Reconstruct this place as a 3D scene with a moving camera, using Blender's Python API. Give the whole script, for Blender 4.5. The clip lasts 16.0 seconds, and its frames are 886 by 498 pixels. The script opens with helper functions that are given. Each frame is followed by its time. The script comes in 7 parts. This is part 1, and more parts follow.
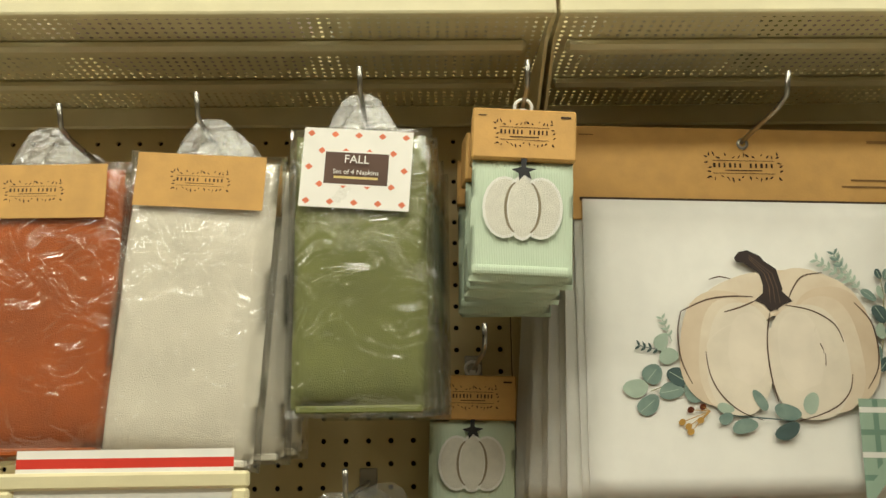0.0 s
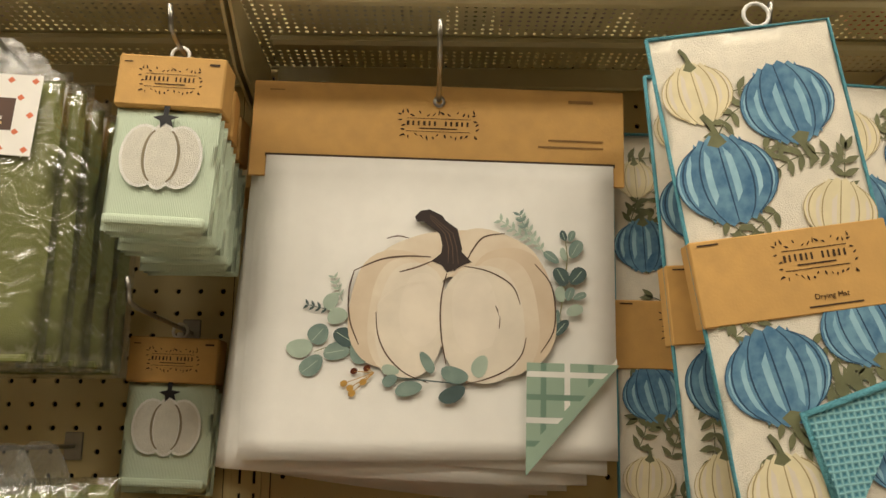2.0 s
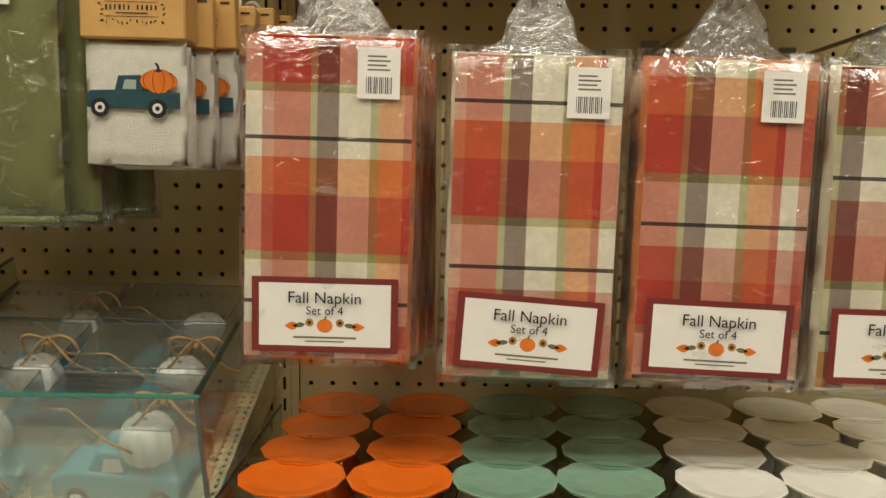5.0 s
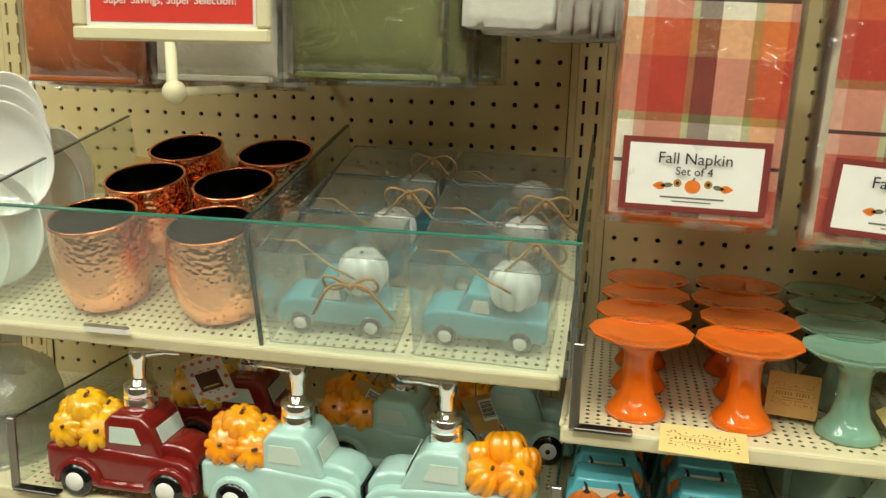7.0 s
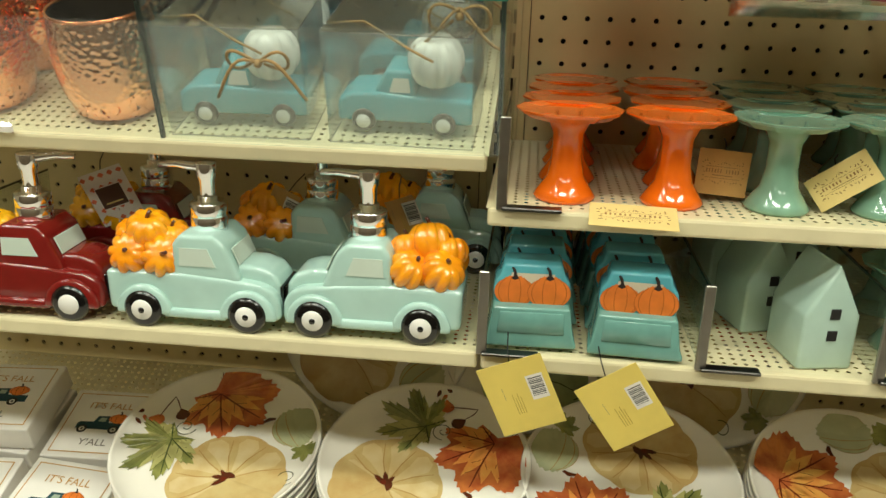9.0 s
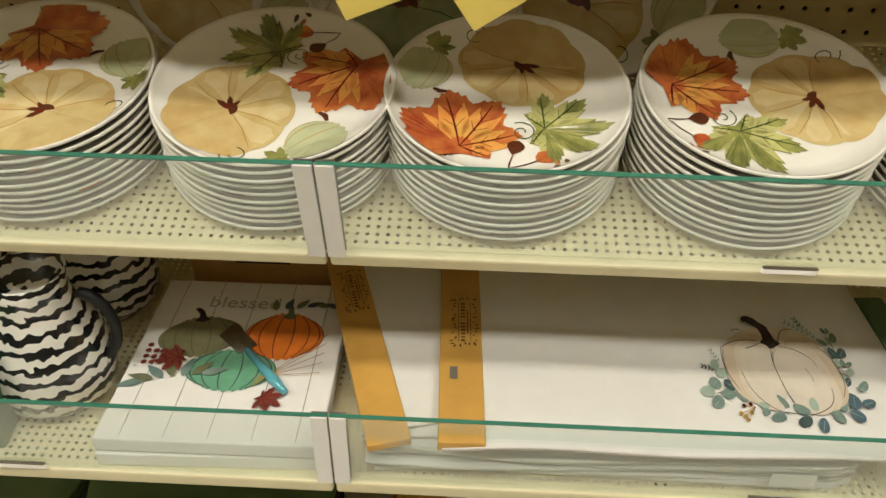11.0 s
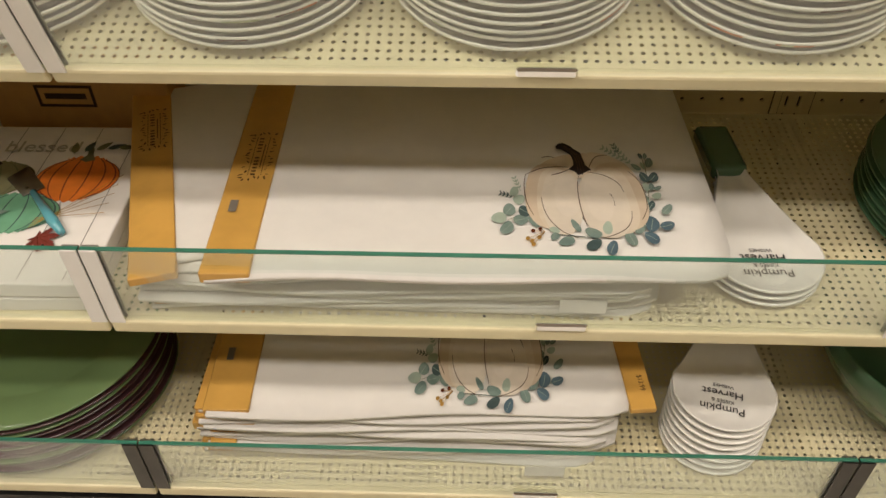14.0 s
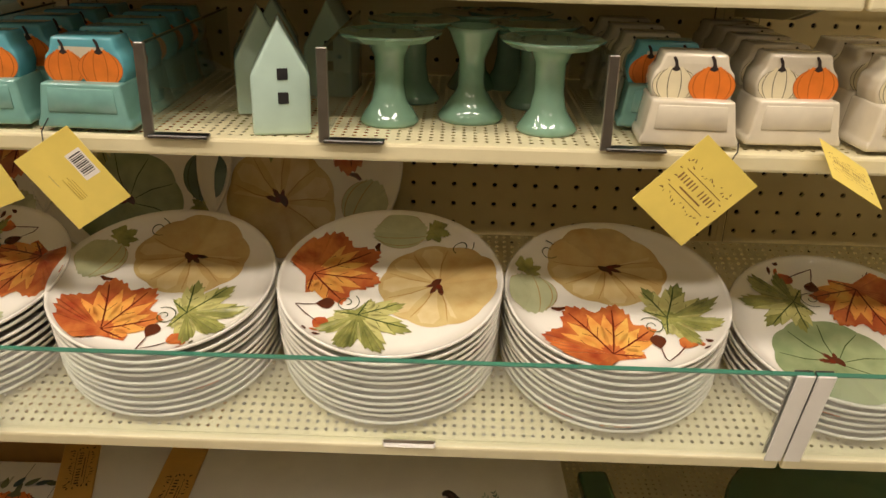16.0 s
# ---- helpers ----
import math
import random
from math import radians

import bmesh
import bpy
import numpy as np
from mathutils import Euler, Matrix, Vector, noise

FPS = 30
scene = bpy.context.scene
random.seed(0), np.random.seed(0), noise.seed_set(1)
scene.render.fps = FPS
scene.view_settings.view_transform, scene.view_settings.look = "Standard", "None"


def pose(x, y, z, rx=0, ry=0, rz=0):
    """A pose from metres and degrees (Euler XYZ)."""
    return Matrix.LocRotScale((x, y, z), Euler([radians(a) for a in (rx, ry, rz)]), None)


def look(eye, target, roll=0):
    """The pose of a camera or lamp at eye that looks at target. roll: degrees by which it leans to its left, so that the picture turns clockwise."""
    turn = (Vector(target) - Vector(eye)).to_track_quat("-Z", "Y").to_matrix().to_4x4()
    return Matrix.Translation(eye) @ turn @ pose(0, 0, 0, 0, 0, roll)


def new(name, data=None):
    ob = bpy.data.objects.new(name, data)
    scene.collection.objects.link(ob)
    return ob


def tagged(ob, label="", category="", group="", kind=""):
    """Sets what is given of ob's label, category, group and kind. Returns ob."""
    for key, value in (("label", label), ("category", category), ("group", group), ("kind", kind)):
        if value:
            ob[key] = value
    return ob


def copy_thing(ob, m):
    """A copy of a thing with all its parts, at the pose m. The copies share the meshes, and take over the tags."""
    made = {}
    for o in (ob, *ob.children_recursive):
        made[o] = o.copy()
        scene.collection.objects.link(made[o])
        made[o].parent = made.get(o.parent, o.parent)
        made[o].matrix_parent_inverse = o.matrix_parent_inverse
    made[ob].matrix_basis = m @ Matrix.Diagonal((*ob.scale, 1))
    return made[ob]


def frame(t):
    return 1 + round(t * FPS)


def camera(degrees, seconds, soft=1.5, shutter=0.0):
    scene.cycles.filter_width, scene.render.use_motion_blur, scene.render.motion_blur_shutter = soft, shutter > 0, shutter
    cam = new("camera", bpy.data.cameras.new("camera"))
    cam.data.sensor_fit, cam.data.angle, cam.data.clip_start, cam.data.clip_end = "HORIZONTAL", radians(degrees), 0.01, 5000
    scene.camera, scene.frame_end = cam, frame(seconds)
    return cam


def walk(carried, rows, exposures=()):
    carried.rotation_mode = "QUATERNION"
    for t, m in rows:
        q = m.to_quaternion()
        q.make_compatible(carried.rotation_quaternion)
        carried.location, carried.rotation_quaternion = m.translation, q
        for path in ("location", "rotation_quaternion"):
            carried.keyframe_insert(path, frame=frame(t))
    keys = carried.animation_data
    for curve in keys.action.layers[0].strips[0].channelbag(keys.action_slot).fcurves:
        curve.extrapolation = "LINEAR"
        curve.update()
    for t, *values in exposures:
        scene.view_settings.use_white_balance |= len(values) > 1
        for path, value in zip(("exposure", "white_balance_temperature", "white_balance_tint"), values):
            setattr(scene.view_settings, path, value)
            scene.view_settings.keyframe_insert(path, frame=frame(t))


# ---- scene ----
cam = camera(56.9, 16.0)
PATH = [
    (0, (-0.122, -0.952, 1.695), (-0.083, 1.005, 2.108), -0.8),
    (0.5, (-0.044, -0.962, 1.687), (-0.022, 0.985, 2.145), -0.4),
    (1, (-0.001, -0.973, 1.691), (0.041, 0.974, 2.146), -0.8),
    (1.5, (0.093, -0.952, 1.683), (0.141, 0.997, 2.132), -0.3),
    (2, (0.198, -0.925, 1.657), (0.228, 1.032, 2.071), 0.2),
    (2.5, (0.228, -0.914, 1.619), (0.234, 1.057, 1.953), 0.9),
    (3, (0.221, -0.917, 1.592), (0.199, 1.074, 1.78), 1.0),
    (3.5, (0.205, -0.933, 1.563), (0.18, 1.067, 1.588), 0.5),
    (3.7, (0.211, -0.927, 1.53), (0.174, 1.072, 1.514), 0.7),
    (5.8, (0.168, -0.939, 1.38), (0.193, 1.037, 1.075), 0.2),
    (6, (0.109, -0.958, 1.376), (0.219, 1.013, 1.053), 0.5),
    (6.5, (0.061, -0.976, 1.355), (-0.103, 0.985, 0.997), 0.7),
    (7, (0.03, -0.984, 1.35), (-0.361, 0.934, 0.937), 1.7),
    (7.5, (0.011, -0.985, 1.328), (-0.43, 0.917, 0.896), 2.1),
    (8, (0.008, -0.977, 1.313), (-0.381, 0.918, 0.805), 2.1),
    (8.5, (0.014, -0.971, 1.286), (-0.278, 0.914, 0.686), 1.8),
    (9, (0.034, -0.966, 1.243), (-0.163, 0.914, 0.591), 1.6),
    (9.5, (0.062, -0.95, 1.193), (-0.056, 0.887, 0.412), 1.1),
    (9.7, (0.061, -0.954, 1.188), (0.011, 0.847, 0.319), 1.4),
    (10, (0.09, -0.93, 1.14), (0.025, 0.848, 0.226), 1.3),
    (10.2, (0.091, -0.928, 1.118), (0.051, 0.83, 0.164), 1.5),
    (12.3, (0.186, -0.92, 0.991), (0.08, 0.548, -0.363), -0.5),
    (12.5, (0.186, -0.922, 0.98), (0.084, 0.54, -0.381), -1.2),
    (13, (0.203, -0.937, 0.968), (0.104, 0.499, -0.42), -2.1),
    (13.5, (0.241, -0.936, 0.958), (0.156, 0.512, -0.418), -1.7),
    (14, (0.348, -0.914, 0.978), (0.291, 0.555, -0.378), -0.5),
    (14.5, (0.422, -0.904, 1.007), (0.371, 0.629, -0.276), -0.0),
    (15, (0.454, -0.912, 1.075), (0.416, 0.739, -0.053), 0.8),
    (15.5, (0.467, -0.941, 1.11), (0.417, 0.797, 0.122), 0.7),
    (16, (0.446, -0.973, 1.105), (0.421, 0.871, 0.332), 1.5),
]
walk(cam, [(t, look(eye, target, roll)) for t, eye, target, roll in PATH],
     [(0, -0.25, 6400, -2), (1.5, -0.25, 6500, 4), (2.5, -0.48, 6950, 10), (3.7, -0.46, 6750, 9), (5.8, -0.1, 6200, 0), (6.5, 0.1, 6000, -4), (7.5, 0.12, 6050, -4),
      (9.5, 0.12, 6150, -2), (10.2, 0.08, 6150, 2), (12.3, -0.1, 6350, 10), (13.5, -0.13, 6450, 14), (14.5, 0.0, 6500, 15), (15.2, -0.06, 6700, 15), (16, 0.12, 6700, 15)])

# ---------------------------------------------------------------- light
world = bpy.data.worlds.new("store")
scene.world = world
world.use_nodes = True
world.node_tree.nodes["Background"].inputs[0].default_value = (0.9, 0.85, 0.75, 1)
world.node_tree.nodes["Background"].inputs[1].default_value = 0.004

CEILING = 3.4
LAMP_Y = (-1.15, -1.95, -3.6, -5.6)
LAMP_X = (-2.0, -0.2, 1.6)


def area_lamp(x, y, watts):
    data = bpy.data.lights.new("tube_light", "AREA")
    data.shape, data.size, data.size_y = "RECTANGLE", 1.25, 0.28
    data.energy, data.color = watts, (1.0, 0.92, 0.81)
    ob = new("tube_light", data)
    ob.matrix_basis = pose(x, y, CEILING - 0.09)


for lx in LAMP_X:
    area_lamp(lx, LAMP_Y[0], 17)
    area_lamp(lx, LAMP_Y[1], 25)
    area_lamp(lx, LAMP_Y[2], 8)
    area_lamp(lx, LAMP_Y[3], 28)

# ---------------------------------------------------------------- materials
MATS = {}


def lin(c):
    """Linear colour from 8-bit sRGB."""
    return tuple((v / 255 / 12.92) if v / 255 <= 0.04045 else ((v / 255 + 0.055) / 1.055) ** 2.4 for v in c)


def surface(name, rgb, rough=0.5, metal=0.0, vary=0.12, scale=40.0, bump=0.0, bump_scale=400.0, coat=0.0, second=None, per_object=0.0):
    """A painted, woven or glazed surface: base colour with two scales of variation and fine relief."""
    if name in MATS:
        return MATS[name]
    m = bpy.data.materials.new(name)
    m.use_nodes = True
    nt = m.node_tree
    b = nt.nodes["Principled BSDF"]
    base = lin(rgb)
    other = lin(second) if second else tuple(v * (1 - 2.2 * vary) for v in base)
    co = nt.nodes.new("ShaderNodeTexCoord")
    n1 = nt.nodes.new("ShaderNodeTexNoise")
    n1.inputs["Scale"].default_value, n1.inputs["Detail"].default_value = scale, 5
    n2 = nt.nodes.new("ShaderNodeTexNoise")
    n2.inputs["Scale"].default_value, n2.inputs["Detail"].default_value = scale / 6, 3
    nt.links.new(co.outputs["Object"], n1.inputs["Vector"])
    nt.links.new(co.outputs["Object"], n2.inputs["Vector"])
    add = nt.nodes.new("ShaderNodeMath")
    add.operation = "MULTIPLY"
    nt.links.new(n1.outputs["Fac"], add.inputs[0])
    nt.links.new(n2.outputs["Fac"], add.inputs[1])
    ramp = nt.nodes.new("ShaderNodeValToRGB")
    ramp.color_ramp.elements[0].position, ramp.color_ramp.elements[1].position = 0.12, 0.38
    ramp.color_ramp.elements[0].color = (*other, 1)
    ramp.color_ramp.elements[1].color = (*base, 1)
    nt.links.new(add.outputs[0], ramp.inputs["Fac"])
    out = ramp.outputs["Color"]
    if per_object:
        info = nt.nodes.new("ShaderNodeObjectInfo")
        hsv = nt.nodes.new("ShaderNodeHueSaturation")
        mr = nt.nodes.new("ShaderNodeMapRange")
        mr.inputs[3].default_value, mr.inputs[4].default_value = 1 - per_object, 1 + per_object
        nt.links.new(info.outputs["Random"], mr.inputs[0])
        nt.links.new(mr.outputs[0], hsv.inputs["Value"])
        nt.links.new(out, hsv.inputs["Color"])
        out = hsv.outputs["Color"]
    nt.links.new(out, b.inputs["Base Color"])
    rr = nt.nodes.new("ShaderNodeMapRange")
    rr.inputs[3].default_value, rr.inputs[4].default_value = max(0.02, rough - 0.08), min(1, rough + 0.08)
    nt.links.new(n1.outputs["Fac"], rr.inputs[0])
    nt.links.new(rr.outputs[0], b.inputs["Roughness"])
    b.inputs["Metallic"].default_value = metal
    b.inputs["Coat Weight"].default_value = coat
    b.inputs["Coat Roughness"].default_value = 0.06
    if bump:
        n3 = nt.nodes.new("ShaderNodeTexNoise")
        n3.inputs["Scale"].default_value, n3.inputs["Detail"].default_value = bump_scale, 3
        nt.links.new(co.outputs["Object"], n3.inputs["Vector"])
        bp = nt.nodes.new("ShaderNodeBump")
        bp.inputs["Strength"].default_value, bp.inputs["Distance"].default_value = bump, 0.002
        nt.links.new(n3.outputs["Fac"], bp.inputs["Height"])
        nt.links.new(bp.outputs["Normal"], b.inputs["Normal"])
    MATS[name] = m
    return m


def clear(name, tint=(1, 1, 1), gloss=0.05, edge=0.5, rough=0.02, bump=0.0, bump_scale=60.0, haze=0.0):
    """Thin clear sheet: see-through, with gloss that grows at grazing angles."""
    if name in MATS:
        return MATS[name]
    m = bpy.data.materials.new(name)
    m.use_nodes = True
    nt = m.node_tree
    nt.nodes.remove(nt.nodes["Principled BSDF"])
    tr = nt.nodes.new("ShaderNodeBsdfTransparent")
    tr.inputs[0].default_value = (*tint, 1)
    gl = nt.nodes.new("ShaderNodeBsdfGlossy")
    gl.inputs["Roughness"].default_value = rough
    lw = nt.nodes.new("ShaderNodeLayerWeight")
    lw.inputs[0].default_value = 0.35
    mr = nt.nodes.new("ShaderNodeMapRange")
    mr.inputs[3].default_value, mr.inputs[4].default_value = gloss, edge
    nt.links.new(lw.outputs["Facing"], mr.inputs[0])
    mix = nt.nodes.new("ShaderNodeMixShader")
    nt.links.new(mr.outputs[0], mix.inputs[0])
    nt.links.new(tr.outputs[0], mix.inputs[1])
    nt.links.new(gl.outputs[0], mix.inputs[2])
    last = mix
    if haze:
        df = nt.nodes.new("ShaderNodeBsdfDiffuse")
        df.inputs[0].default_value = (0.8, 0.8, 0.78, 1)
        last = nt.nodes.new("ShaderNodeMixShader")
        last.inputs[0].default_value = haze
        nt.links.new(mix.outputs[0], last.inputs[1])
        nt.links.new(df.outputs[0], last.inputs[2])
    if bump:
        co = nt.nodes.new("ShaderNodeTexCoord")
        n3 = nt.nodes.new("ShaderNodeTexNoise")
        n3.inputs["Scale"].default_value, n3.inputs["Detail"].default_value, n3.inputs["Distortion"].default_value = bump_scale, 3, 1.2
        nt.links.new(co.outputs["Object"], n3.inputs["Vector"])
        bp = nt.nodes.new("ShaderNodeBump")
        bp.inputs["Strength"].default_value, bp.inputs["Distance"].default_value = bump, 0.006
        nt.links.new(n3.outputs["Fac"], bp.inputs["Height"])
        nt.links.new(bp.outputs["Normal"], gl.inputs["Normal"])
        nt.links.new(bp.outputs["Normal"], lw.inputs["Normal"])
    nt.links.new(last.outputs[0], nt.nodes["Material Output"].inputs[0])
    MATS[name] = m
    return m


CREAM = surface("cream_enamel", (222, 212, 172), 0.38, vary=0.05, scale=25, bump=0.05, bump_scale=900)
PEG = surface("pegboard_enamel", (214, 196, 144), 0.5, vary=0.06, scale=14, bump=0.08, bump_scale=700)
# dark brown that stands in for the shade in holes, slots and seams
GAPSHADE = surface("gap_shade", (52, 42, 30), 0.9, vary=0.2)
BLACK = surface("black_plastic", (14, 14, 15), 0.55, vary=0.2, scale=30)
STEEL = surface("zinc_steel", (168, 165, 158), 0.3, 1.0, vary=0.1, scale=60)
DARKSTEEL = surface("dark_wire_steel", (92, 90, 86), 0.32, 1.0, vary=0.15)
CHROME = surface("chrome", (250, 251, 252), 0.07, 1.0, vary=0.02)
COPPER = surface("polished_copper", (250, 160, 112), 0.14, 1.0, vary=0.08, scale=30)
WHITEPLAST = surface("white_plastic", (236, 234, 228), 0.35, vary=0.03)
KRAFT = surface("kraft_card", (205, 160, 92), 0.75, vary=0.07, scale=60, bump=0.1)
GOLDCARD = surface("gold_card", (212, 164, 80), 0.4, vary=0.08, scale=40)
INK = surface("brown_ink", (66, 46, 24), 0.8, vary=0.15)
TANINK = surface("tan_ink", (146, 108, 58), 0.8, vary=0.15)
BLACKINK = surface("black_ink", (22, 20, 20), 0.6, vary=0.1)
GREYINK = surface("grey_ink", (120, 112, 100), 0.7, vary=0.1)
PALEINK = surface("pale_grey_ink", (186, 180, 164), 0.7, vary=0.08)
PAPER = surface("white_paper", (238, 234, 226), 0.7, vary=0.03)
YELLOWTAG = surface("yellow_card", (236, 212, 104), 0.35, vary=0.06, scale=30)
PALETAG = surface("pale_yellow_card", (228, 204, 132), 0.6, vary=0.05)
RED = surface("red_print", (214, 58, 44), 0.5, vary=0.06)
CANVAS = surface("white_cotton", (231, 228, 220), 0.9, vary=0.025, scale=50, bump=0.35, bump_scale=1500)
OFFWHITE = surface("offwhite_linen", (232, 224, 206), 0.9, vary=0.06, scale=70, bump=0.5, bump_scale=900)
RUST = surface("rust_cloth", (184, 92, 28), 0.85, vary=0.14, scale=50, bump=0.5, bump_scale=800)
SAGE = surface("sage_green_cloth", (124, 128, 72), 0.85, vary=0.12, scale=50, bump=0.4, bump_scale=800)
TERRYWHITE = surface("white_terry", (226, 222, 208), 0.95, vary=0.06, scale=120, bump=0.7, bump_scale=1100)
MINTGLAZE = surface("mint_glaze", (184, 216, 206), 0.12, vary=0.05, scale=40, coat=0.6)
TEALGLAZE = surface("teal_glaze", (118, 166, 156), 0.16, vary=0.09, scale=60, coat=0.6)
AQUAGLAZE = surface("aqua_glaze", (100, 176, 188), 0.18, vary=0.06, scale=60, coat=0.5)
SAGEGLAZE = surface("sage_glaze", (132, 172, 148), 0.1, vary=0.08, scale=60, coat=0.7)
PALEMINT = surface("pale_mint_glaze", (184, 210, 196), 0.2, vary=0.05, scale=40, coat=0.5)
ORANGEGLAZE = surface("orange_glaze", (240, 110, 14), 0.1, vary=0.06, scale=40, coat=0.7)
PUMPGLAZE = surface("pumpkin_glaze", (252, 178, 24), 0.1, vary=0.1, scale=45, coat=0.7, second=(240, 140, 10))
YELLOWGLAZE = surface("yellow_pumpkin_glaze", (246, 192, 28), 0.1, vary=0.08, scale=45, coat=0.7, second=(226, 160, 14))
MAROONGLAZE = surface("maroon_glaze", (124, 28, 24), 0.1, vary=0.08, scale=40, coat=0.7)
WHITEGLAZE = surface("white_glaze", (240, 238, 230), 0.12, vary=0.03, scale=40, coat=0.6)
CREAMGLAZE = surface("cream_glaze", (218, 208, 184), 0.16, vary=0.06, scale=60, coat=0.5)
GREENGLAZE = surface("green_glaze", (104, 128, 84), 0.16, vary=0.05, scale=20, coat=0.5)
DKGREENGLAZE = surface("deep_green_glaze", (76, 110, 80), 0.16, vary=0.06, scale=20, coat=0.5)
PLUM = surface("plum_glaze", (66, 42, 44), 0.2, vary=0.08, coat=0.4)
TYRE = surface("black_glaze", (14, 14, 14), 0.12, vary=0.1, coat=0.5)
CHINA = surface("white_china", (242, 238, 226), 0.09, vary=0.02, scale=30, coat=0.5)
GLASS = clear("fence_glass", (0.93, 0.97, 0.95), 0.035, 0.45, haze=0.008)
GLASSEDGE = surface("green_glass_edge", (64, 130, 108), 0.1, vary=0.1, coat=0.6)
DARKGLASSEDGE = surface("dark_glass_edge", (22, 44, 38), 0.1, vary=0.1, coat=0.6)
BAG = clear("clear_plastic_bag", (0.97, 0.97, 0.96), 0.08, 0.6, 0.07, bump=1.0, bump_scale=28, haze=0.015)
TAB = clear("frosted_plastic_tab", (0.93, 0.93, 0.9), 0.14, 0.6, 0.2, bump=0.9, bump_scale=90, haze=0.05)
ACRYLIC = clear("clear_acetate_box", (0.95, 0.965, 0.96), 0.06, 0.6, 0.04, haze=0.015)
JARGLASS = clear("jar_glass", (0.86, 0.9, 0.88), 0.14, 0.95, 0.02, bump=0.5, bump_scale=30, haze=0.05)
TWINE = surface("jute_twine", (182, 148, 98), 0.95, vary=0.2, scale=300, bump=0.6, bump_scale=900)
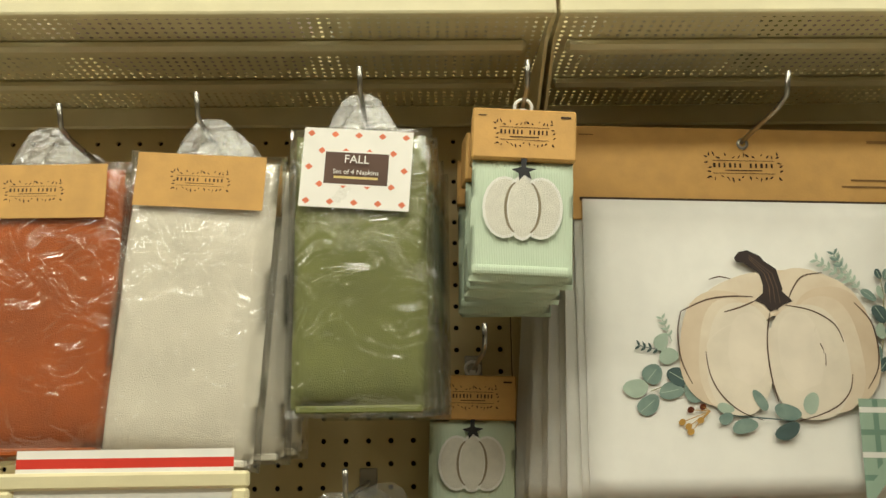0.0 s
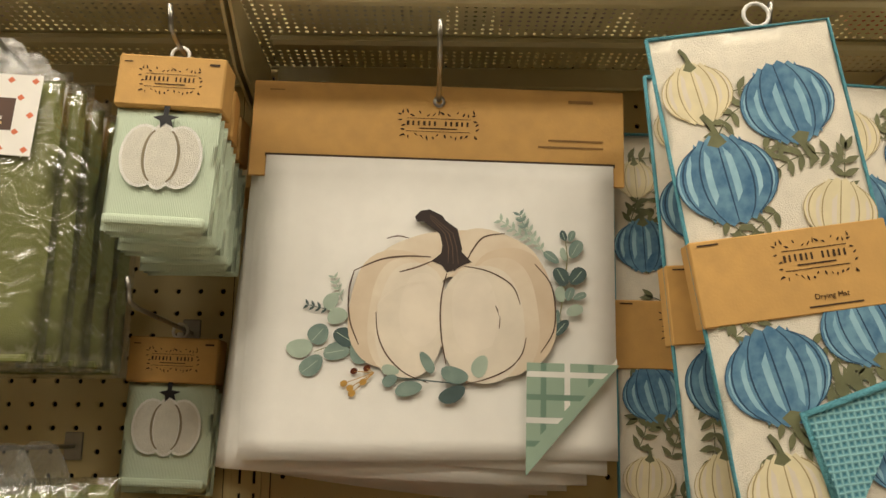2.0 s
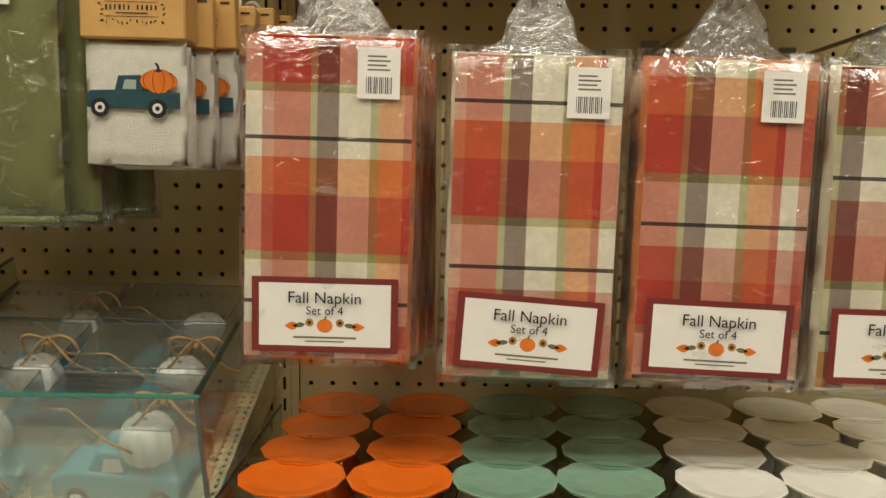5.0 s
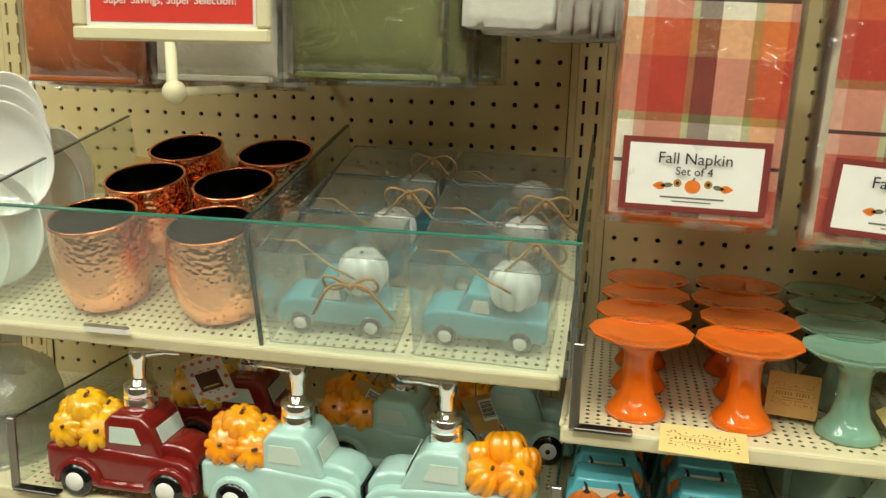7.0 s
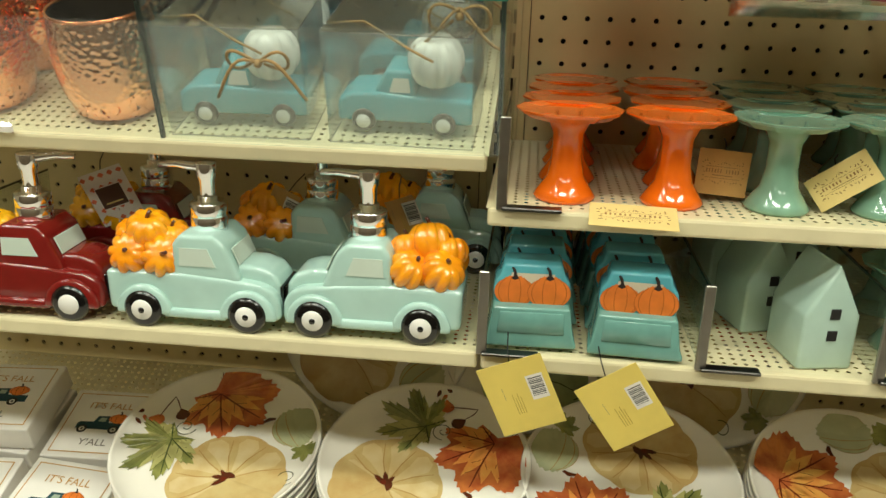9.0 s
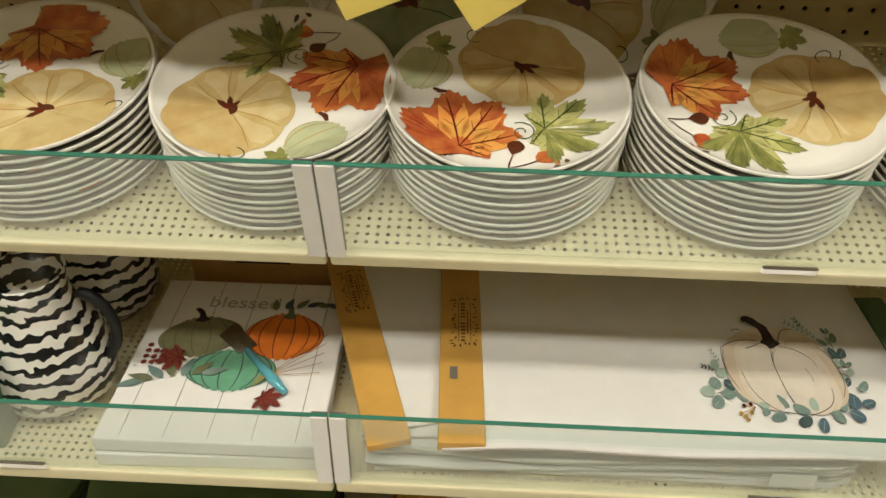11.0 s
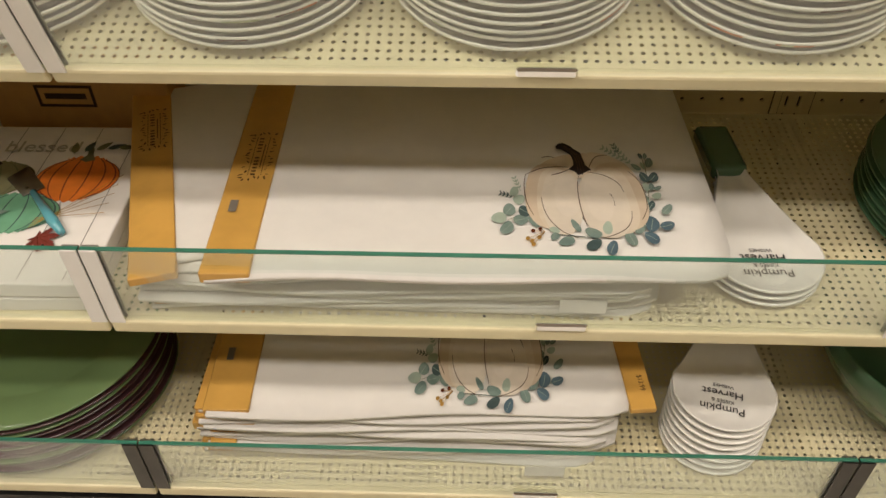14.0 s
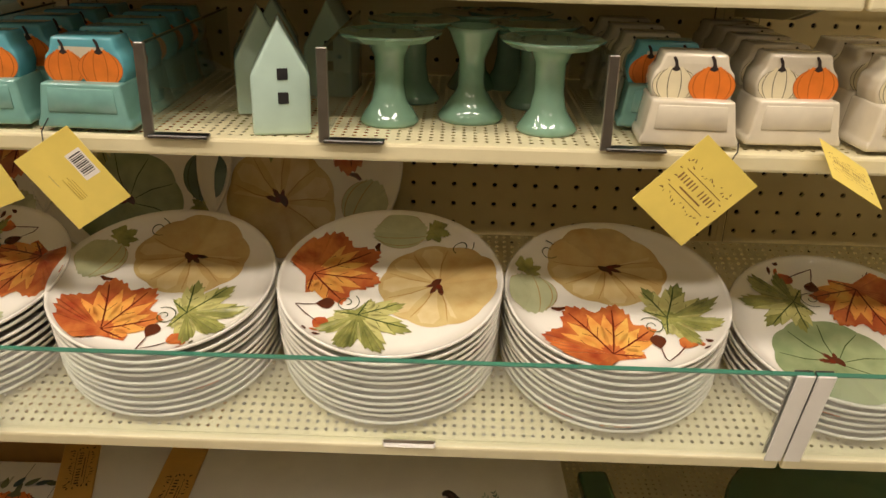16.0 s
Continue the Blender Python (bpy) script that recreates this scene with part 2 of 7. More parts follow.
# watercolour inks
WASH = {
    "cream": surface("ink_cream_pumpkin", (217, 205, 184), 0.75, vary=0.08, scale=36, second=(201, 184, 160)),
    "cream_deep": surface("ink_tan_pumpkin", (208, 191, 166), 0.75, vary=0.1, scale=30, second=(194, 174, 148)),
    "cream_pale": surface("ink_ivory_wash", (222, 211, 193), 0.75, vary=0.06, scale=36),
    "eucalyptus_blue": surface("ink_blue_eucalyptus", (84, 108, 118), 0.75, vary=0.16, scale=60, second=(60, 82, 92)),
    "cream_light": surface("ink_pale_pumpkin", (220, 209, 190), 0.75, vary=0.07, scale=36),
    "stem": surface("ink_dark_stem", (48, 34, 28), 0.75, vary=0.2, scale=120),
    "rib": surface("ink_rib_line", (98, 74, 56), 0.75, vary=0.25, scale=120),
    "eucalyptus": surface("ink_eucalyptus", (130, 148, 136), 0.75, vary=0.16, scale=60, second=(92, 114, 108)),
    "eucalyptus_dark": surface("ink_dark_eucalyptus", (68, 88, 86), 0.75, vary=0.15, scale=60),
    "eucalyptus_pale": surface("ink_pale_eucalyptus", (166, 182, 164), 0.75, vary=0.1, scale=60),
    "berry": surface("ink_gold_berry", (182, 140, 62), 0.75, vary=0.15),
    "blue": surface("ink_blue_pumpkin", (108, 150, 172), 0.8, vary=0.16, scale=110, second=(56, 100, 134)),
    "blue_light": surface("ink_light_blue", (156, 194, 206), 0.8, vary=0.12, scale=70, second=(122, 166, 186)),
    "blue_dark": surface("ink_dark_blue", (34, 68, 96), 0.8, vary=0.15),
    "olive": surface("ink_olive_leaf", (116, 118, 84), 0.8, vary=0.16, scale=80),
    "ivory": surface("ink_ivory_pumpkin", (226, 214, 176), 0.8, vary=0.07, scale=60),
    "ivory_line": surface("ink_tan_line", (168, 148, 104), 0.8, vary=0.1),
    "maple": surface("glaze_maple", (216, 130, 66), 0.12, vary=0.18, scale=60, second=(160, 64, 38), coat=0.5),
    "maple_light": surface("glaze_maple_gold", (236, 184, 92), 0.12, vary=0.15, scale=60, second=(220, 130, 62), coat=0.5),
    "leaf_light": surface("glaze_leaf_lime", (204, 200, 128), 0.12, vary=0.15, scale=60, coat=0.5),
    "maple_dark": surface("glaze_maple_vein", (112, 40, 24), 0.12, vary=0.15, coat=0.5),
    "leaf": surface("glaze_green_leaf", (164, 164, 92), 0.12, vary=0.2, scale=60, second=(96, 102, 54), coat=0.5),
    "leaf_dark": surface("glaze_leaf_vein", (62, 78, 36), 0.12, vary=0.15, coat=0.5),
    "plate_pumpkin": surface("glaze_tan_pumpkin", (212, 190, 132), 0.12, vary=0.12, scale=45, second=(192, 158, 98), coat=0.5),
    "plate_pumpkin_light": surface("glaze_light_tan_pumpkin", (222, 204, 154), 0.12, vary=0.1, scale=45, second=(206, 178, 120), coat=0.5),
    "plate_pumpkin_line": surface("glaze_tan_line", (186, 146, 84), 0.12, vary=0.1, coat=0.5),
    "plate_pale": surface("glaze_pale_green_pumpkin", (196, 200, 158), 0.12, vary=0.1, scale=45, coat=0.5),
    "plate_green": surface("glaze_green_pumpkin", (156, 168, 124), 0.12, vary=0.12, scale=40, second=(120, 138, 96), coat=0.5),
    "plate_teal": surface("glaze_teal_pumpkin", (92, 118, 112), 0.12, vary=0.15, scale=45, coat=0.5),
    "umber": surface("glaze_umber", (96, 48, 30), 0.12, vary=0.2, coat=0.5),
    "orange": surface("ink_orange", (236, 128, 44), 0.4, vary=0.12, scale=80),
    "navy": surface("ink_truck_teal", (38, 76, 84), 0.85, vary=0.15, scale=200),
    "seafoam": surface("ink_seafoam", (112, 170, 134), 0.6, vary=0.1, scale=60),
    "moss": surface("ink_moss", (134, 130, 92), 0.6, vary=0.12, scale=60),
    "burgundy": surface("ink_burgundy", (126, 52, 40), 0.6, vary=0.12),
    "plaid_mint": surface("ink_plaid_sage", (150, 172, 152), 0.9, vary=0.06),
    "plaid_mint_dark": surface("ink_plaid_deep_sage", (112, 140, 122), 0.9, vary=0.06),
    "stitch": surface("white_stitch", (236, 234, 226), 0.9, vary=0.05, bump=0.6, bump_scale=1500),
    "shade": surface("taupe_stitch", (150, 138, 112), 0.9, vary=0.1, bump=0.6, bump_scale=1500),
    "diamond": surface("ink_orange_diamond", (222, 120, 82), 0.6, vary=0.1),
    "brown": surface("ink_brown_box", (88, 62, 48), 0.6, vary=0.08),
    "maroon": surface("ink_maroon_border", (124, 44, 38), 0.6, vary=0.08),
    "teal_waffle": surface("teal_waffle_cloth", (92, 158, 170), 0.95, vary=0.14, scale=150, bump=1.0, bump_scale=500),
}
PLAID = {
    "p_cream": surface("plaid_cream", (226, 214, 184), 0.9, vary=0.08, scale=200, bump=0.4, bump_scale=1200),
    "p_orange": surface("plaid_orange", (222, 128, 66), 0.9, vary=0.1, scale=200, bump=0.4, bump_scale=1200),
}


# ---------------------------------------------------------------- geometry tools
class Geo:
    """Collects faces of one mesh, with a material for each call."""

    def __init__(self):
        self.v, self.f, self.m, self.mats, self.smooth = [], [], [], [], []

    def slot(self, mat):
        if mat not in self.mats:
            self.mats.append(mat)
        return self.mats.index(mat)

    def add(self, verts, faces, mat, smooth=False):
        o, s = len(self.v), self.slot(mat)
        self.v.extend(tuple(p) for p in verts)
        for f in faces:
            self.f.append([i + o for i in f])
            self.m.append(s)
            self.smooth.append(smooth)
        return self

    def from_bm(self, bm, mat, matrix=None, smooth=False):
        if matrix is not None:
            bm.transform(matrix)
        bm.verts.index_update()
        self.add([v.co[:] for v in bm.verts], [[v.index for v in f.verts] for f in bm.faces], mat, smooth)
        bm.free()
        return self

    def box(self, c, s, mat, bevel=0.0, matrix=None, seg=1, smooth=False):
        bm = bmesh.new()
        bmesh.ops.create_cube(bm, size=1)
        bmesh.ops.scale(bm, vec=s, verts=bm.verts)
        if bevel:
            bmesh.ops.bevel(bm, geom=bm.edges[:], offset=bevel, segments=seg, affect="EDGES", profile=0.5)
        m = Matrix.Translation(c)
        if matrix is not None:
            m = matrix @ m
        return self.from_bm(bm, mat, m, smooth)

    def lathe(self, prof, mat, n=32, c=(0, 0, 0), squash=1.0, smooth=True, rib=None, matrix=None):
        """Turns (radius, height) pairs about the z axis; rib(angle) scales the radius."""
        vs, fs, k = [], [], len(prof)
        for i in range(n):
            a = 2 * math.pi * i / n
            g = rib(a) if rib else 1.0
            for r, h in prof:
                vs.append(Vector((c[0] + r * g * math.cos(a), c[1] + r * g * squash * math.sin(a), c[2] + h)))
        for i in range(n):
            j = (i + 1) % n
            for q in range(k - 1):
                fs.append((i * k + q, j * k + q, j * k + q + 1, i * k + q + 1))
        if matrix is not None:
            vs = [matrix @ v for v in vs]
        return self.add(vs, fs, mat, smooth)

    def tube(self, pts, r, mat, n=8, smooth=True, caps=True):
        pts = [Vector(p) for p in pts]
        rr = r if isinstance(r, (list, tuple)) else [r] * len(pts)
        vs, fs = [], []
        side = None
        for i, p in enumerate(pts):
            d = (pts[min(i + 1, len(pts) - 1)] - pts[max(i - 1, 0)]).normalized()
            if side is None:
                side = d.orthogonal().normalized()
            side = (side - d * side.dot(d)).normalized()
            up = d.cross(side)
            for k in range(n):
                a = 2 * math.pi * k / n
                vs.append(p + (side * math.cos(a) + up * math.sin(a)) * rr[i])
        for i in range(len(pts) - 1):
            for k in range(n):
                fs.append((i * n + k, i * n + (k + 1) % n, (i + 1) * n + (k + 1) % n, (i + 1) * n + k))
        if caps:
            fs.append(tuple(range(n - 1, -1, -1)))
            fs.append(tuple(range((len(pts) - 1) * n, len(pts) * n)))
        return self.add(vs, fs, mat, smooth)

    def prism(self, outline, depth, mat, bevel=0.0, seg=2, matrix=None, smooth=True):
        """Outline in x, z pushed along y from -depth/2 to depth/2, edges rounded."""
        bm = bmesh.new()
        f = bm.faces.new([bm.verts.new((x, -depth / 2, z)) for x, z in outline])
        r = bmesh.ops.extrude_face_region(bm, geom=[f])
        bmesh.ops.translate(bm, vec=(0, depth, 0), verts=[e for e in r["geom"] if isinstance(e, bmesh.types.BMVert)])
        bmesh.ops.recalc_face_normals(bm, faces=bm.faces)
        if bevel:
            bmesh.ops.bevel(bm, geom=bm.edges[:], offset=bevel, segments=seg, affect="EDGES", profile=0.6, clamp_overlap=True)
        return self.from_bm(bm, mat, matrix, smooth)

    def ball(self, c, r, mat, s=(1, 1, 1), n=16):
        prof = [(max(1e-5, r * math.sin(math.pi * i / 10)), -r * math.cos(math.pi * i / 10)) for i in range(11)]
        m = Matrix.Translation(c) @ Matrix.Diagonal((*s, 1))
        return self.lathe(prof, mat, n, matrix=m)

    def pumpkin(self, c, r, mat, stem, ribs=8, flat=0.78, tilt=None):
        prof = [(max(1e-5, r * math.sin(math.pi * (0.02 + 0.96 * i / 12)) ** 0.85), -r * flat * math.cos(math.pi * i / 12) * (1.0 if i < 11 else 0.9)) for i in range(13)]
        m = Matrix.Translation(c) @ (tilt or Matrix())
        self.lathe(prof, mat, ribs * 6, rib=lambda a: 0.78 + 0.22 * abs(math.sin(a * ribs / 2)) ** 0.55, matrix=m)
        if stem:
            self.tube([m @ Vector((0, 0, r * flat * 0.8)), m @ Vector((r * 0.08, 0, r * flat * 1.08)), m @ Vector((r * 0.2, 0, r * flat * 1.2))], [r * 0.13, r * 0.08, r * 0.09], stem, 8)
        return self

    def mesh(self, name):
        me = bpy.data.meshes.new(name)
        me.from_pydata(self.v, [], self.f)
        for mt in self.mats:
            me.materials.append(mt)
        me.polygons.foreach_set("material_index", self.m)
        me.polygons.foreach_set("use_smooth", self.smooth)
        me.update()
        return me


class Flat(Geo):
    """Printing on a surface: flat patches in x, z, each on its own thin layer towards -y."""

    def __init__(self, place=None, step=0.00005):
        self.v, self.f, self.m, self.mats, self.smooth = [], [], [], [], []
        self.layer, self.step = 0, step
        self.place = place or (lambda x, z, o: (x, -o, z))
        self.scale, self.off, self.turn = 1.0, (0.0, 0.0), 0.0

    def at(self, x, z, s=1.0, turn=0.0):
        self.off, self.scale, self.turn = (x, z), s, math.radians(turn)
        return self

    def patch(self, pts, mat, centre=None, same=False):
        if not same:
            self.layer += 1
        o = self.layer * self.step + 0.0003
        c, s = math.cos(self.turn) * self.scale, math.sin(self.turn) * self.scale
        w = [(self.off[0] + x * c - z * s, self.off[1] + x * s + z * c) for x, z in pts]
        vs = [self.place(x, z, o) for x, z in w]
        n = len(vs)
        if centre is None:
            return self.add(vs, [tuple(range(n))], mat)
        x, z = centre
        vs.append(self.place(self.off[0] + x * c - z * s, self.off[1] + x * s + z * c, o))
        return self.add(vs, [(i, (i + 1) % n, n) for i in range(n)], mat)

    def rect(self, x0, z0, x1, z1, mat, same=False):
        return self.patch([(x0, z0), (x1, z0), (x1, z1), (x0, z1)], mat, same=same)

    def oval(self, x, z, a, b, mat, turn=0, n=20, wob=0.0, same=False):
        t = math.radians(turn)
        pts = []
        for i in range(n):
            q = 2 * math.pi * i / n
            g = 1 + wob * math.sin(3 * q + x * 90)
            u, v = a * g * math.cos(q), b * g * math.sin(q)
            pts.append((x + u * math.cos(t) - v * math.sin(t), z + u * math.sin(t) + v * math.cos(t)))
        return self.patch(pts, mat, (x, z), same)

    def leaf(self, x, z, length, width, turn, mat, same=False, blunt=1.0):
        """A leaf that starts at x, z and points along turn."""
        t = math.radians(turn)
        up = [(length * i / 8, width / 2 * math.sin(math.pi * (i / 8) ** (0.75 * blunt)) ) for i in range(9)]
        ring = up + [(u, -v) for u, v in reversed(up[1:-1])]
        pts = [(x + u * math.cos(t) - v * math.sin(t), z + u * math.sin(t) + v * math.cos(t)) for u, v in ring]
        return self.patch(pts, mat, (x + length * 0.5 * math.cos(t), z + length * 0.5 * math.sin(t)), same)

    def stroke(self, pts, width, mat, taper=True, same=False):
        ring, back, n = [], [], len(pts)
        for i in range(n):
            x0, z0 = pts[max(0, i - 1)]
            x1, z1 = pts[min(n - 1, i + 1)]
            d = math.hypot(x1 - x0, z1 - z0) or 1
            w = width / 2 * ((0.35 + 0.65 * math.sin(math.pi * (0.1 + 0.8 * i / (n - 1)))) if taper else 1)
            nx, nz = -(z1 - z0) / d * w, (x1 - x0) / d * w
            ring.append((pts[i][0] + nx, pts[i][1] + nz))
            back.append((pts[i][0] - nx, pts[i][1] - nz))
        if not same:
            self.layer += 1
        for i in range(n - 1):
            self.patch([ring[i], ring[i + 1], back[i + 1], back[i]], mat, same=True)
        return self

    def arc(self, x, z, a, b, q0, q1, width, mat, n=12, taper=True, same=False):
        return self.stroke([(x + a * math.cos(math.radians(q0 + (q1 - q0) * i / n)), z + b * math.sin(math.radians(q0 + (q1 - q0) * i / n))) for i in range(n + 1)], width, mat, taper, same)

    def maple(self, x, z, r, turn, mat, vein, lobes=5, deep=0.55, inner=None):
        """A lobed leaf with teeth and veins."""
        t = math.radians(turn)
        tips = ((-128, 0.4), (-84, 0.76), (-40, 0.93), (0, 1.0), (42, 0.92), (86, 0.78), (130, 0.42))
        pts = []
        for n in range(len(tips) - 1):
            (q0, r0), (q1, r1) = tips[n], tips[n + 1]
            dip = (1 - deep) * min(r0, r1) + 0.06
            for u, k in ((0.0, 1.0), (0.1, 0.7), (0.15, 0.8), (0.22, 0.46), (0.3, 0.56), (0.38, 0.2), (0.5, 0.0), (0.62, 0.2), (0.7, 0.56), (0.78, 0.46), (0.85, 0.8), (0.9, 0.7)):
                g = dip + ((r0 if u < 0.5 else r1) - dip) * k
                q = math.radians(q0 + (q1 - q0) * u) + t
                pts.append((x + r * g * math.cos(q), z + r * g * math.sin(q)))
        q, g = math.radians(tips[-1][0]) + t, tips[-1][1]
        pts.append((x + r * g * math.cos(q), z + r * g * math.sin(q)))
        pts.append((x + r * 0.12 * math.cos(math.pi + t), z + r * 0.12 * math.sin(math.pi + t)))
        self.patch(pts, mat, (x, z))
        if inner:
            # paler wash between the veins
            self.layer += 1
            for (q0, r0), (q1, r1) in zip(tips, tips[1:]):
                qa, qb = math.radians(q0) + t, math.radians(q1) + t
                for q, c in ((qa + 0.3 * (qb - qa), r0), (qa + 0.72 * (qb - qa), r1)):
                    self.leaf(x + 0.14 * r * math.cos(q), z + 0.14 * r * math.sin(q), r * c * 0.62, r * 0.17, math.degrees(q), inner, True)
        self.layer += 1
        for q0, g in tips:
            q, l = math.radians(q0) + t, r * g * 0.86
            self.stroke([(x + l * u * math.cos(q + 0.06 * u), z + l * u * math.sin(q + 0.06 * u)) for u in (0, 0.35, 0.7, 1)], r * 0.026, vein, same=True)
            for e in (-1, 1):
                for u in (0.38, 0.62):
                    bx, bz = x + l * u * math.cos(q), z + l * u * math.sin(q)
                    self.stroke([(bx, bz), (bx + l * 0.22 * math.cos(q + e * 0.7), bz + l * 0.22 * math.sin(q + e * 0.7))], r * 0.014, vein, same=True)
        return self

    def gourd(self, x, z, a, b, body, line, stem=None, ribs=7, turn=0, light=None):
        """A painted pumpkin seen from the side: ribs that run from pole to pole, rib lines and a stem."""
        t = math.radians(turn)

        def rot(u, v):
            return x + u * math.cos(t) - v * math.sin(t), z + u * math.sin(t) + v * math.cos(t)

        def on_rib(u, q, puff=0.0):
            s = math.sin(math.pi * (0.06 + 0.88 * q)) ** 0.42
            return rot(u * a * s, b * (2 * q - 1) * (1 - 0.16 * u * u) * (0.93 + puff))
        edges = [math.sin(math.radians(-90 + 180 * k / ribs)) for k in range(ribs + 1)]
        qs = [i / 9 for i in range(10)]
        ring = [on_rib(-1, q) for q in qs]
        for k in range(ribs):
            ring += [on_rib((edges[k] + edges[k + 1]) / 2, 1, 0.09), on_rib(edges[k + 1], 1)]
        ring += [on_rib(1, q) for q in reversed(qs[:-1])]
        for k in range(ribs - 1, -1, -1):
            ring += [on_rib((edges[k] + edges[k + 1]) / 2, 0, 0.09)] + ([on_rib(edges[k], 0)] if k else [])
        self.patch(ring, body, (x, z))
        if light:
            self.layer += 1
            for k in range(ribs):
                e0, w = edges[k], edges[k + 1] - edges[k]
                self.patch([on_rib(e0 + 0.2 * w, q) for q in qs[2:-1]] + [on_rib(e0 + 0.48 * w, q) for q in reversed(qs[3:-2])], light, same=True)
        self.layer += 1
        for k in range(ribs + 1):
            self.stroke([on_rib(edges[k], q) for q in qs], a * (0.034 if 0 < k < ribs else 0.022), line, same=True)
        if stem:
            self.patch([rot(-a * 0.2, b * 0.8), rot(0, b * 0.7), rot(a * 0.2, b * 0.8), rot(a * 0.09, b * 1.0), rot(a * 0.03, b * 1.3), rot(-a * 0.1, b * 1.5), rot(-a * 0.2, b * 1.44), rot(-a * 0.09, b * 1.25), rot(-a * 0.07, b * 1.0)], stem, rot(0, b * 0.95))
        return self

    def crest(self, x, z, w, mat, h=None):
        """Unreadable maker's mark: a bar of print in a leafy frame."""
        h = h or w * 0.42
        self.layer += 1
        for k in range(12):
            if k != 6:
                lx = x + (k / 11.5 - 0.48) * w * 0.78
                self.rect(lx - w * 0.021, z - h * 0.02, lx + w * (0.004 if k % 3 else 0.012), z + h * 0.12, mat, True)
        for s in (-1, 1):
            self.rect(x - w * 0.4, z + s * h * 0.2 - h * 0.008, x + w * 0.4, z + s * h * 0.2 + h * 0.008, mat, True)
        self.rect(x - w * 0.24, z - h * 0.12, x + w * 0.24, z - h * 0.09, mat, True)
        rnd = random.Random(7)
        for s in (-1, 1):
            for k in range(13):
                lx = x + (k / 12 - 0.5) * w * 0.9
                self.leaf(lx, z + s * h * rnd.uniform(0.26, 0.36), w * rnd.uniform(0.04, 0.08), w * rnd.uniform(0.012, 0.03), rnd.uniform(20, 160) * s, mat, True)
            for k in range(5):
                self.leaf(x + s * w * rnd.uniform(0.41, 0.47), z + h * (k / 4 - 0.5) * 0.6, w * 0.06, w * 0.022, 90 - 90 * s + rnd.uniform(-60, 60), mat, True)
        return self


def words(text, size, mat, matrix, name="lettering"):
    """Lettering as a thin mesh, its middle at the matrix's origin, read from -y with z up."""
    cu = bpy.data.curves.new(name, "FONT")
    cu.body, cu.size, cu.extrude, cu.resolution_u = text, size, 0.0001, 3
    cu.align_x, cu.align_y = "CENTER", "CENTER"
    tmp = new(name, cu)
    bpy.context.view_layer.update()
    me = bpy.data.meshes.new_from_object(tmp.evaluated_get(bpy.context.evaluated_depsgraph_get()))
    bpy.data.objects.remove(tmp)
    bpy.data.curves.remove(cu)
    me.transform(matrix @ pose(0, 0, 0, 90))
    me.materials.clear()
    me.materials.append(mat)
    return me


def part(name, geo, parent, label=""):
    """Links a mesh under a thing or a part."""
    me = geo.mesh(name) if isinstance(geo, Geo) else geo
    ob = new(name, me)
    ob.parent = parent
    if label:
        ob["label"] = label
    return ob


def thing(name, label, category, m=None, group="", kind=""):
    ob = new(name)
    ob.empty_display_size = 0.05
    if m is not None:
        ob.matrix_basis = m
    return tagged(ob, label, category, group, kind)


def unshadow(*obs):
    for ob in obs:
        ob.visible_shadow = False


def cushion(w, h, d, nx=14, nz=18, power=5.0, wrinkle=0.0015, seed=0, taper=0.0):
    """A soft flat pack about its middle: rounded edges, uneven faces. Returns vertices and faces."""
    vs, fs = [], []
    for side in (-1, 1):
        for j in range(nz + 1):
            for i in range(nx + 1):
                u, v = 2 * i / nx - 1, 2 * j / nz - 1
                # crowd the grid towards the rim
                u, v = math.copysign(abs(u) ** 0.7, u), math.copysign(abs(v) ** 0.7, v)
                e = max(0.0, (1 - abs(u) ** power)) ** 0.5 * max(0.0, (1 - abs(v) ** power)) ** 0.5
                p = Vector((u * w / 2 * (1 + taper * -v), 0, v * h / 2))
                k = noise.noise(Vector((p.x * 22 + seed, p.z * 22, side * 3.1 + seed))) + 0.5 * noise.noise(Vector((p.x * 60, p.z * 60 + seed, side)))
                p.x += 0.3 * wrinkle * noise.noise(Vector((p.z * 40, seed, side)))
                p.z += 0.6 * wrinkle * noise.noise(Vector((p.x * 40, seed + 5, side)))
                p.y = side * (d / 2 * e + wrinkle * k * e)
                vs.append(p)
    n = (nx + 1) * (nz + 1)
    for s in (0, 1):
        for j in range(nz):
            for i in range(nx):
                a = s * n + j * (nx + 1) + i
                q = (a, a + 1, a + nx + 2, a + nx + 1)
                fs.append(q if s == 0 else q[::-1])
    rim = [i for i in range(nx + 1)] + [j * (nx + 1) + nx for j in range(1, nz + 1)] + [nz * (nx + 1) + i for i in range(nx - 1, -1, -1)] + [j * (nx + 1) for j in range(nz - 1, 0, -1)]
    for k in range(len(rim)):
        a, b = rim[k], rim[(k + 1) % len(rim)]
        fs.append((a, a + n, b + n, b))
    return vs, fs


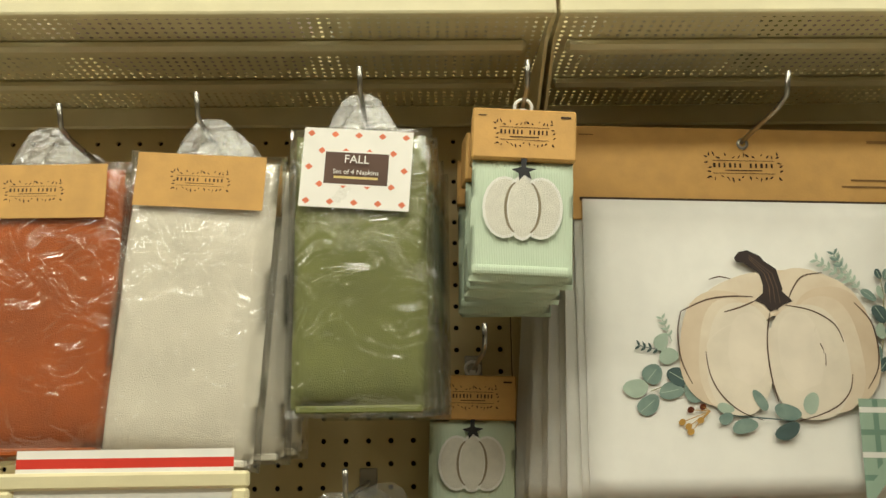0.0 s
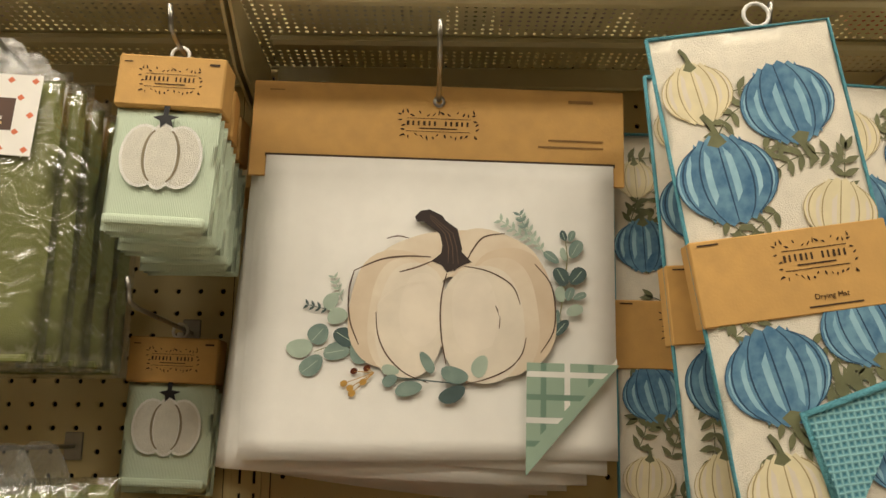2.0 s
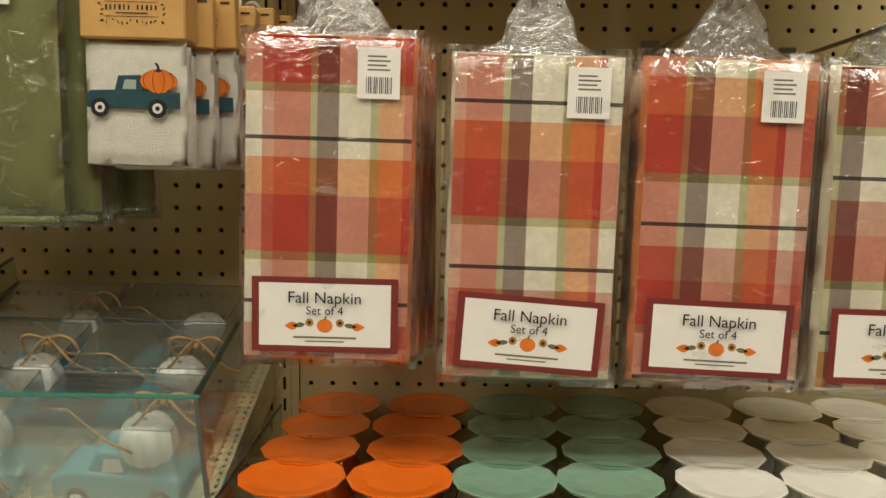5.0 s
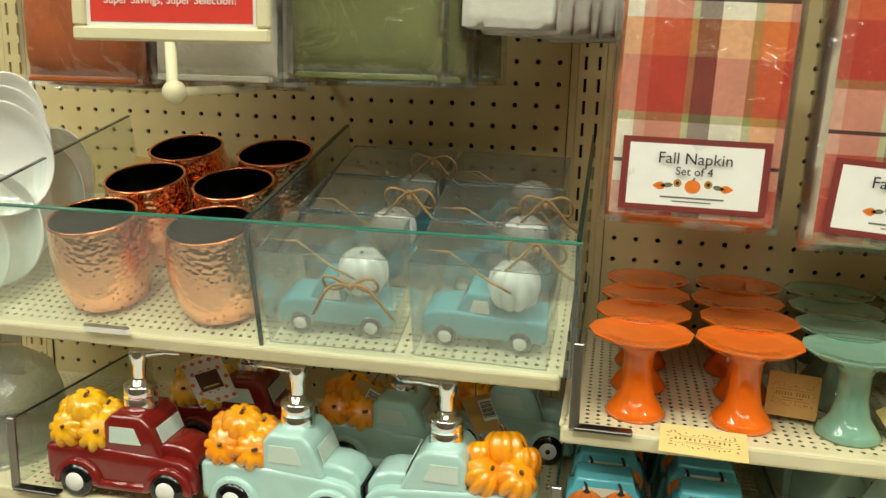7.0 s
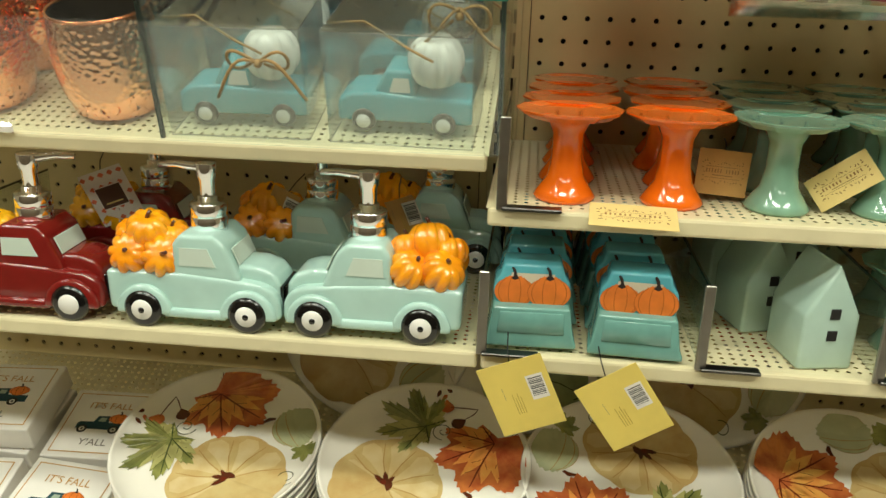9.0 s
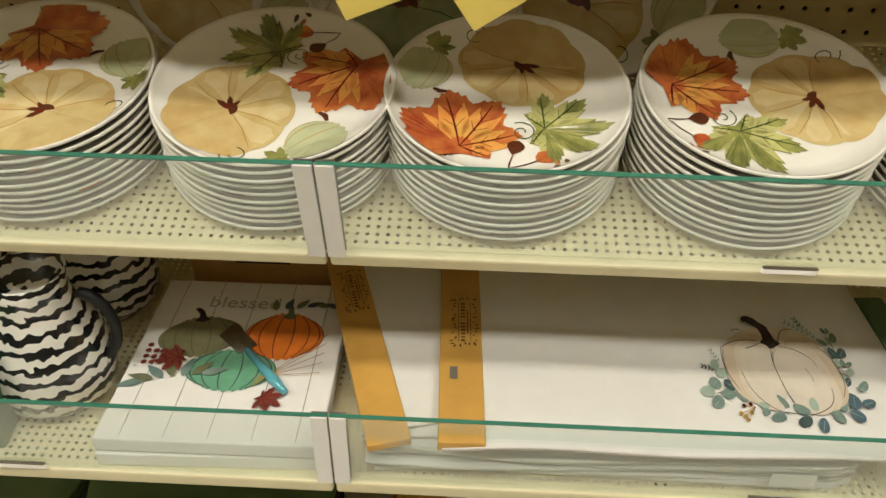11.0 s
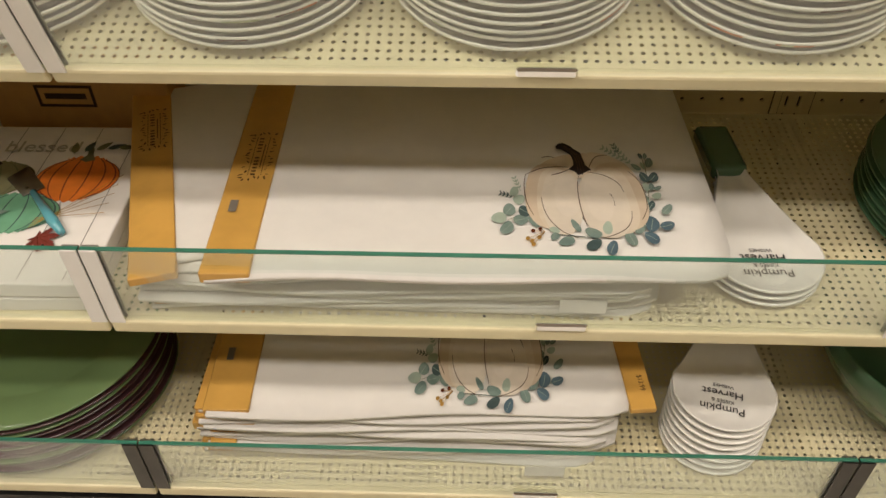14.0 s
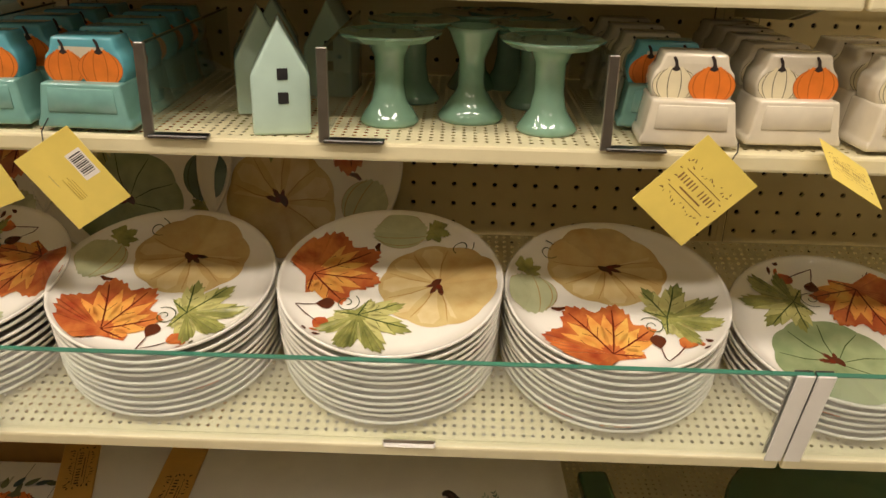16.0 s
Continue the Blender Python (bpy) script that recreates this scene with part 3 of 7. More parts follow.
def perforated(nx, ny, px, py, hx, hy, thick, to, mat, geo, shape="round"):
    """A sheet of nx by ny cells with a hole in each. to(u, v, w) places a point; w runs to the sheet's back."""
    vs, fs = [], []
    outer = [(-.5, -.5), (0, -.5), (.5, -.5), (.5, 0), (.5, .5), (0, .5), (-.5, .5), (-.5, 0)]
    if shape == "round":
        inner = [(-.71, -.71), (0, -1), (.71, -.71), (1, 0), (.71, .71), (0, 1), (-.71, .71), (-1, 0)]
    elif shape == "diamond":
        inner = [(-.55, -.55), (0, -1), (.55, -.55), (1, 0), (.55, .55), (0, 1), (-.55, .55), (-1, 0)]
    else:
        inner = [(-1, -1), (0, -1), (1, -1), (1, 0), (1, 1), (0, 1), (-1, 1), (-1, 0)]
    for j in range(ny):
        for i in range(nx):
            cx, cy = (i + .5) * px, (j + .5) * py
            o = len(vs)
            vs += [to(cx + a * px, cy + b * py, 0) for a, b in outer]
            vs += [to(cx + a * hx / 2, cy + b * hy / 2, 0) for a, b in inner]
            if thick:
                vs += [to(cx + a * hx / 2, cy + b * hy / 2, thick) for a, b in inner]
            for k in range(8):
                q = (k + 1) % 8
                fs.append((o + k, o + q, o + 8 + q, o + 8 + k))
                if thick:
                    fs.append((o + 8 + k, o + 8 + q, o + 16 + q, o + 16 + k))
    return geo.add(vs, fs, mat)


def patterned(name, build, rough=0.3, coat=0.3, metal=0.0):
    """A principled surface whose colour or relief comes from build(nodes, links, shader, coords)."""
    m = bpy.data.materials.new(name)
    m.use_nodes = True
    b = m.node_tree.nodes["Principled BSDF"]
    b.inputs["Roughness"].default_value, b.inputs["Coat Weight"].default_value, b.inputs["Metallic"].default_value = rough, coat, metal
    co = m.node_tree.nodes.new("ShaderNodeTexCoord")
    build(m.node_tree.nodes, m.node_tree.links, b, co)
    return m


def hammered(nodes, links, b, co):
    b.inputs["Base Color"].default_value = (*lin((255, 188, 148)), 1)
    v = nodes.new("ShaderNodeTexVoronoi")
    v.inputs["Scale"].default_value = 185
    bp = nodes.new("ShaderNodeBump")
    bp.inputs["Strength"].default_value, bp.inputs["Distance"].default_value = 0.8, 0.0011
    links.new(co.outputs["Object"], v.inputs["Vector"])
    links.new(v.outputs["Distance"], bp.inputs["Height"])
    links.new(bp.outputs["Normal"], b.inputs["Normal"])


def zebra(nodes, links, b, co):
    w = nodes.new("ShaderNodeTexWave")
    w.bands_direction = "Z"
    w.inputs["Scale"].default_value, w.inputs["Distortion"].default_value, w.inputs["Detail"].default_value, w.inputs["Detail Scale"].default_value = 19, 3.5, 1, 4
    r = nodes.new("ShaderNodeValToRGB")
    r.color_ramp.interpolation = "CONSTANT"
    r.color_ramp.elements[0].color, r.color_ramp.elements[1].color = (0.012, 0.012, 0.012, 1), (0.78, 0.75, 0.66, 1)
    r.color_ramp.elements[1].position = 0.42
    links.new(co.outputs["Object"], w.inputs["Vector"])
    links.new(w.outputs["Fac"], r.inputs["Fac"])
    links.new(r.outputs["Color"], b.inputs["Base Color"])


def waffle(nodes, links, b, co):
    b.inputs["Base Color"].default_value = (*lin((200, 214, 190)), 1)
    w = nodes.new("ShaderNodeTexWave")
    w.bands_direction = "X"
    w.inputs["Scale"].default_value, w.inputs["Distortion"].default_value = 210, 1.2
    bp = nodes.new("ShaderNodeBump")
    bp.inputs["Strength"].default_value, bp.inputs["Distance"].default_value = 0.35, 0.002
    links.new(co.outputs["Object"], w.inputs["Vector"])
    links.new(w.outputs["Fac"], bp.inputs["Height"])
    links.new(bp.outputs["Normal"], b.inputs["Normal"])


def floor_tiles(nodes, links, b, co):
    n = nodes.new("ShaderNodeTexNoise")
    n.inputs["Scale"].default_value, n.inputs["Detail"].default_value = 9, 8
    r = nodes.new("ShaderNodeValToRGB")
    r.color_ramp.elements[0].color, r.color_ramp.elements[1].color = (0.62, 0.57, 0.48, 1), (0.74, 0.69, 0.59, 1)
    links.new(co.outputs["Object"], n.inputs["Vector"])
    links.new(n.outputs["Fac"], r.inputs["Fac"])
    links.new(r.outputs["Color"], b.inputs["Base Color"])


HAMMERED = patterned("hammered_copper", hammered, 0.07, 0.0, 1.0)
ZEBRA = patterned("black_and_white_swirl_glaze", zebra, 0.15, 0.5)
def waffle_cells(nodes, links, b, co):
    v = nodes.new("ShaderNodeTexVoronoi")
    v.distance = "CHEBYCHEV"
    v.inputs["Scale"].default_value, v.inputs["Randomness"].default_value = 190, 0.12
    r = nodes.new("ShaderNodeValToRGB")
    r.color_ramp.elements[0].color, r.color_ramp.elements[1].color = (*lin((66, 124, 140)), 1), (*lin((140, 190, 194)), 1)
    r.color_ramp.elements[0].position, r.color_ramp.elements[1].position = 0.15, 0.5
    bp = nodes.new("ShaderNodeBump")
    bp.inputs["Strength"].default_value, bp.inputs["Distance"].default_value = 0.8, 0.002
    links.new(co.outputs["Object"], v.inputs["Vector"])
    links.new(v.outputs["Distance"], r.inputs["Fac"])
    links.new(v.outputs["Distance"], bp.inputs["Height"])
    links.new(r.outputs["Color"], b.inputs["Base Color"])
    links.new(bp.outputs["Normal"], b.inputs["Normal"])


WAFFLE = patterned("teal_waffle_weave", waffle_cells, 0.95, 0.0)
RIBBED = patterned("ribbed_mint_terry", waffle, 0.95, 0.0)
FLOORMAT = patterned("vinyl_floor", floor_tiles, 0.35, 0.2)
CEILMAT = surface("ceiling_board", (226, 220, 206), 0.9, vary=0.05, scale=8)
GOODSMAT = surface("aisle_block_brown", (112, 98, 78), 0.7, vary=0.15, scale=9)
WALLMAT = surface("painted_wall", (160, 149, 126), 0.85, vary=0.05, scale=5)

# ---------------------------------------------------------------- the store's shell
INCH = 0.0254
BAY = 30 * INCH
UPRIGHTS = (-BAY, 0.0, BAY, 2 * BAY)
ROW = 1.827          # height of one row of peg holes


def slab(name, c, s, mat, label, category):
    g = Geo().box(c, s, mat)
    ob = new(name, g.mesh(name))
    return tagged(ob, label, category, kind="structure")


slab("floor", (0, -2.5, -0.05), (9, 9, 0.1), FLOORMAT, "speckled beige vinyl store floor", "floor")
slab("ceiling", (0, -2.5, CEILING + 0.05), (9, 9, 0.1), CEILMAT, "white suspended store ceiling", "ceiling")
slab("wall_north", (0, 2.05, 1.7), (9, 0.1, 3.4), WALLMAT, "plain painted store wall behind the shelving", "wall")
slab("wall_south", (0, -7.05, 1.7), (9, 0.1, 3.4), WALLMAT, "plain painted store wall", "wall")
slab("wall_east", (4.55, -2.5, 1.7), (0.1, 9, 3.4), WALLMAT, "plain painted store wall", "wall")
slab("wall_west", (-4.55, -2.5, 1.7), (0.1, 9, 3.4), WALLMAT, "plain painted store wall", "wall")
# unseen slab, tall enough to keep the far lamps off the lower shelves
slab("wall_aisle", (0, -2.45, 1.2), (6, 0.3, 2.4), GOODSMAT, "unseen brown slab for the shelving across the aisle, blocks low lamp light", "shelving")

TUBE = bpy.data.materials.new("lit_diffuser")
TUBE.use_nodes = True
TUBE.node_tree.nodes["Principled BSDF"].inputs["Emission Color"].default_value = (1.0, 0.88, 0.7, 1)
TUBE.node_tree.nodes["Principled BSDF"].inputs["Emission Strength"].default_value = 3.0


def ceiling_light(x, y):
    t = thing("ceiling_light", "white recessed ceiling light with lit diffuser", "ceiling light", pose(x, y, CEILING), "ceiling lights")
    g = Geo()
    for sx, sy, lx, ly in ((0, 0.16, 1.3, 0.02), (0, -0.16, 1.3, 0.02), (0.64, 0, 0.02, 0.3), (-0.64, 0, 0.02, 0.3)):
        g.box((sx, sy, -0.03), (lx, ly, 0.06), WHITEPLAST, 0.003)
    part("frame", g, t)
    part("diffuser", Geo().box((0, 0, -0.02), (1.25, 0.29, 0.03), TUBE), t)


for lx in LAMP_X:
    for ly in LAMP_Y:
        ceiling_light(lx, ly)

# ---------------------------------------------------------------- pegboard wall with uprights
board = thing("pegboard_wall", "cream perforated metal back panel with rows of peg holes", "pegboard", kind="structure")
NROWS, TOPROW = 97, 30
for k in range(3):
    g = Geo()
    x0, z0 = UPRIGHTS[k] + INCH, ROW + (TOPROW - NROWS + 0.5) * INCH
    perforated(28, NROWS, INCH, INCH, 0.0062, 0.0062, 0.004, lambda u, v, w, x0=x0, z0=z0: (x0 + u, w, z0 + v), PEG, g)
    # dark sheet added behind the holes in place of their shade
    g.box((x0 + 14 * INCH, 0.03, z0 + NROWS * INCH / 2), (28 * INCH, 0.01, NROWS * INCH), GAPSHADE)
    part("panel", g, board)
for x in UPRIGHTS:
    g = Geo()
    z0 = ROW + (TOPROW - NROWS + 0.5) * INCH
    perforated(2, NROWS, 0.0156, INCH, 0.0034, 0.0155, 0.003, lambda u, v, w, x=x, z0=z0: (x - 0.0156 + u, -0.003 + w, z0 + v), PEG, g, "slot")
    for s in (-1, 1):
        g.box((x + s * 0.0203, -0.0005, z0 + NROWS * INCH / 2), (0.0094, 0.005, NROWS * INCH), PEG, 0.001)
        # dark strip in the seam and sheet behind the slots, painted shade
        g.box((x + s * 0.0252, 0.001, z0 + NROWS * INCH / 2), (0.0012, 0.006, NROWS * INCH), GAPSHADE)
    g.box((x, 0.02, z0 + NROWS * INCH / 2), (0.04, 0.02, NROWS * INCH), GAPSHADE)
    part("upright", g, board, "slotted upright post")


# ---------------------------------------------------------------- shelves
DECKS = {}


def deck_mesh(depth):
    if depth not in DECKS:
        g, cell = Geo(), 0.009525
        n = int(depth / cell)
        perforated(80, n, cell, cell, 0.0046, 0.0046, 0, lambda u, v, w: (u, 0.002 + v, -w), CREAM, g, "diamond")
        g.box((40 * cell, (n * cell + depth) / 2 + 0.001, -0.001), (BAY, depth - n * cell, 0.002), CREAM)
        DECKS[depth] = g.mesh("deck")
    return DECKS[depth]


LIP = Geo().box((BAY / 2, 0.004, -0.007), (BAY - 0.003, 0.011, 0.016), CREAM, 0.003, seg=2, smooth=False).mesh("lip")


def gondola_shelf(x, y, z, tilt, depth, what, arm=1.0):
    t = thing("gondola_shelf", what, "shelf", pose(x, y, z, tilt), "store shelves")
    part("deck", deck_mesh(depth), t)
    part("lip", LIP, t)
    for s in (0.004, BAY - 0.004):
        out = [(0.008, -0.003), (depth, -0.003), (depth, -0.055 * arm), (depth * 0.5, -0.04 * arm), (0.05, -0.014), (0.008, -0.013)]
        part("bracket", Geo().prism(out, 0.003, CREAM, 0.0, matrix=pose(s, 0, 0, 0, 0, 90), smooth=False), t)
    return t


SHELF_TEXT = "cream enamelled metal shelf with perforated deck"
TILT_TEXT = "cream enamelled metal shelf sloping down to its front edge"
PLATE_Y, PLATE_Z, PLATE_TILT = -0.33, 0.632, 15.5
MUG_Y, MUG_Z, MUG_TILT = -0.30, 1.095, 16.5
TRUCK_Y, TRUCK_Z = -0.312, 0.921
CAKE_Y, CAKE_Z = -0.305, 1.052
LOW_Y, LOW_Z = -0.385, 0.386
BASE_Y, BASE_Z = -0.425, 0.150
for k in range(3):
    x = UPRIGHTS[k]
    gondola_shelf(x, BASE_Y, BASE_Z, 0, 0.42, SHELF_TEXT)
    gondola_shelf(x, LOW_Y, LOW_Z, 0, 0.38, SHELF_TEXT)
    gondola_shelf(x, PLATE_Y, PLATE_Z, PLATE_TILT, 0.335, TILT_TEXT)
    gondola_shelf(x, TRUCK_Y, TRUCK_Z, 0, 0.306, SHELF_TEXT)
    if k == 0:
        gondola_shelf(x, MUG_Y, MUG_Z, MUG_TILT, 0.305, TILT_TEXT)
    else:
        gondola_shelf(x, CAKE_Y, CAKE_Z, 0, 0.299, SHELF_TEXT)
    # base front below the lowest shelf
    slab("kick_plate", (x + BAY / 2, BASE_Y + 0.016, 0.062), (BAY - 0.002, 0.03, 0.122), BLACK, "black plastic kick plate under the lowest shelf", "kick plate")

TOP_Y, TOP_Z = -0.27, 2.072
for k in range(3):
    t = gondola_shelf(UPRIGHTS[k], TOP_Y, TOP_Z, 0, 0.262, "cream perforated metal shelf above the hanging goods", 1.5)
    g = Geo()
    for d in (0.085, 0.18):
        g.box((BAY / 2, d, -0.006), (BAY - 0.04, 0.016, 0.012), CREAM, 0.004)
    g.box((BAY / 2, 0.257, -0.014), (BAY - 0.03, 0.006, 0.026), CREAM, 0.002)
    part("rib", g, t)


def on(yf, zf, tilt, x, d, turn=0.0, up=0.0):
    """A place on a shelf: x along it, d behind its front edge."""
    return pose(0, yf, zf, tilt) @ pose(x, d, up + 0.0005, 0, 0, turn)


# ---------------------------------------------------------------- glass fences
def glass_fence(m, x0, x1, height, depth, sides, clips, edge=GLASSEDGE, joint=True, clip=WHITEPLAST):
    t = thing("glass_fence", "clear glass shelf fence with green polished edges", "glass fence", m, "glass fences")
    a = part("front_pane", Geo().box(((x0 + x1) / 2, 0, height / 2), (x1 - x0 - 0.002, 0.004, height), GLASS), t)
    b = part("polished_edge", Geo().box(((x0 + x1) / 2, 0, height + 0.0008), (x1 - x0 - 0.002, 0.0042, 0.0016), edge), t, "green glass edge")
    unshadow(a, b)
    for s in sides:
        a = part("side_pane", Geo().box((s, depth / 2 + 0.004, height / 2), (0.004, depth, height), GLASS), t)
        g = Geo().box((s, depth / 2 + 0.004, height + 0.0008), (0.0042, depth, 0.0016), DARKGLASSEDGE)
        g.box((s, 0.0025, height / 2), (0.0036, 0.003, height), DARKGLASSEDGE)
        b = part("side_edge", g, t, "dark glass edge")
        unshadow(a, b)
    for c in clips:
        g = Geo().box((c, -0.004, 0.005), (0.05, 0.005, 0.01), CHROME, 0.002)
        part("holder", g, t, "small steel pane holder")
    if joint:
        for e, s in ((x0, 1), (x1, -1)):
            g = Geo().box((e + s * 0.009, -0.0035, height * 0.5), (0.016, 0.002, height * 1.04), clip, 0.0006)
            g.box((e + s * 0.009, 0.0035, height * 0.5), (0.016, 0.002, height * 1.04), STEEL, 0.0006)
            part("joint_clip", g, t, "flat pale corner clip")
    return t


for x0, x1, cl in ((-BAY, 0, (-0.35,)), (0, BAY, (0.41,)), (BAY, 2 * BAY, (1.2,))):
    glass_fence(pose(0, PLATE_Y + 0.002, PLATE_Z + 0.001, 15), x0, x1, 0.110, 0.3, (), cl)
    glass_fence(pose(0, LOW_Y + 0.003, LOW_Z + 0.001, 2), x0, x1, 0.095, 0.35, (), (cl[0] + 0.03,))
    glass_fence(pose(0, BASE_Y + 0.003, BASE_Z + 0.001, 0), x0, x1, 0.082, 0.38, (), (cl[0] + 0.02,), clip=DARKSTEEL)
glass_fence(pose(0, MUG_Y + 0.001, MUG_Z + 0.001, MUG_TILT - 3), -BAY, 0.012, 0.128, 0.29, (-0.572, -0.282, 0.008), (-0.44,), joint=False)


# ---------------------------------------------------------------- hanging hardware
def peg_hook(x, z, length, rise=0.02):
    t = thing("peg_hook", "zinc-plated steel peg hook in the pegboard", "hook", pose(x, 0, z), "peg hooks")
    part("rod", Geo().tube([(0, 0.004, 0), (0, -0.02, 0), (0, -length + 0.02, 0.004), (0, -length, 0.008), (0, -length - 0.008, 0.008 + rise)], 0.0024, STEEL, 8), t)
    part("base_plate", Geo().box((0, -0.002, 0), (0.02, 0.003, 0.03), STEEL, 0.001), t)
    return t


def hang_ring(g, x, y, z, mat=WHITEPLAST, r=0.011):
    pts = [(x + r * math.cos(q), y, z + r * math.sin(q)) for q in [math.pi * 2 * i / 14 for i in range(15)]]
    g.tube(pts, 0.0018, mat, 6, caps=False)


# ---------------------------------------------------------------- bagged napkins on hooks
def dotted_label(f, w, h):
    """White card with orange diamonds and a brown title box."""
    f.rect(-w / 2, -h / 2, w / 2, h / 2, PAPER)
    f.layer += 1
    for j in range(5):
        for i in range(5):
            x, z = (i - 2 + (0.5 if j % 2 else 0)) * w / 4.6, (j - 2) * h / 4.7
            if abs(x) < w / 2.1 and abs(z) < h / 2.1:
                f.patch([(x - 0.0035, z), (x, z - 0.003), (x + 0.0035, z), (x, z + 0.003)], WASH["diamond"], same=True)
    f.rect(-w * 0.3, -h * 0.22, w * 0.3, h * 0.22, PAPER)
    f.rect(-w * 0.29, -h * 0.2, w * 0.29, h * 0.2, WASH["brown"])
    f.layer += 1
    f.rect(-w * 0.2, -h * 0.13, w * 0.2, -h * 0.1, PALETAG, True)


def napkin_bag(w, h, d, cloth, kind, m, what, seed=0, group="bagged napkins", tab=True):
    """A stack of folded napkins in a clear bag that hangs by a frosted tab; origin at the bag's top middle, front at y = -d."""
    t = thing("napkin_pack", what, "napkins", m, group)
    mid = Matrix.Translation((0, -d / 2, -h / 2))
    v, f = cushion(w - 0.006, h - 0.008, d - 0.006, seed=seed, power=9, wrinkle=0.002)
    g = Geo().add([mid @ p for p in v], f, cloth, True)
    part("folded_cloth", g, t)
    for k in range(3):
        g = Geo()
        g.box((0, -d * (0.25 + 0.25 * k), -h + 0.004), (w - 0.016, 0.003, 0.006), cloth, 0.001)
        part("fold_edge", g, t)
    v, f = cushion(w + 0.006, h + 0.006, d, seed=seed + 9, power=14, wrinkle=0.0028)
    b = part("bag", Geo().add([mid @ p for p in v], f, BAG, True), t, "wrinkled clear plastic bag")
    unshadow(b)
    if tab:
        out = [(-0.032, 0), (0.032, 0), (0.026, 0.018), (0.017, 0.034), (0.008, 0.04), (-0.008, 0.04), (-0.017, 0.034), (-0.026, 0.018)]
        b = part("hang_tab", Geo().prism(out, 0.002, TAB, matrix=Matrix.Translation((0, -d / 2, -0.004)), smooth=False), t, "frosted plastic hang tab")
        unshadow(b)
    fl = Flat(lambda x, z, o: (x, -d - 0.0012 - o, z))
    if kind == "kraft":
        fl.rect(-w * 0.42, -0.052, w * 0.42, -0.004, KRAFT)
        fl.crest(0, -0.028, 0.052, INK)
    elif kind == "dots":
        fl.at(-w * 0.02, -0.04, 1, -4)
        dotted_label(fl, 0.096, 0.072)
    lab = part("label", fl, t, "printed card label")
    if kind == "dots":
        r = pose(-w * 0.02, -d - 0.004, -0.04, 0, 4, 0)
        part("lettering", words("FALL", 0.0105, PAPER, r @ pose(0, 0, 0.0075)), t)
        part("lettering", words("Set of 4 Napkins", 0.006, PAPER, r @ pose(0, 0, -0.004)), t)
    return t


def napkin_row(w, h, d, cloth, kind, x, z, y, n, what, gap=0.034, drift=0.004, seed=0, lean=0):
    first = napkin_bag(w, h, d, cloth, kind, pose(x, y + d, z, 0, lean, -1), what, seed)
    rnd = random.Random(seed + 3)
    for k in range(1, n):
        copy_thing(first, pose(x + drift * k + rnd.uniform(-0.002, 0.002), y + d + gap * k, z + rnd.uniform(-0.006, 0.004), 0, rnd.uniform(-1, 1), rnd.uniform(-3, 3)))


napkin_row(0.150, 0.252, 0.032, RUST, "kraft", -0.462, 1.923, -0.262, 3, "rust orange cloth napkins in a clear plastic bag", seed=1)
napkin_row(0.134, 0.268, 0.036, OFFWHITE, "kraft", -0.316, 1.930, -0.265, 3, "off-white cloth napkins in a clear plastic bag", seed=2, lean=3.5)
napkin_row(0.122, 0.250, 0.032, SAGE, "dots", -0.180, 1.952, -0.265, 5, "sage green cloth napkins in a clear plastic bag", seed=3)
napkin_row(0.138, 0.252, 0.034, RUST, "kraft", -0.490, 1.585, -0.255, 3, "rust orange cloth napkins in a clear plastic bag", seed=4)
napkin_row(0.132, 0.262, 0.034, OFFWHITE, "kraft", -0.350, 1.600, -0.255, 3, "off-white cloth napkins in a clear plastic bag", seed=5)
napkin_row(0.150, 0.258, 0.034, SAGE, "dots", -0.200, 1.602, -0.255, 4, "sage green cloth napkins in a clear plastic bag", drift=0.012, seed=6)
for hx, hz, hl in ((-0.445, 1.946, 0.26), (-0.325, 1.956, 0.26), (-0.18, 1.975, 0.27), (-0.49, 1.61, 0.26), (-0.35, 1.62, 0.26), (-0.19, 1.63, 0.26)):
    peg_hook(hx, hz, hl)


# ---------------------------------------------------------------- plaid napkin packs
WARP = (("cream", 0.10), ("rose", 0.07), ("red", 0.22), ("green", 0.04), ("brown", 0.13), ("cream", 0.19), ("green", 0.05), ("orange", 0.15), ("red", 0.05))
WEFT = (("red", 0.16), ("green", 0.03), ("cream", 0.15), ("dark", 0.014), ("cream", 0.06), ("orange", 0.13), ("red", 0.2), ("green", 0.03), ("cream", 0.14), ("dark", 0.014), ("cream", 0.07), ("rose", 0.12))
YARN = {"cream": (240, 232, 208), "red": (186, 52, 28), "rose": (196, 106, 84), "orange": (224, 122, 52), "green": (150, 150, 84), "brown": (70, 44, 40), "dark": (40, 32, 28)}


def woven(one, two):
    """The colour of crossing yarns, as a coarse cotton weave."""
    p, q = YARN[one], YARN[two]
    k = 0.75 if two == "dark" else 0.5
    rgb = tuple(p[i] * (1 - k) + q[i] * k for i in range(3))
    return surface("weave_" + one + "_" + two, rgb, 0.9, vary=0.1, scale=220, bump=0.4, bump_scale=1200)


def plaid_front(f, w, h, shift):
    """Woven plaid: broad warp stripes crossed by weft bands."""
    warp, weft = WARP[shift:] + WARP[:shift], WEFT[2 * shift:] + WEFT[:2 * shift]
    sx, sz = w / sum(s for _, s in warp), h / sum(s for _, s in weft)
    x = -w / 2
    for a, da in warp:
        z = 0.0
        for b, db in weft:
            f.rect(x, z - db * sz, x + da * sx, z, woven(a, b), True)
            z -= db * sz
        x += da * sx


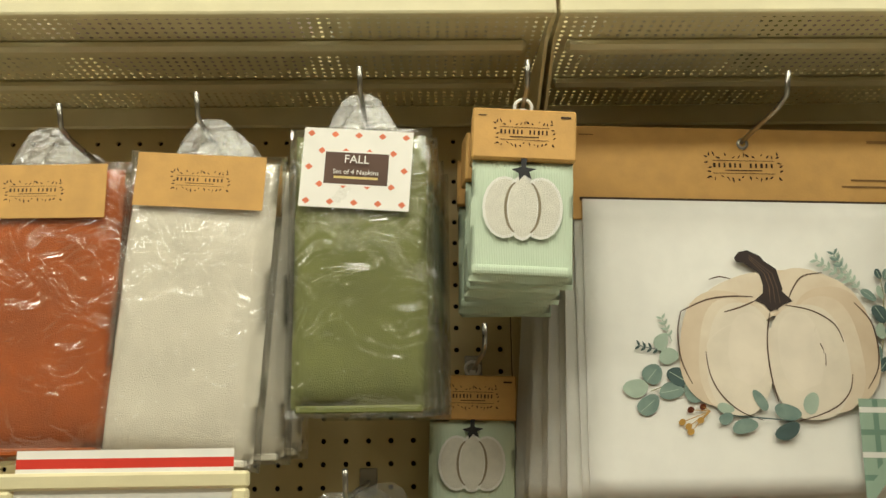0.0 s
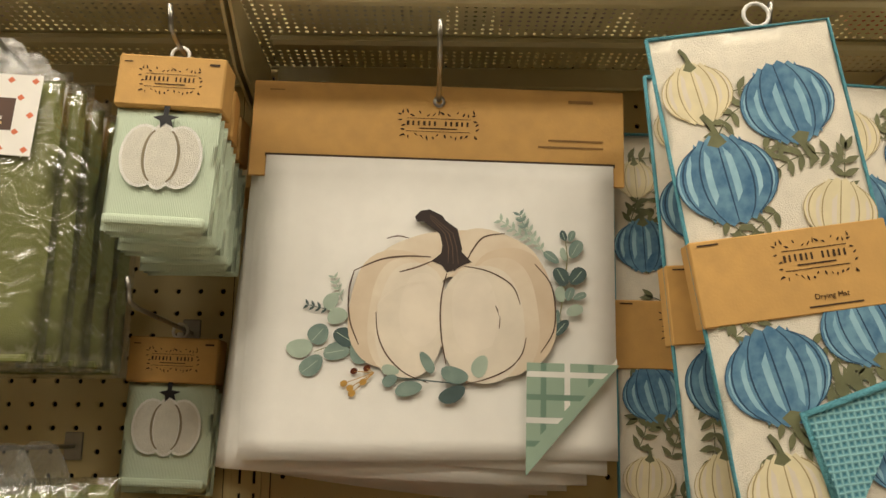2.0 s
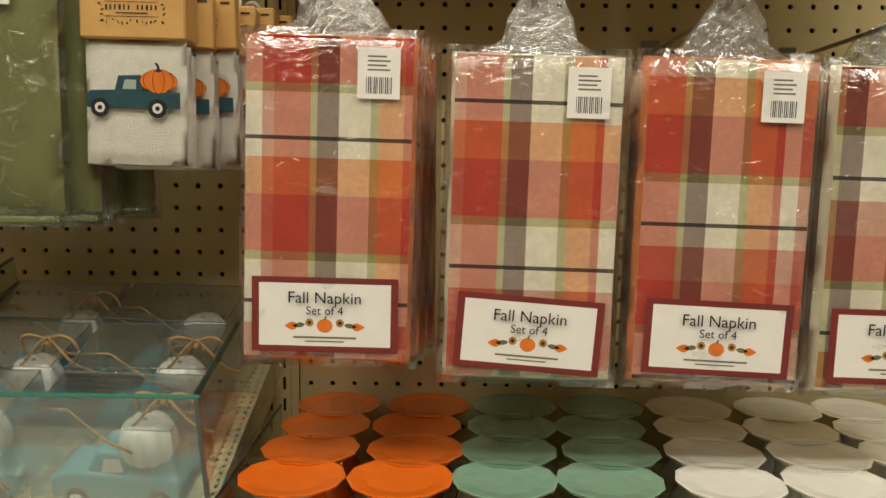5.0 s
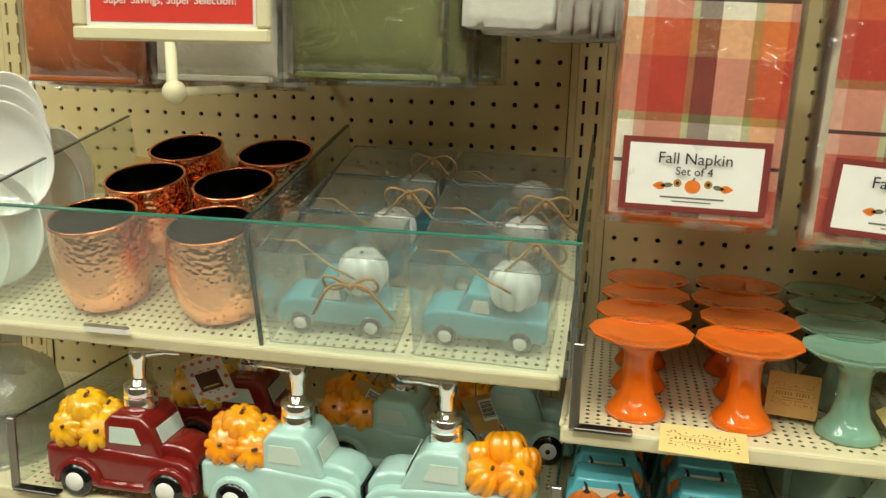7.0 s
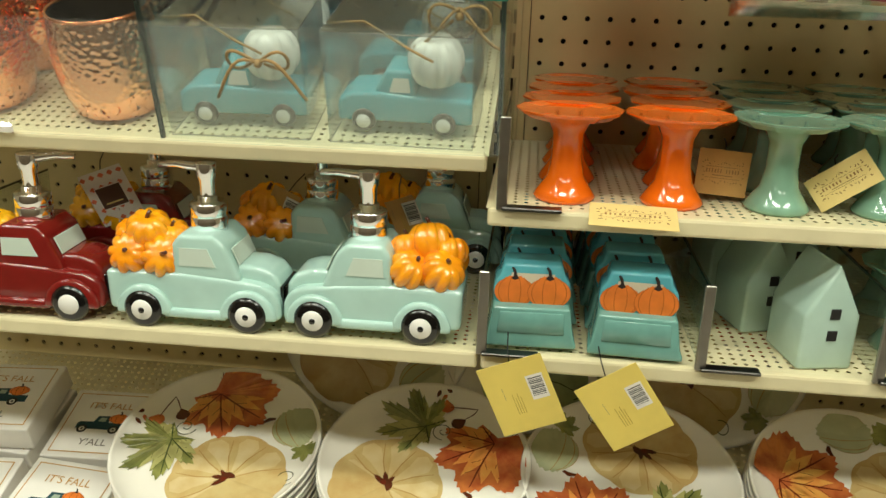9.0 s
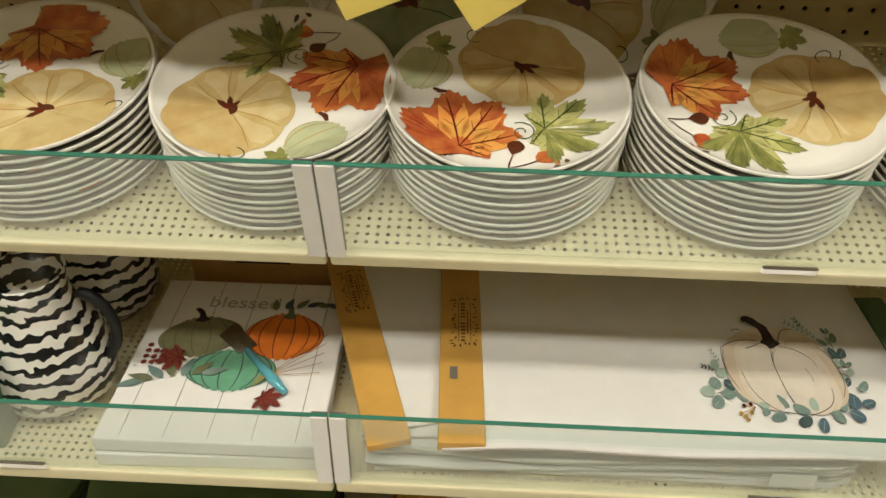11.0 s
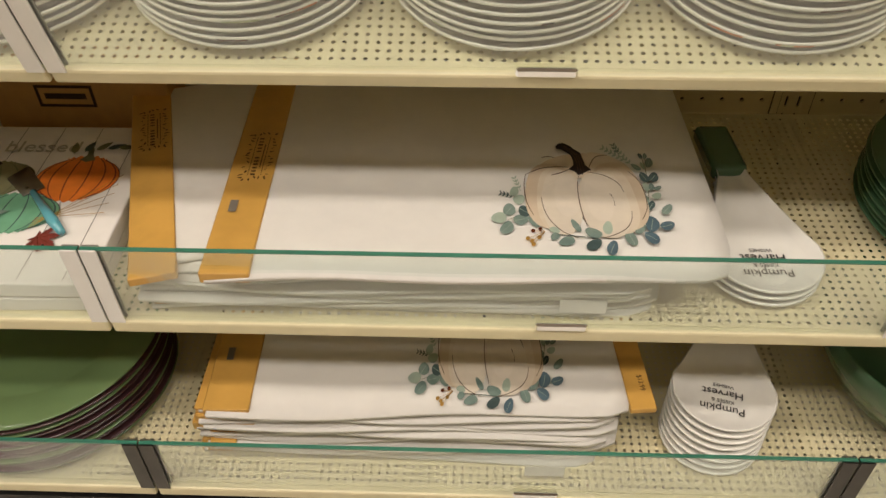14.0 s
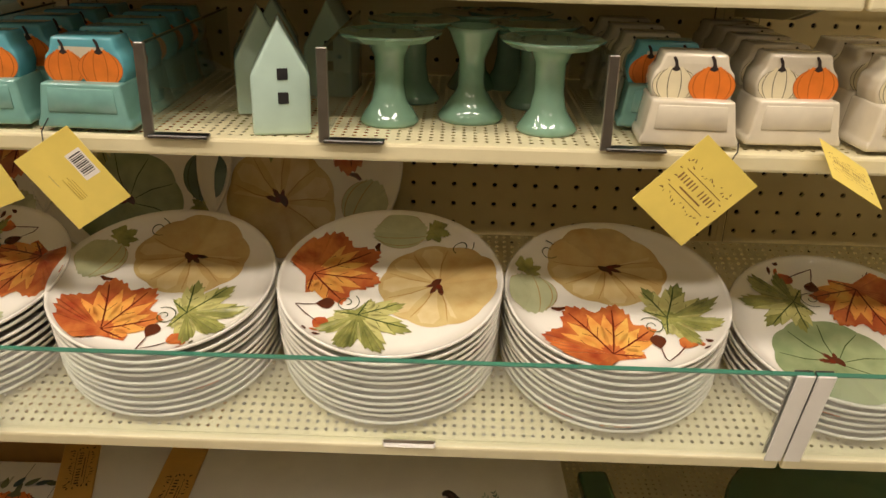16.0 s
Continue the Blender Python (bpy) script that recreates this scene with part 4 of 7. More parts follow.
def plaid_pack(w, h, d, m, shift, lean, seed):
    t = thing("plaid_napkin_pack", "red orange and cream plaid napkins in a clear plastic bag", "napkins", m, "plaid napkin packs")
    mid = Matrix.Translation((0, -d / 2, -h / 2))
    v, f = cushion(w - 0.006, h - 0.006, d - 0.008, power=16, wrinkle=0.001, seed=seed)
    part("folded_cloth", Geo().add([mid @ p for p in v], f, PLAID["p_cream" if shift % 2 else "p_orange"], True), t)
    fl = Flat(lambda x, z, o: (x, -d + 0.0022 - o, z))
    fl.at(0, -0.006)
    plaid_front(fl, w - 0.012, h - 0.014, shift)
    part("plaid_weave", fl, t)
    fl = Flat(lambda x, z, o: (x, -d - 0.0006 - o, z))
    lz = -h + 0.044
    fl.at(0, lz, 1, -lean)
    fl.rect(-0.060, -0.031, 0.060, 0.031, WASH["maroon"])
    fl.rect(-0.054, -0.026, 0.054, 0.026, PAPER)
    fl.at(0, lz, 1, -lean)
    fl.oval(0, -0.009, 0.0065, 0.0058, WASH["orange"])
    fl.stroke([(0, -0.004), (0.001, -0.001)], 0.0015, WASH["olive"], False)
    fl.layer += 1
    for s in (-1, 1):
        fl.oval(s * 0.0125, -0.0065, 0.0034, 0.0034, WASH["berry"], same=True)
        fl.leaf(s * 0.016, -0.008, 0.011, 0.004, 180 * (s < 0) - 8 * s, WASH["olive"], True)
        fl.leaf(s * 0.022, -0.0095, 0.011, 0.0065, 180 * (s < 0), WASH["orange"], True)
    fl.layer += 1
    for s in (-1, 1):
        fl.oval(s * 0.0125, -0.0065, 0.0016, 0.0016, WASH["umber"], same=True)
    fl.rect(-0.026, -0.0195, 0.026, -0.018, GREYINK, True)
    fl.rect(-0.016, -0.0225, 0.016, -0.0215, GREYINK, True)
    part("label", fl, t, "white card label with maroon border")
    fl = Flat(lambda x, z, o: (x, -d - 0.0006 - o, z))
    fl.at(w * 0.27, -0.034)
    fl.rect(-0.017, -0.02, 0.017, 0.02, PAPER)
    fl.layer += 1
    for i in range(14):
        fl.rect(-0.010 + i * 0.0015, -0.016, -0.010 + i * 0.0015 + (0.0009 if i % 3 else 0.0005), -0.003, BLACKINK, True)
    for i in range(4):
        fl.rect(-0.009, 0.002 + i * 0.0035, 0.009 - 0.003 * (i % 2), 0.0034 + i * 0.0035, GREYINK, True)
    part("barcode_sticker", fl, t, "white barcode sticker")
    r = pose(0, -d - 0.0028, lz, 0, lean, 0)
    part("lettering", words("Fall Napkin", 0.0135, BLACKINK, r @ pose(0, 0, 0.014)), t)
    part("lettering", words("Set of 4", 0.0098, BLACKINK, r @ pose(0, 0, 0.0035)), t)
    v, f = cushion(w + 0.004, h + 0.006, d + 0.001, power=18, wrinkle=0.0016, seed=seed + 4)
    b = part("bag", Geo().add([mid @ p for p in v], f, BAG, True), t, "wrinkled clear plastic bag")
    out = [(-0.05, 0), (0.05, 0), (0.03, 0.012), (0.026, 0.03), (0.016, 0.046), (0.006, 0.05), (-0.006, 0.05), (-0.016, 0.046), (-0.026, 0.03), (-0.03, 0.012)]
    c = part("hang_tab", Geo().prism(out, 0.002, TAB, matrix=Matrix.Translation((0, -d / 2, -0.004)), smooth=False), t, "frosted plastic hang tab")
    unshadow(b, c)
    return t


for i, (x, z, lean) in enumerate(((0.103, 1.504, -0.5), (0.270, 1.490, 3), (0.424, 1.488, 1.2), (0.575, 1.482, 0))):
    p = plaid_pack(0.146, 0.274, 0.030, pose(x, -0.24, z, 0, 1.4, 0), i, lean, i * 5)
    for k in range(1, 4):
        copy_thing(p, pose(x + 0.004 * k, -0.24 + 0.033 * k, z - 0.002 * k, 0, 1.4 - 0.5 * k, 0))
    peg_hook(x - 0.005, z + 0.032, 0.262)


# ---------------------------------------------------------------- wash cloths
def stitched_pumpkin(f, s, body):
    f.layer += 1
    for x, a in ((-0.44, 0.54), (0.44, 0.54), (0, 0.42)):
        f.oval(x * s, 0, a * s, 0.82 * s * (1 if x == 0 else 0.95), WASH["stitch"])
        f.oval(x * s, 0, (a - 0.07) * s, 0.75 * s * (1 if x == 0 else 0.95), body)
    for x in (-0.34, 0.34):
        f.arc(x * 0.25 * s, 0, 0.33 * s, 0.66 * s, 110 if x < 0 else -70, 250 if x < 0 else 70, 0.07 * s, WASH["shade"], 12)
    f.patch([(-0.3 * s, 0.95 * s), (-0.12 * s, 0.86 * s), (-0.1 * s, 0.68 * s), (0.02 * s, 0.82 * s), (0.2 * s, 0.72 * s), (0.14 * s, 0.9 * s), (0.32 * s, 0.98 * s), (0.06 * s, 1.02 * s), (0.08 * s, 1.24 * s), (-0.06 * s, 1.24 * s), (-0.06 * s, 1.02 * s)], BLACKINK, (0.0, 0.92 * s))


def stitched_truck(f, w):
    s = w
    f.patch([(-0.5 * s, 0.02 * s), (-0.5 * s, 0.16 * s), (-0.46 * s, 0.2 * s), (-0.2 * s, 0.21 * s), (-0.16 * s, 0.36 * s), (0.08 * s, 0.37 * s), (0.1 * s, 0.2 * s), (0.5 * s, 0.19 * s), (0.5 * s, 0.02 * s)], WASH["navy"], (0, 0.12 * s))
    f.patch([(-0.12 * s, 0.22 * s), (-0.09 * s, 0.32 * s), (0.03 * s, 0.32 * s), (0.03 * s, 0.22 * s)], WASH["eucalyptus_pale"])
    f.gourd(0.27 * s, 0.31 * s, 0.2 * s, 0.13 * s, WASH["orange"], WASH["umber"], WASH["stem"], 5)
    for x in (-0.36, 0.26):
        f.oval(x * s, 0.02 * s, 0.1 * s, 0.1 * s, BLACKINK)
        f.oval(x * s, 0.02 * s, 0.055 * s, 0.055 * s, WASH["stitch"])
        f.oval(x * s, 0.02 * s, 0.025 * s, 0.025 * s, BLACKINK)


def wash_cloth(m, w, h, kind, cloth, what, layers=3, group="wash cloths"):
    """A folded cloth under a kraft card with a hook; origin at the card's top middle, front at y = 0."""
    t = thing("wash_cloth", what, "wash cloth", m, group)
    top = -0.048
    for k in range(layers):
        v, f = cushion(w, h - 0.05 - 0.003 * k, 0.008, 12, 14, power=12, wrinkle=0.0012, seed=k + (7 if kind == "truck" else 0))
        mid = Matrix.Translation((0.0015 * k, 0.004 + 0.0075 * k, top - (h - 0.05) / 2 - 0.0025 * k))
        part("folded_layer", Geo().add([mid @ p for p in v], f, cloth, True), t)
    g = Geo().box((0, 0.012, -0.024), (w + 0.003, 0.034, 0.048), KRAFT, 0.0015)
    part("card", g, t, "folded kraft card header")
    fl = Flat(lambda x, z, o: (x, -0.0052 - o, z))
    fl.crest(0, -0.024, 0.056, INK, 0.03)
    fl.layer += 1
    fl.rect(w * 0.36, -0.008, w * 0.46, -0.006, INK, True)
    fl.rect(-w * 0.46, -0.008, -w * 0.38, -0.007, INK, True)
    part("card_print", fl, t)
    fl = Flat(lambda x, z, o: (x, -0.0028 - o * 2, z))
    if kind == "truck":
        fl.at(0, -0.107)
        stitched_truck(fl, w * 0.92)
    else:
        fl.at(0, -0.093)
        stitched_pumpkin(fl, 0.037, TERRYWHITE)
    part("embroidery", fl, t)
    if kind != "truck":
        part("hem_band", Geo().box((0, 0.0, -h + 0.012), (w * 0.96, 0.0075, 0.009), cloth, 0.003, seg=2), t)
    g = Geo()
    hang_ring(g, 0, 0.012, 0.008, r=0.008)
    g.box((0, 0.012, 0.0), (0.007, 0.003, 0.014), WHITEPLAST, 0.001)
    part("hang_hook", g, t, "white plastic hang hook")
    return t


MINT_TEXT = "mint green wash cloth with stitched pumpkin on kraft card"
c = wash_cloth(pose(-0.031, -0.242, 1.974, 0, 3.2, 0), 0.092, 0.162, "pumpkin", RIBBED, MINT_TEXT)
copy_thing(c, pose(-0.036, -0.19, 1.968, 0, 2, 6))
copy_thing(c, pose(-0.042, -0.13, 1.962, 0, 1, -3))
d = copy_thing(c, pose(-0.073, -0.046, 1.744, 0, 2, 0))
peg_hook(-0.03, 1.984, 0.262)
peg_hook(-0.07, 1.754, 0.2)
c = wash_cloth(pose(-0.068, -0.228, 1.548, 0, 1, 0), 0.086, 0.155, "truck", TERRYWHITE, "white wash cloth with stitched teal pickup on kraft card", 3)
for k in range(1, 6):
    copy_thing(c, pose(-0.068 + 0.012 * k, -0.228 + 0.03 * k, 1.548 - 0.003 * (k % 2), 0, 1 - k % 3, 14 - 3 * k))
peg_hook(-0.068, 1.558, 0.25)


# ---------------------------------------------------------------- pumpkin table runner on its card
def eucalyptus_wreath(f, s, more=False):
    """Eucalyptus leaves, fine sprigs and gold berries round the foot and side of a pumpkin of half-width s."""
    def leaves(rows):
        for x, z, a, b, turn, kind in rows:
            f.oval(x * s, z * s, a * s, b * s, WASH["eucalyptus" + kind], turn, 16, 0.05)
            r = math.radians(turn)
            f.stroke([((x - 0.8 * a * math.cos(r)) * s, (z - 0.8 * a * math.sin(r)) * s), ((x + 0.6 * a * math.cos(r)) * s, (z + 0.6 * a * math.sin(r)) * s)], 0.012 * s, WASH["eucalyptus_pale"])

    def sprig(x, z, turn, n, size, kind):
        r = math.radians(turn)
        f.stroke([(x * s, z * s), ((x + n * size * math.cos(r)) * s, (z + n * size * math.sin(r)) * s)], 0.014 * s, WASH[kind])
        f.layer += 1
        for k in range(1, n + 1):
            for e in (-1, 1):
                f.leaf((x + k * size * math.cos(r)) * s, (z + k * size * math.sin(r)) * s, size * 1.1 * s, size * 0.42 * s, turn + e * 50, WASH[kind], True)
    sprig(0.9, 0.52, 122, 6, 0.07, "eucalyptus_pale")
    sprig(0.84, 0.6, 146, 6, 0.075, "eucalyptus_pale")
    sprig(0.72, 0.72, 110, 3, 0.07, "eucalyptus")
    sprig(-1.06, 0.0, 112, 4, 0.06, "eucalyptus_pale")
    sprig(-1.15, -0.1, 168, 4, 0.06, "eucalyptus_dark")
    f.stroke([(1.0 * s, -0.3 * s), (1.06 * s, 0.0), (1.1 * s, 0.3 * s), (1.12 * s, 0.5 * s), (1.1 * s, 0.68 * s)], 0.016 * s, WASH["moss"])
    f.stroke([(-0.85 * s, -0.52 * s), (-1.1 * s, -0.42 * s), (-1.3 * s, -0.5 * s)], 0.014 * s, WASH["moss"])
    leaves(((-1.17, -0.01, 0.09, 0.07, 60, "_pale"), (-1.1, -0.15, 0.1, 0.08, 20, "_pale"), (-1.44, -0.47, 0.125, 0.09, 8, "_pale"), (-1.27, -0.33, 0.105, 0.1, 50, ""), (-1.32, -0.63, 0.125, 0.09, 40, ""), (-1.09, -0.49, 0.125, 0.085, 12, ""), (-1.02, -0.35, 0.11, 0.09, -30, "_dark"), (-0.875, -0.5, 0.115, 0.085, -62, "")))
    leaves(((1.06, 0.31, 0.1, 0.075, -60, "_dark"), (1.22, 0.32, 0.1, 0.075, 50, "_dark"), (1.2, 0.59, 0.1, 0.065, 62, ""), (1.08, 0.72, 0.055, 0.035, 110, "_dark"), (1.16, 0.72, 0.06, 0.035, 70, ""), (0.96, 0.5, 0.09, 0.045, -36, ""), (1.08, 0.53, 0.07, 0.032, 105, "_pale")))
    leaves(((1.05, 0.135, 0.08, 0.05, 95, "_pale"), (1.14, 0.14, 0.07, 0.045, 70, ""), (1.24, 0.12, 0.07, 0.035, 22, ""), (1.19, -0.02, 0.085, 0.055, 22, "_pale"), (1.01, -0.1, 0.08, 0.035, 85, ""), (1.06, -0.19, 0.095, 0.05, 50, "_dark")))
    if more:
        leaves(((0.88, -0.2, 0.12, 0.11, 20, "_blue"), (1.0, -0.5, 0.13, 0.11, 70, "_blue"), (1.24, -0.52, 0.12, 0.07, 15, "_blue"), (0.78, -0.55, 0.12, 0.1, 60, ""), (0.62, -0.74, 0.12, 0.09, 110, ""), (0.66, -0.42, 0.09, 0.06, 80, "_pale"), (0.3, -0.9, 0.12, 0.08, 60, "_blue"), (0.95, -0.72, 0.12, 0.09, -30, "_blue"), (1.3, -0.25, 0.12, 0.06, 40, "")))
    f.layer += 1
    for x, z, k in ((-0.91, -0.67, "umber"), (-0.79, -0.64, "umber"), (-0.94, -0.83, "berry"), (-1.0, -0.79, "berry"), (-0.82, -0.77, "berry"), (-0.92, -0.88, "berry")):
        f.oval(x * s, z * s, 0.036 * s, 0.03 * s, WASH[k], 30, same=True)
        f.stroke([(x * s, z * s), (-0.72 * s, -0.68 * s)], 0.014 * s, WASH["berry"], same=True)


def foot_leaves(f, s):
    """The few leaves that lie over the pumpkin's foot."""
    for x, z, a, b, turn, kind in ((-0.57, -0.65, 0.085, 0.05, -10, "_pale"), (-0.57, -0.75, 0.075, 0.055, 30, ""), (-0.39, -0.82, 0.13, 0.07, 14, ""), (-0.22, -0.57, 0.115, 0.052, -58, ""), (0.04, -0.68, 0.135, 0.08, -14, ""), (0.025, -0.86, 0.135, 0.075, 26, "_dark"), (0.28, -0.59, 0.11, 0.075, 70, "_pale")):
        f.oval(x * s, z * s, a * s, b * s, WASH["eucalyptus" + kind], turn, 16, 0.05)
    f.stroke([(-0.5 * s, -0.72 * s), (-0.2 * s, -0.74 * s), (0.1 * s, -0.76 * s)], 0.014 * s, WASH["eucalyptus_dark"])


def painted_pumpkin(f, s):
    """The cream watercolour pumpkin with broad soft ribs and a curved dark stem."""
    def line(pts, w, ink="rib"):
        # eased through its points
        fine = []
        for i in range(len(pts) - 1):
            p0, p1, p2, p3 = pts[max(0, i - 1)], pts[i], pts[i + 1], pts[min(len(pts) - 1, i + 2)]
            for k in range(4):
                t = k / 4
                fine.append(tuple(s * 0.5 * (2 * p1[c] + (p2[c] - p0[c]) * t + (2 * p0[c] - 5 * p1[c] + 4 * p2[c] - p3[c]) * t * t + (3 * p1[c] - p0[c] - 3 * p2[c] + p3[c]) * t ** 3) for c in (0, 1)))
        fine.append((pts[-1][0] * s, pts[-1][1] * s))
        f.stroke(fine, w * s * 0.55, WASH[ink])

    def lobe(x, z, a, b, turn, ink, square=2.4):
        t, ring = math.radians(turn), []
        for i in range(36):
            q = 2 * math.pi * i / 36
            u = a * math.copysign(abs(math.cos(q)) ** (2 / square), math.cos(q)) * (1 + 0.012 * math.sin(5 * q + x * 7))
            v = b * math.copysign(abs(math.sin(q)) ** (2 / square), math.sin(q))
            ring.append(((x + u * math.cos(t) - v * math.sin(t)) * s, (z + u * math.sin(t) + v * math.cos(t)) * s))
        f.patch(ring, WASH[ink], (x * s, z * s))
    lobe(0.12, 0.5, 0.42, 0.24, 0, "cream_deep")
    lobe(-0.34, 0.4, 0.46, 0.26, 22, "cream")
    lobe(0.42, 0.42, 0.46, 0.3, -22, "cream")
    lobe(-0.56, -0.06, 0.43, 0.58, -6, "cream_deep")
    lobe(0.58, -0.02, 0.42, 0.6, 8, "cream_deep")
    lobe(-0.5, -0.12, 0.3, 0.56, -4, "cream")
    lobe(0.5, -0.1, 0.34, 0.58, 6, "cream")
    lobe(-0.39, -0.16, 0.33, 0.56, -5, "cream_light")
    lobe(0.3, -0.18, 0.4, 0.57, 3, "cream_light")
    lobe(-0.3, -0.06, 0.2, 0.36, -4, "cream_pale")
    lobe(0.22, -0.08, 0.22, 0.4, 4, "cream_pale")
    line(((-0.96, 0.3), (-1.0, 0.1), (-0.98, -0.18), (-0.88, -0.42)), 0.03)
    line(((-0.96, 0.3), (-0.7, 0.42), (-0.45, 0.46), (-0.22, 0.46)), 0.032)
    line(((-0.66, 0.63), (-0.55, 0.66), (-0.44, 0.64)), 0.026)
    line(((-0.52, 0.3), (-0.36, 0.35), (-0.2, 0.42)), 0.03)
    line(((-0.73, -0.1), (-0.7, -0.32), (-0.6, -0.52), (-0.42, -0.68), (-0.2, -0.76)), 0.026)
    line(((-0.06, 0.3), (-0.1, 0.1), (-0.11, -0.1), (-0.09, -0.34), (-0.04, -0.58)), 0.03)
    line(((0.12, 0.4), (0.19, 0.55), (0.3, 0.68), (0.5, 0.72)), 0.03)
    line(((0.1, 0.38), (0.36, 0.33), (0.58, 0.2), (0.66, 0.02)), 0.026)
    line(((0.42, 0.0), (0.46, -0.1), (0.46, -0.22)), 0.026)
    line(((0.8, 0.42), (0.95, 0.24), (1.0, 0.0), (0.98, -0.24), (0.86, -0.44)), 0.028)
    line(((0.72, -0.3), (0.68, -0.46), (0.56, -0.6), (0.36, -0.7), (0.15, -0.76)), 0.026)
    line(((-0.2, 0.22), (-0.5, 0.16), (-0.7, 0.0), (-0.7, -0.12)), 0.024, "cream_pale")
    line(((0.05, 0.3), (0.3, 0.18), (0.45, -0.02), (0.44, -0.3)), 0.022, "cream_pale")
    stem = ((-0.21, 0.42), (-0.12, 0.5), (-0.11, 0.6), (-0.16, 0.74), (-0.26, 0.81), (-0.37, 0.81), (-0.39, 0.86), (-0.34, 0.92), (-0.25, 0.94), (-0.12, 0.88), (0.0, 0.7), (0.07, 0.53), (0.18, 0.42), (0.1, 0.39), (0.02, 0.34), (-0.06, 0.31), (-0.11, 0.38))
    for k in range(3):
        f.stroke([(-0.02 * s, 0.34 * s), ((-0.06 + 0.05 * k) * s, 0.55 * s), ((-0.1 + 0.05 * k) * s, 0.72 * s), (-0.27 * s, (0.84 + 0.03 * k) * s)], 0.09 * s, WASH["stem"], False)
    f.patch([(x * s, z * s) for x, z in stem], WASH["stem"])
    for k in range(3):
        f.stroke([((-0.05 + 0.05 * k) * s, 0.4 * s), ((-0.05 + 0.04 * k) * s, 0.56 * s), ((-0.09 + 0.04 * k) * s, 0.7 * s), (-0.24 * s, (0.85 + 0.02 * k) * s)], 0.012 * s, WASH["rib"])
    foot_leaves(f, s)


def cloth_sheet(w, h, mat, seed, bow=0.004, thick=0.003, g=None, m=None):
    """One hanging layer of cloth, bowed and rippled, origin at its top middle."""
    g = g or Geo()
    nx, nz, vs, fs = 12, 16, [], []
    for s in (0, 1):
        for j in range(nz + 1):
            for i in range(nx + 1):
                u, v = i / nx - 0.5, j / nz
                y = s * thick - bow * v * v + 0.35 * bow * v * math.sin(5 * u + seed)
                vs.append(Vector((u * w + 0.003 * v * math.sin(seed), y, -v * h + 0.004 * v * math.sin(3 * u + seed))))
    n = (nx + 1) * (nz + 1)
    for j in range(nz):
        for i in range(nx):
            a = j * (nx + 1) + i
            fs += [(a, a + nx + 1, a + nx + 2, a + 1), (n + a, n + a + 1, n + a + nx + 2, n + a + nx + 1)]
    rim = list(range(nx + 1)) + [j * (nx + 1) + nx for j in range(1, nz + 1)] + [nz * (nx + 1) + i for i in range(nx - 1, -1, -1)] + [j * (nx + 1) for j in range(nz - 1, 0, -1)]
    for k in range(len(rim)):
        a, b = rim[k], rim[(k + 1) % len(rim)]
        fs.append((a, b, b + n, a + n))
    if m is not None:
        vs = [m @ p for p in vs]
    return g.add(vs, fs, mat, True)


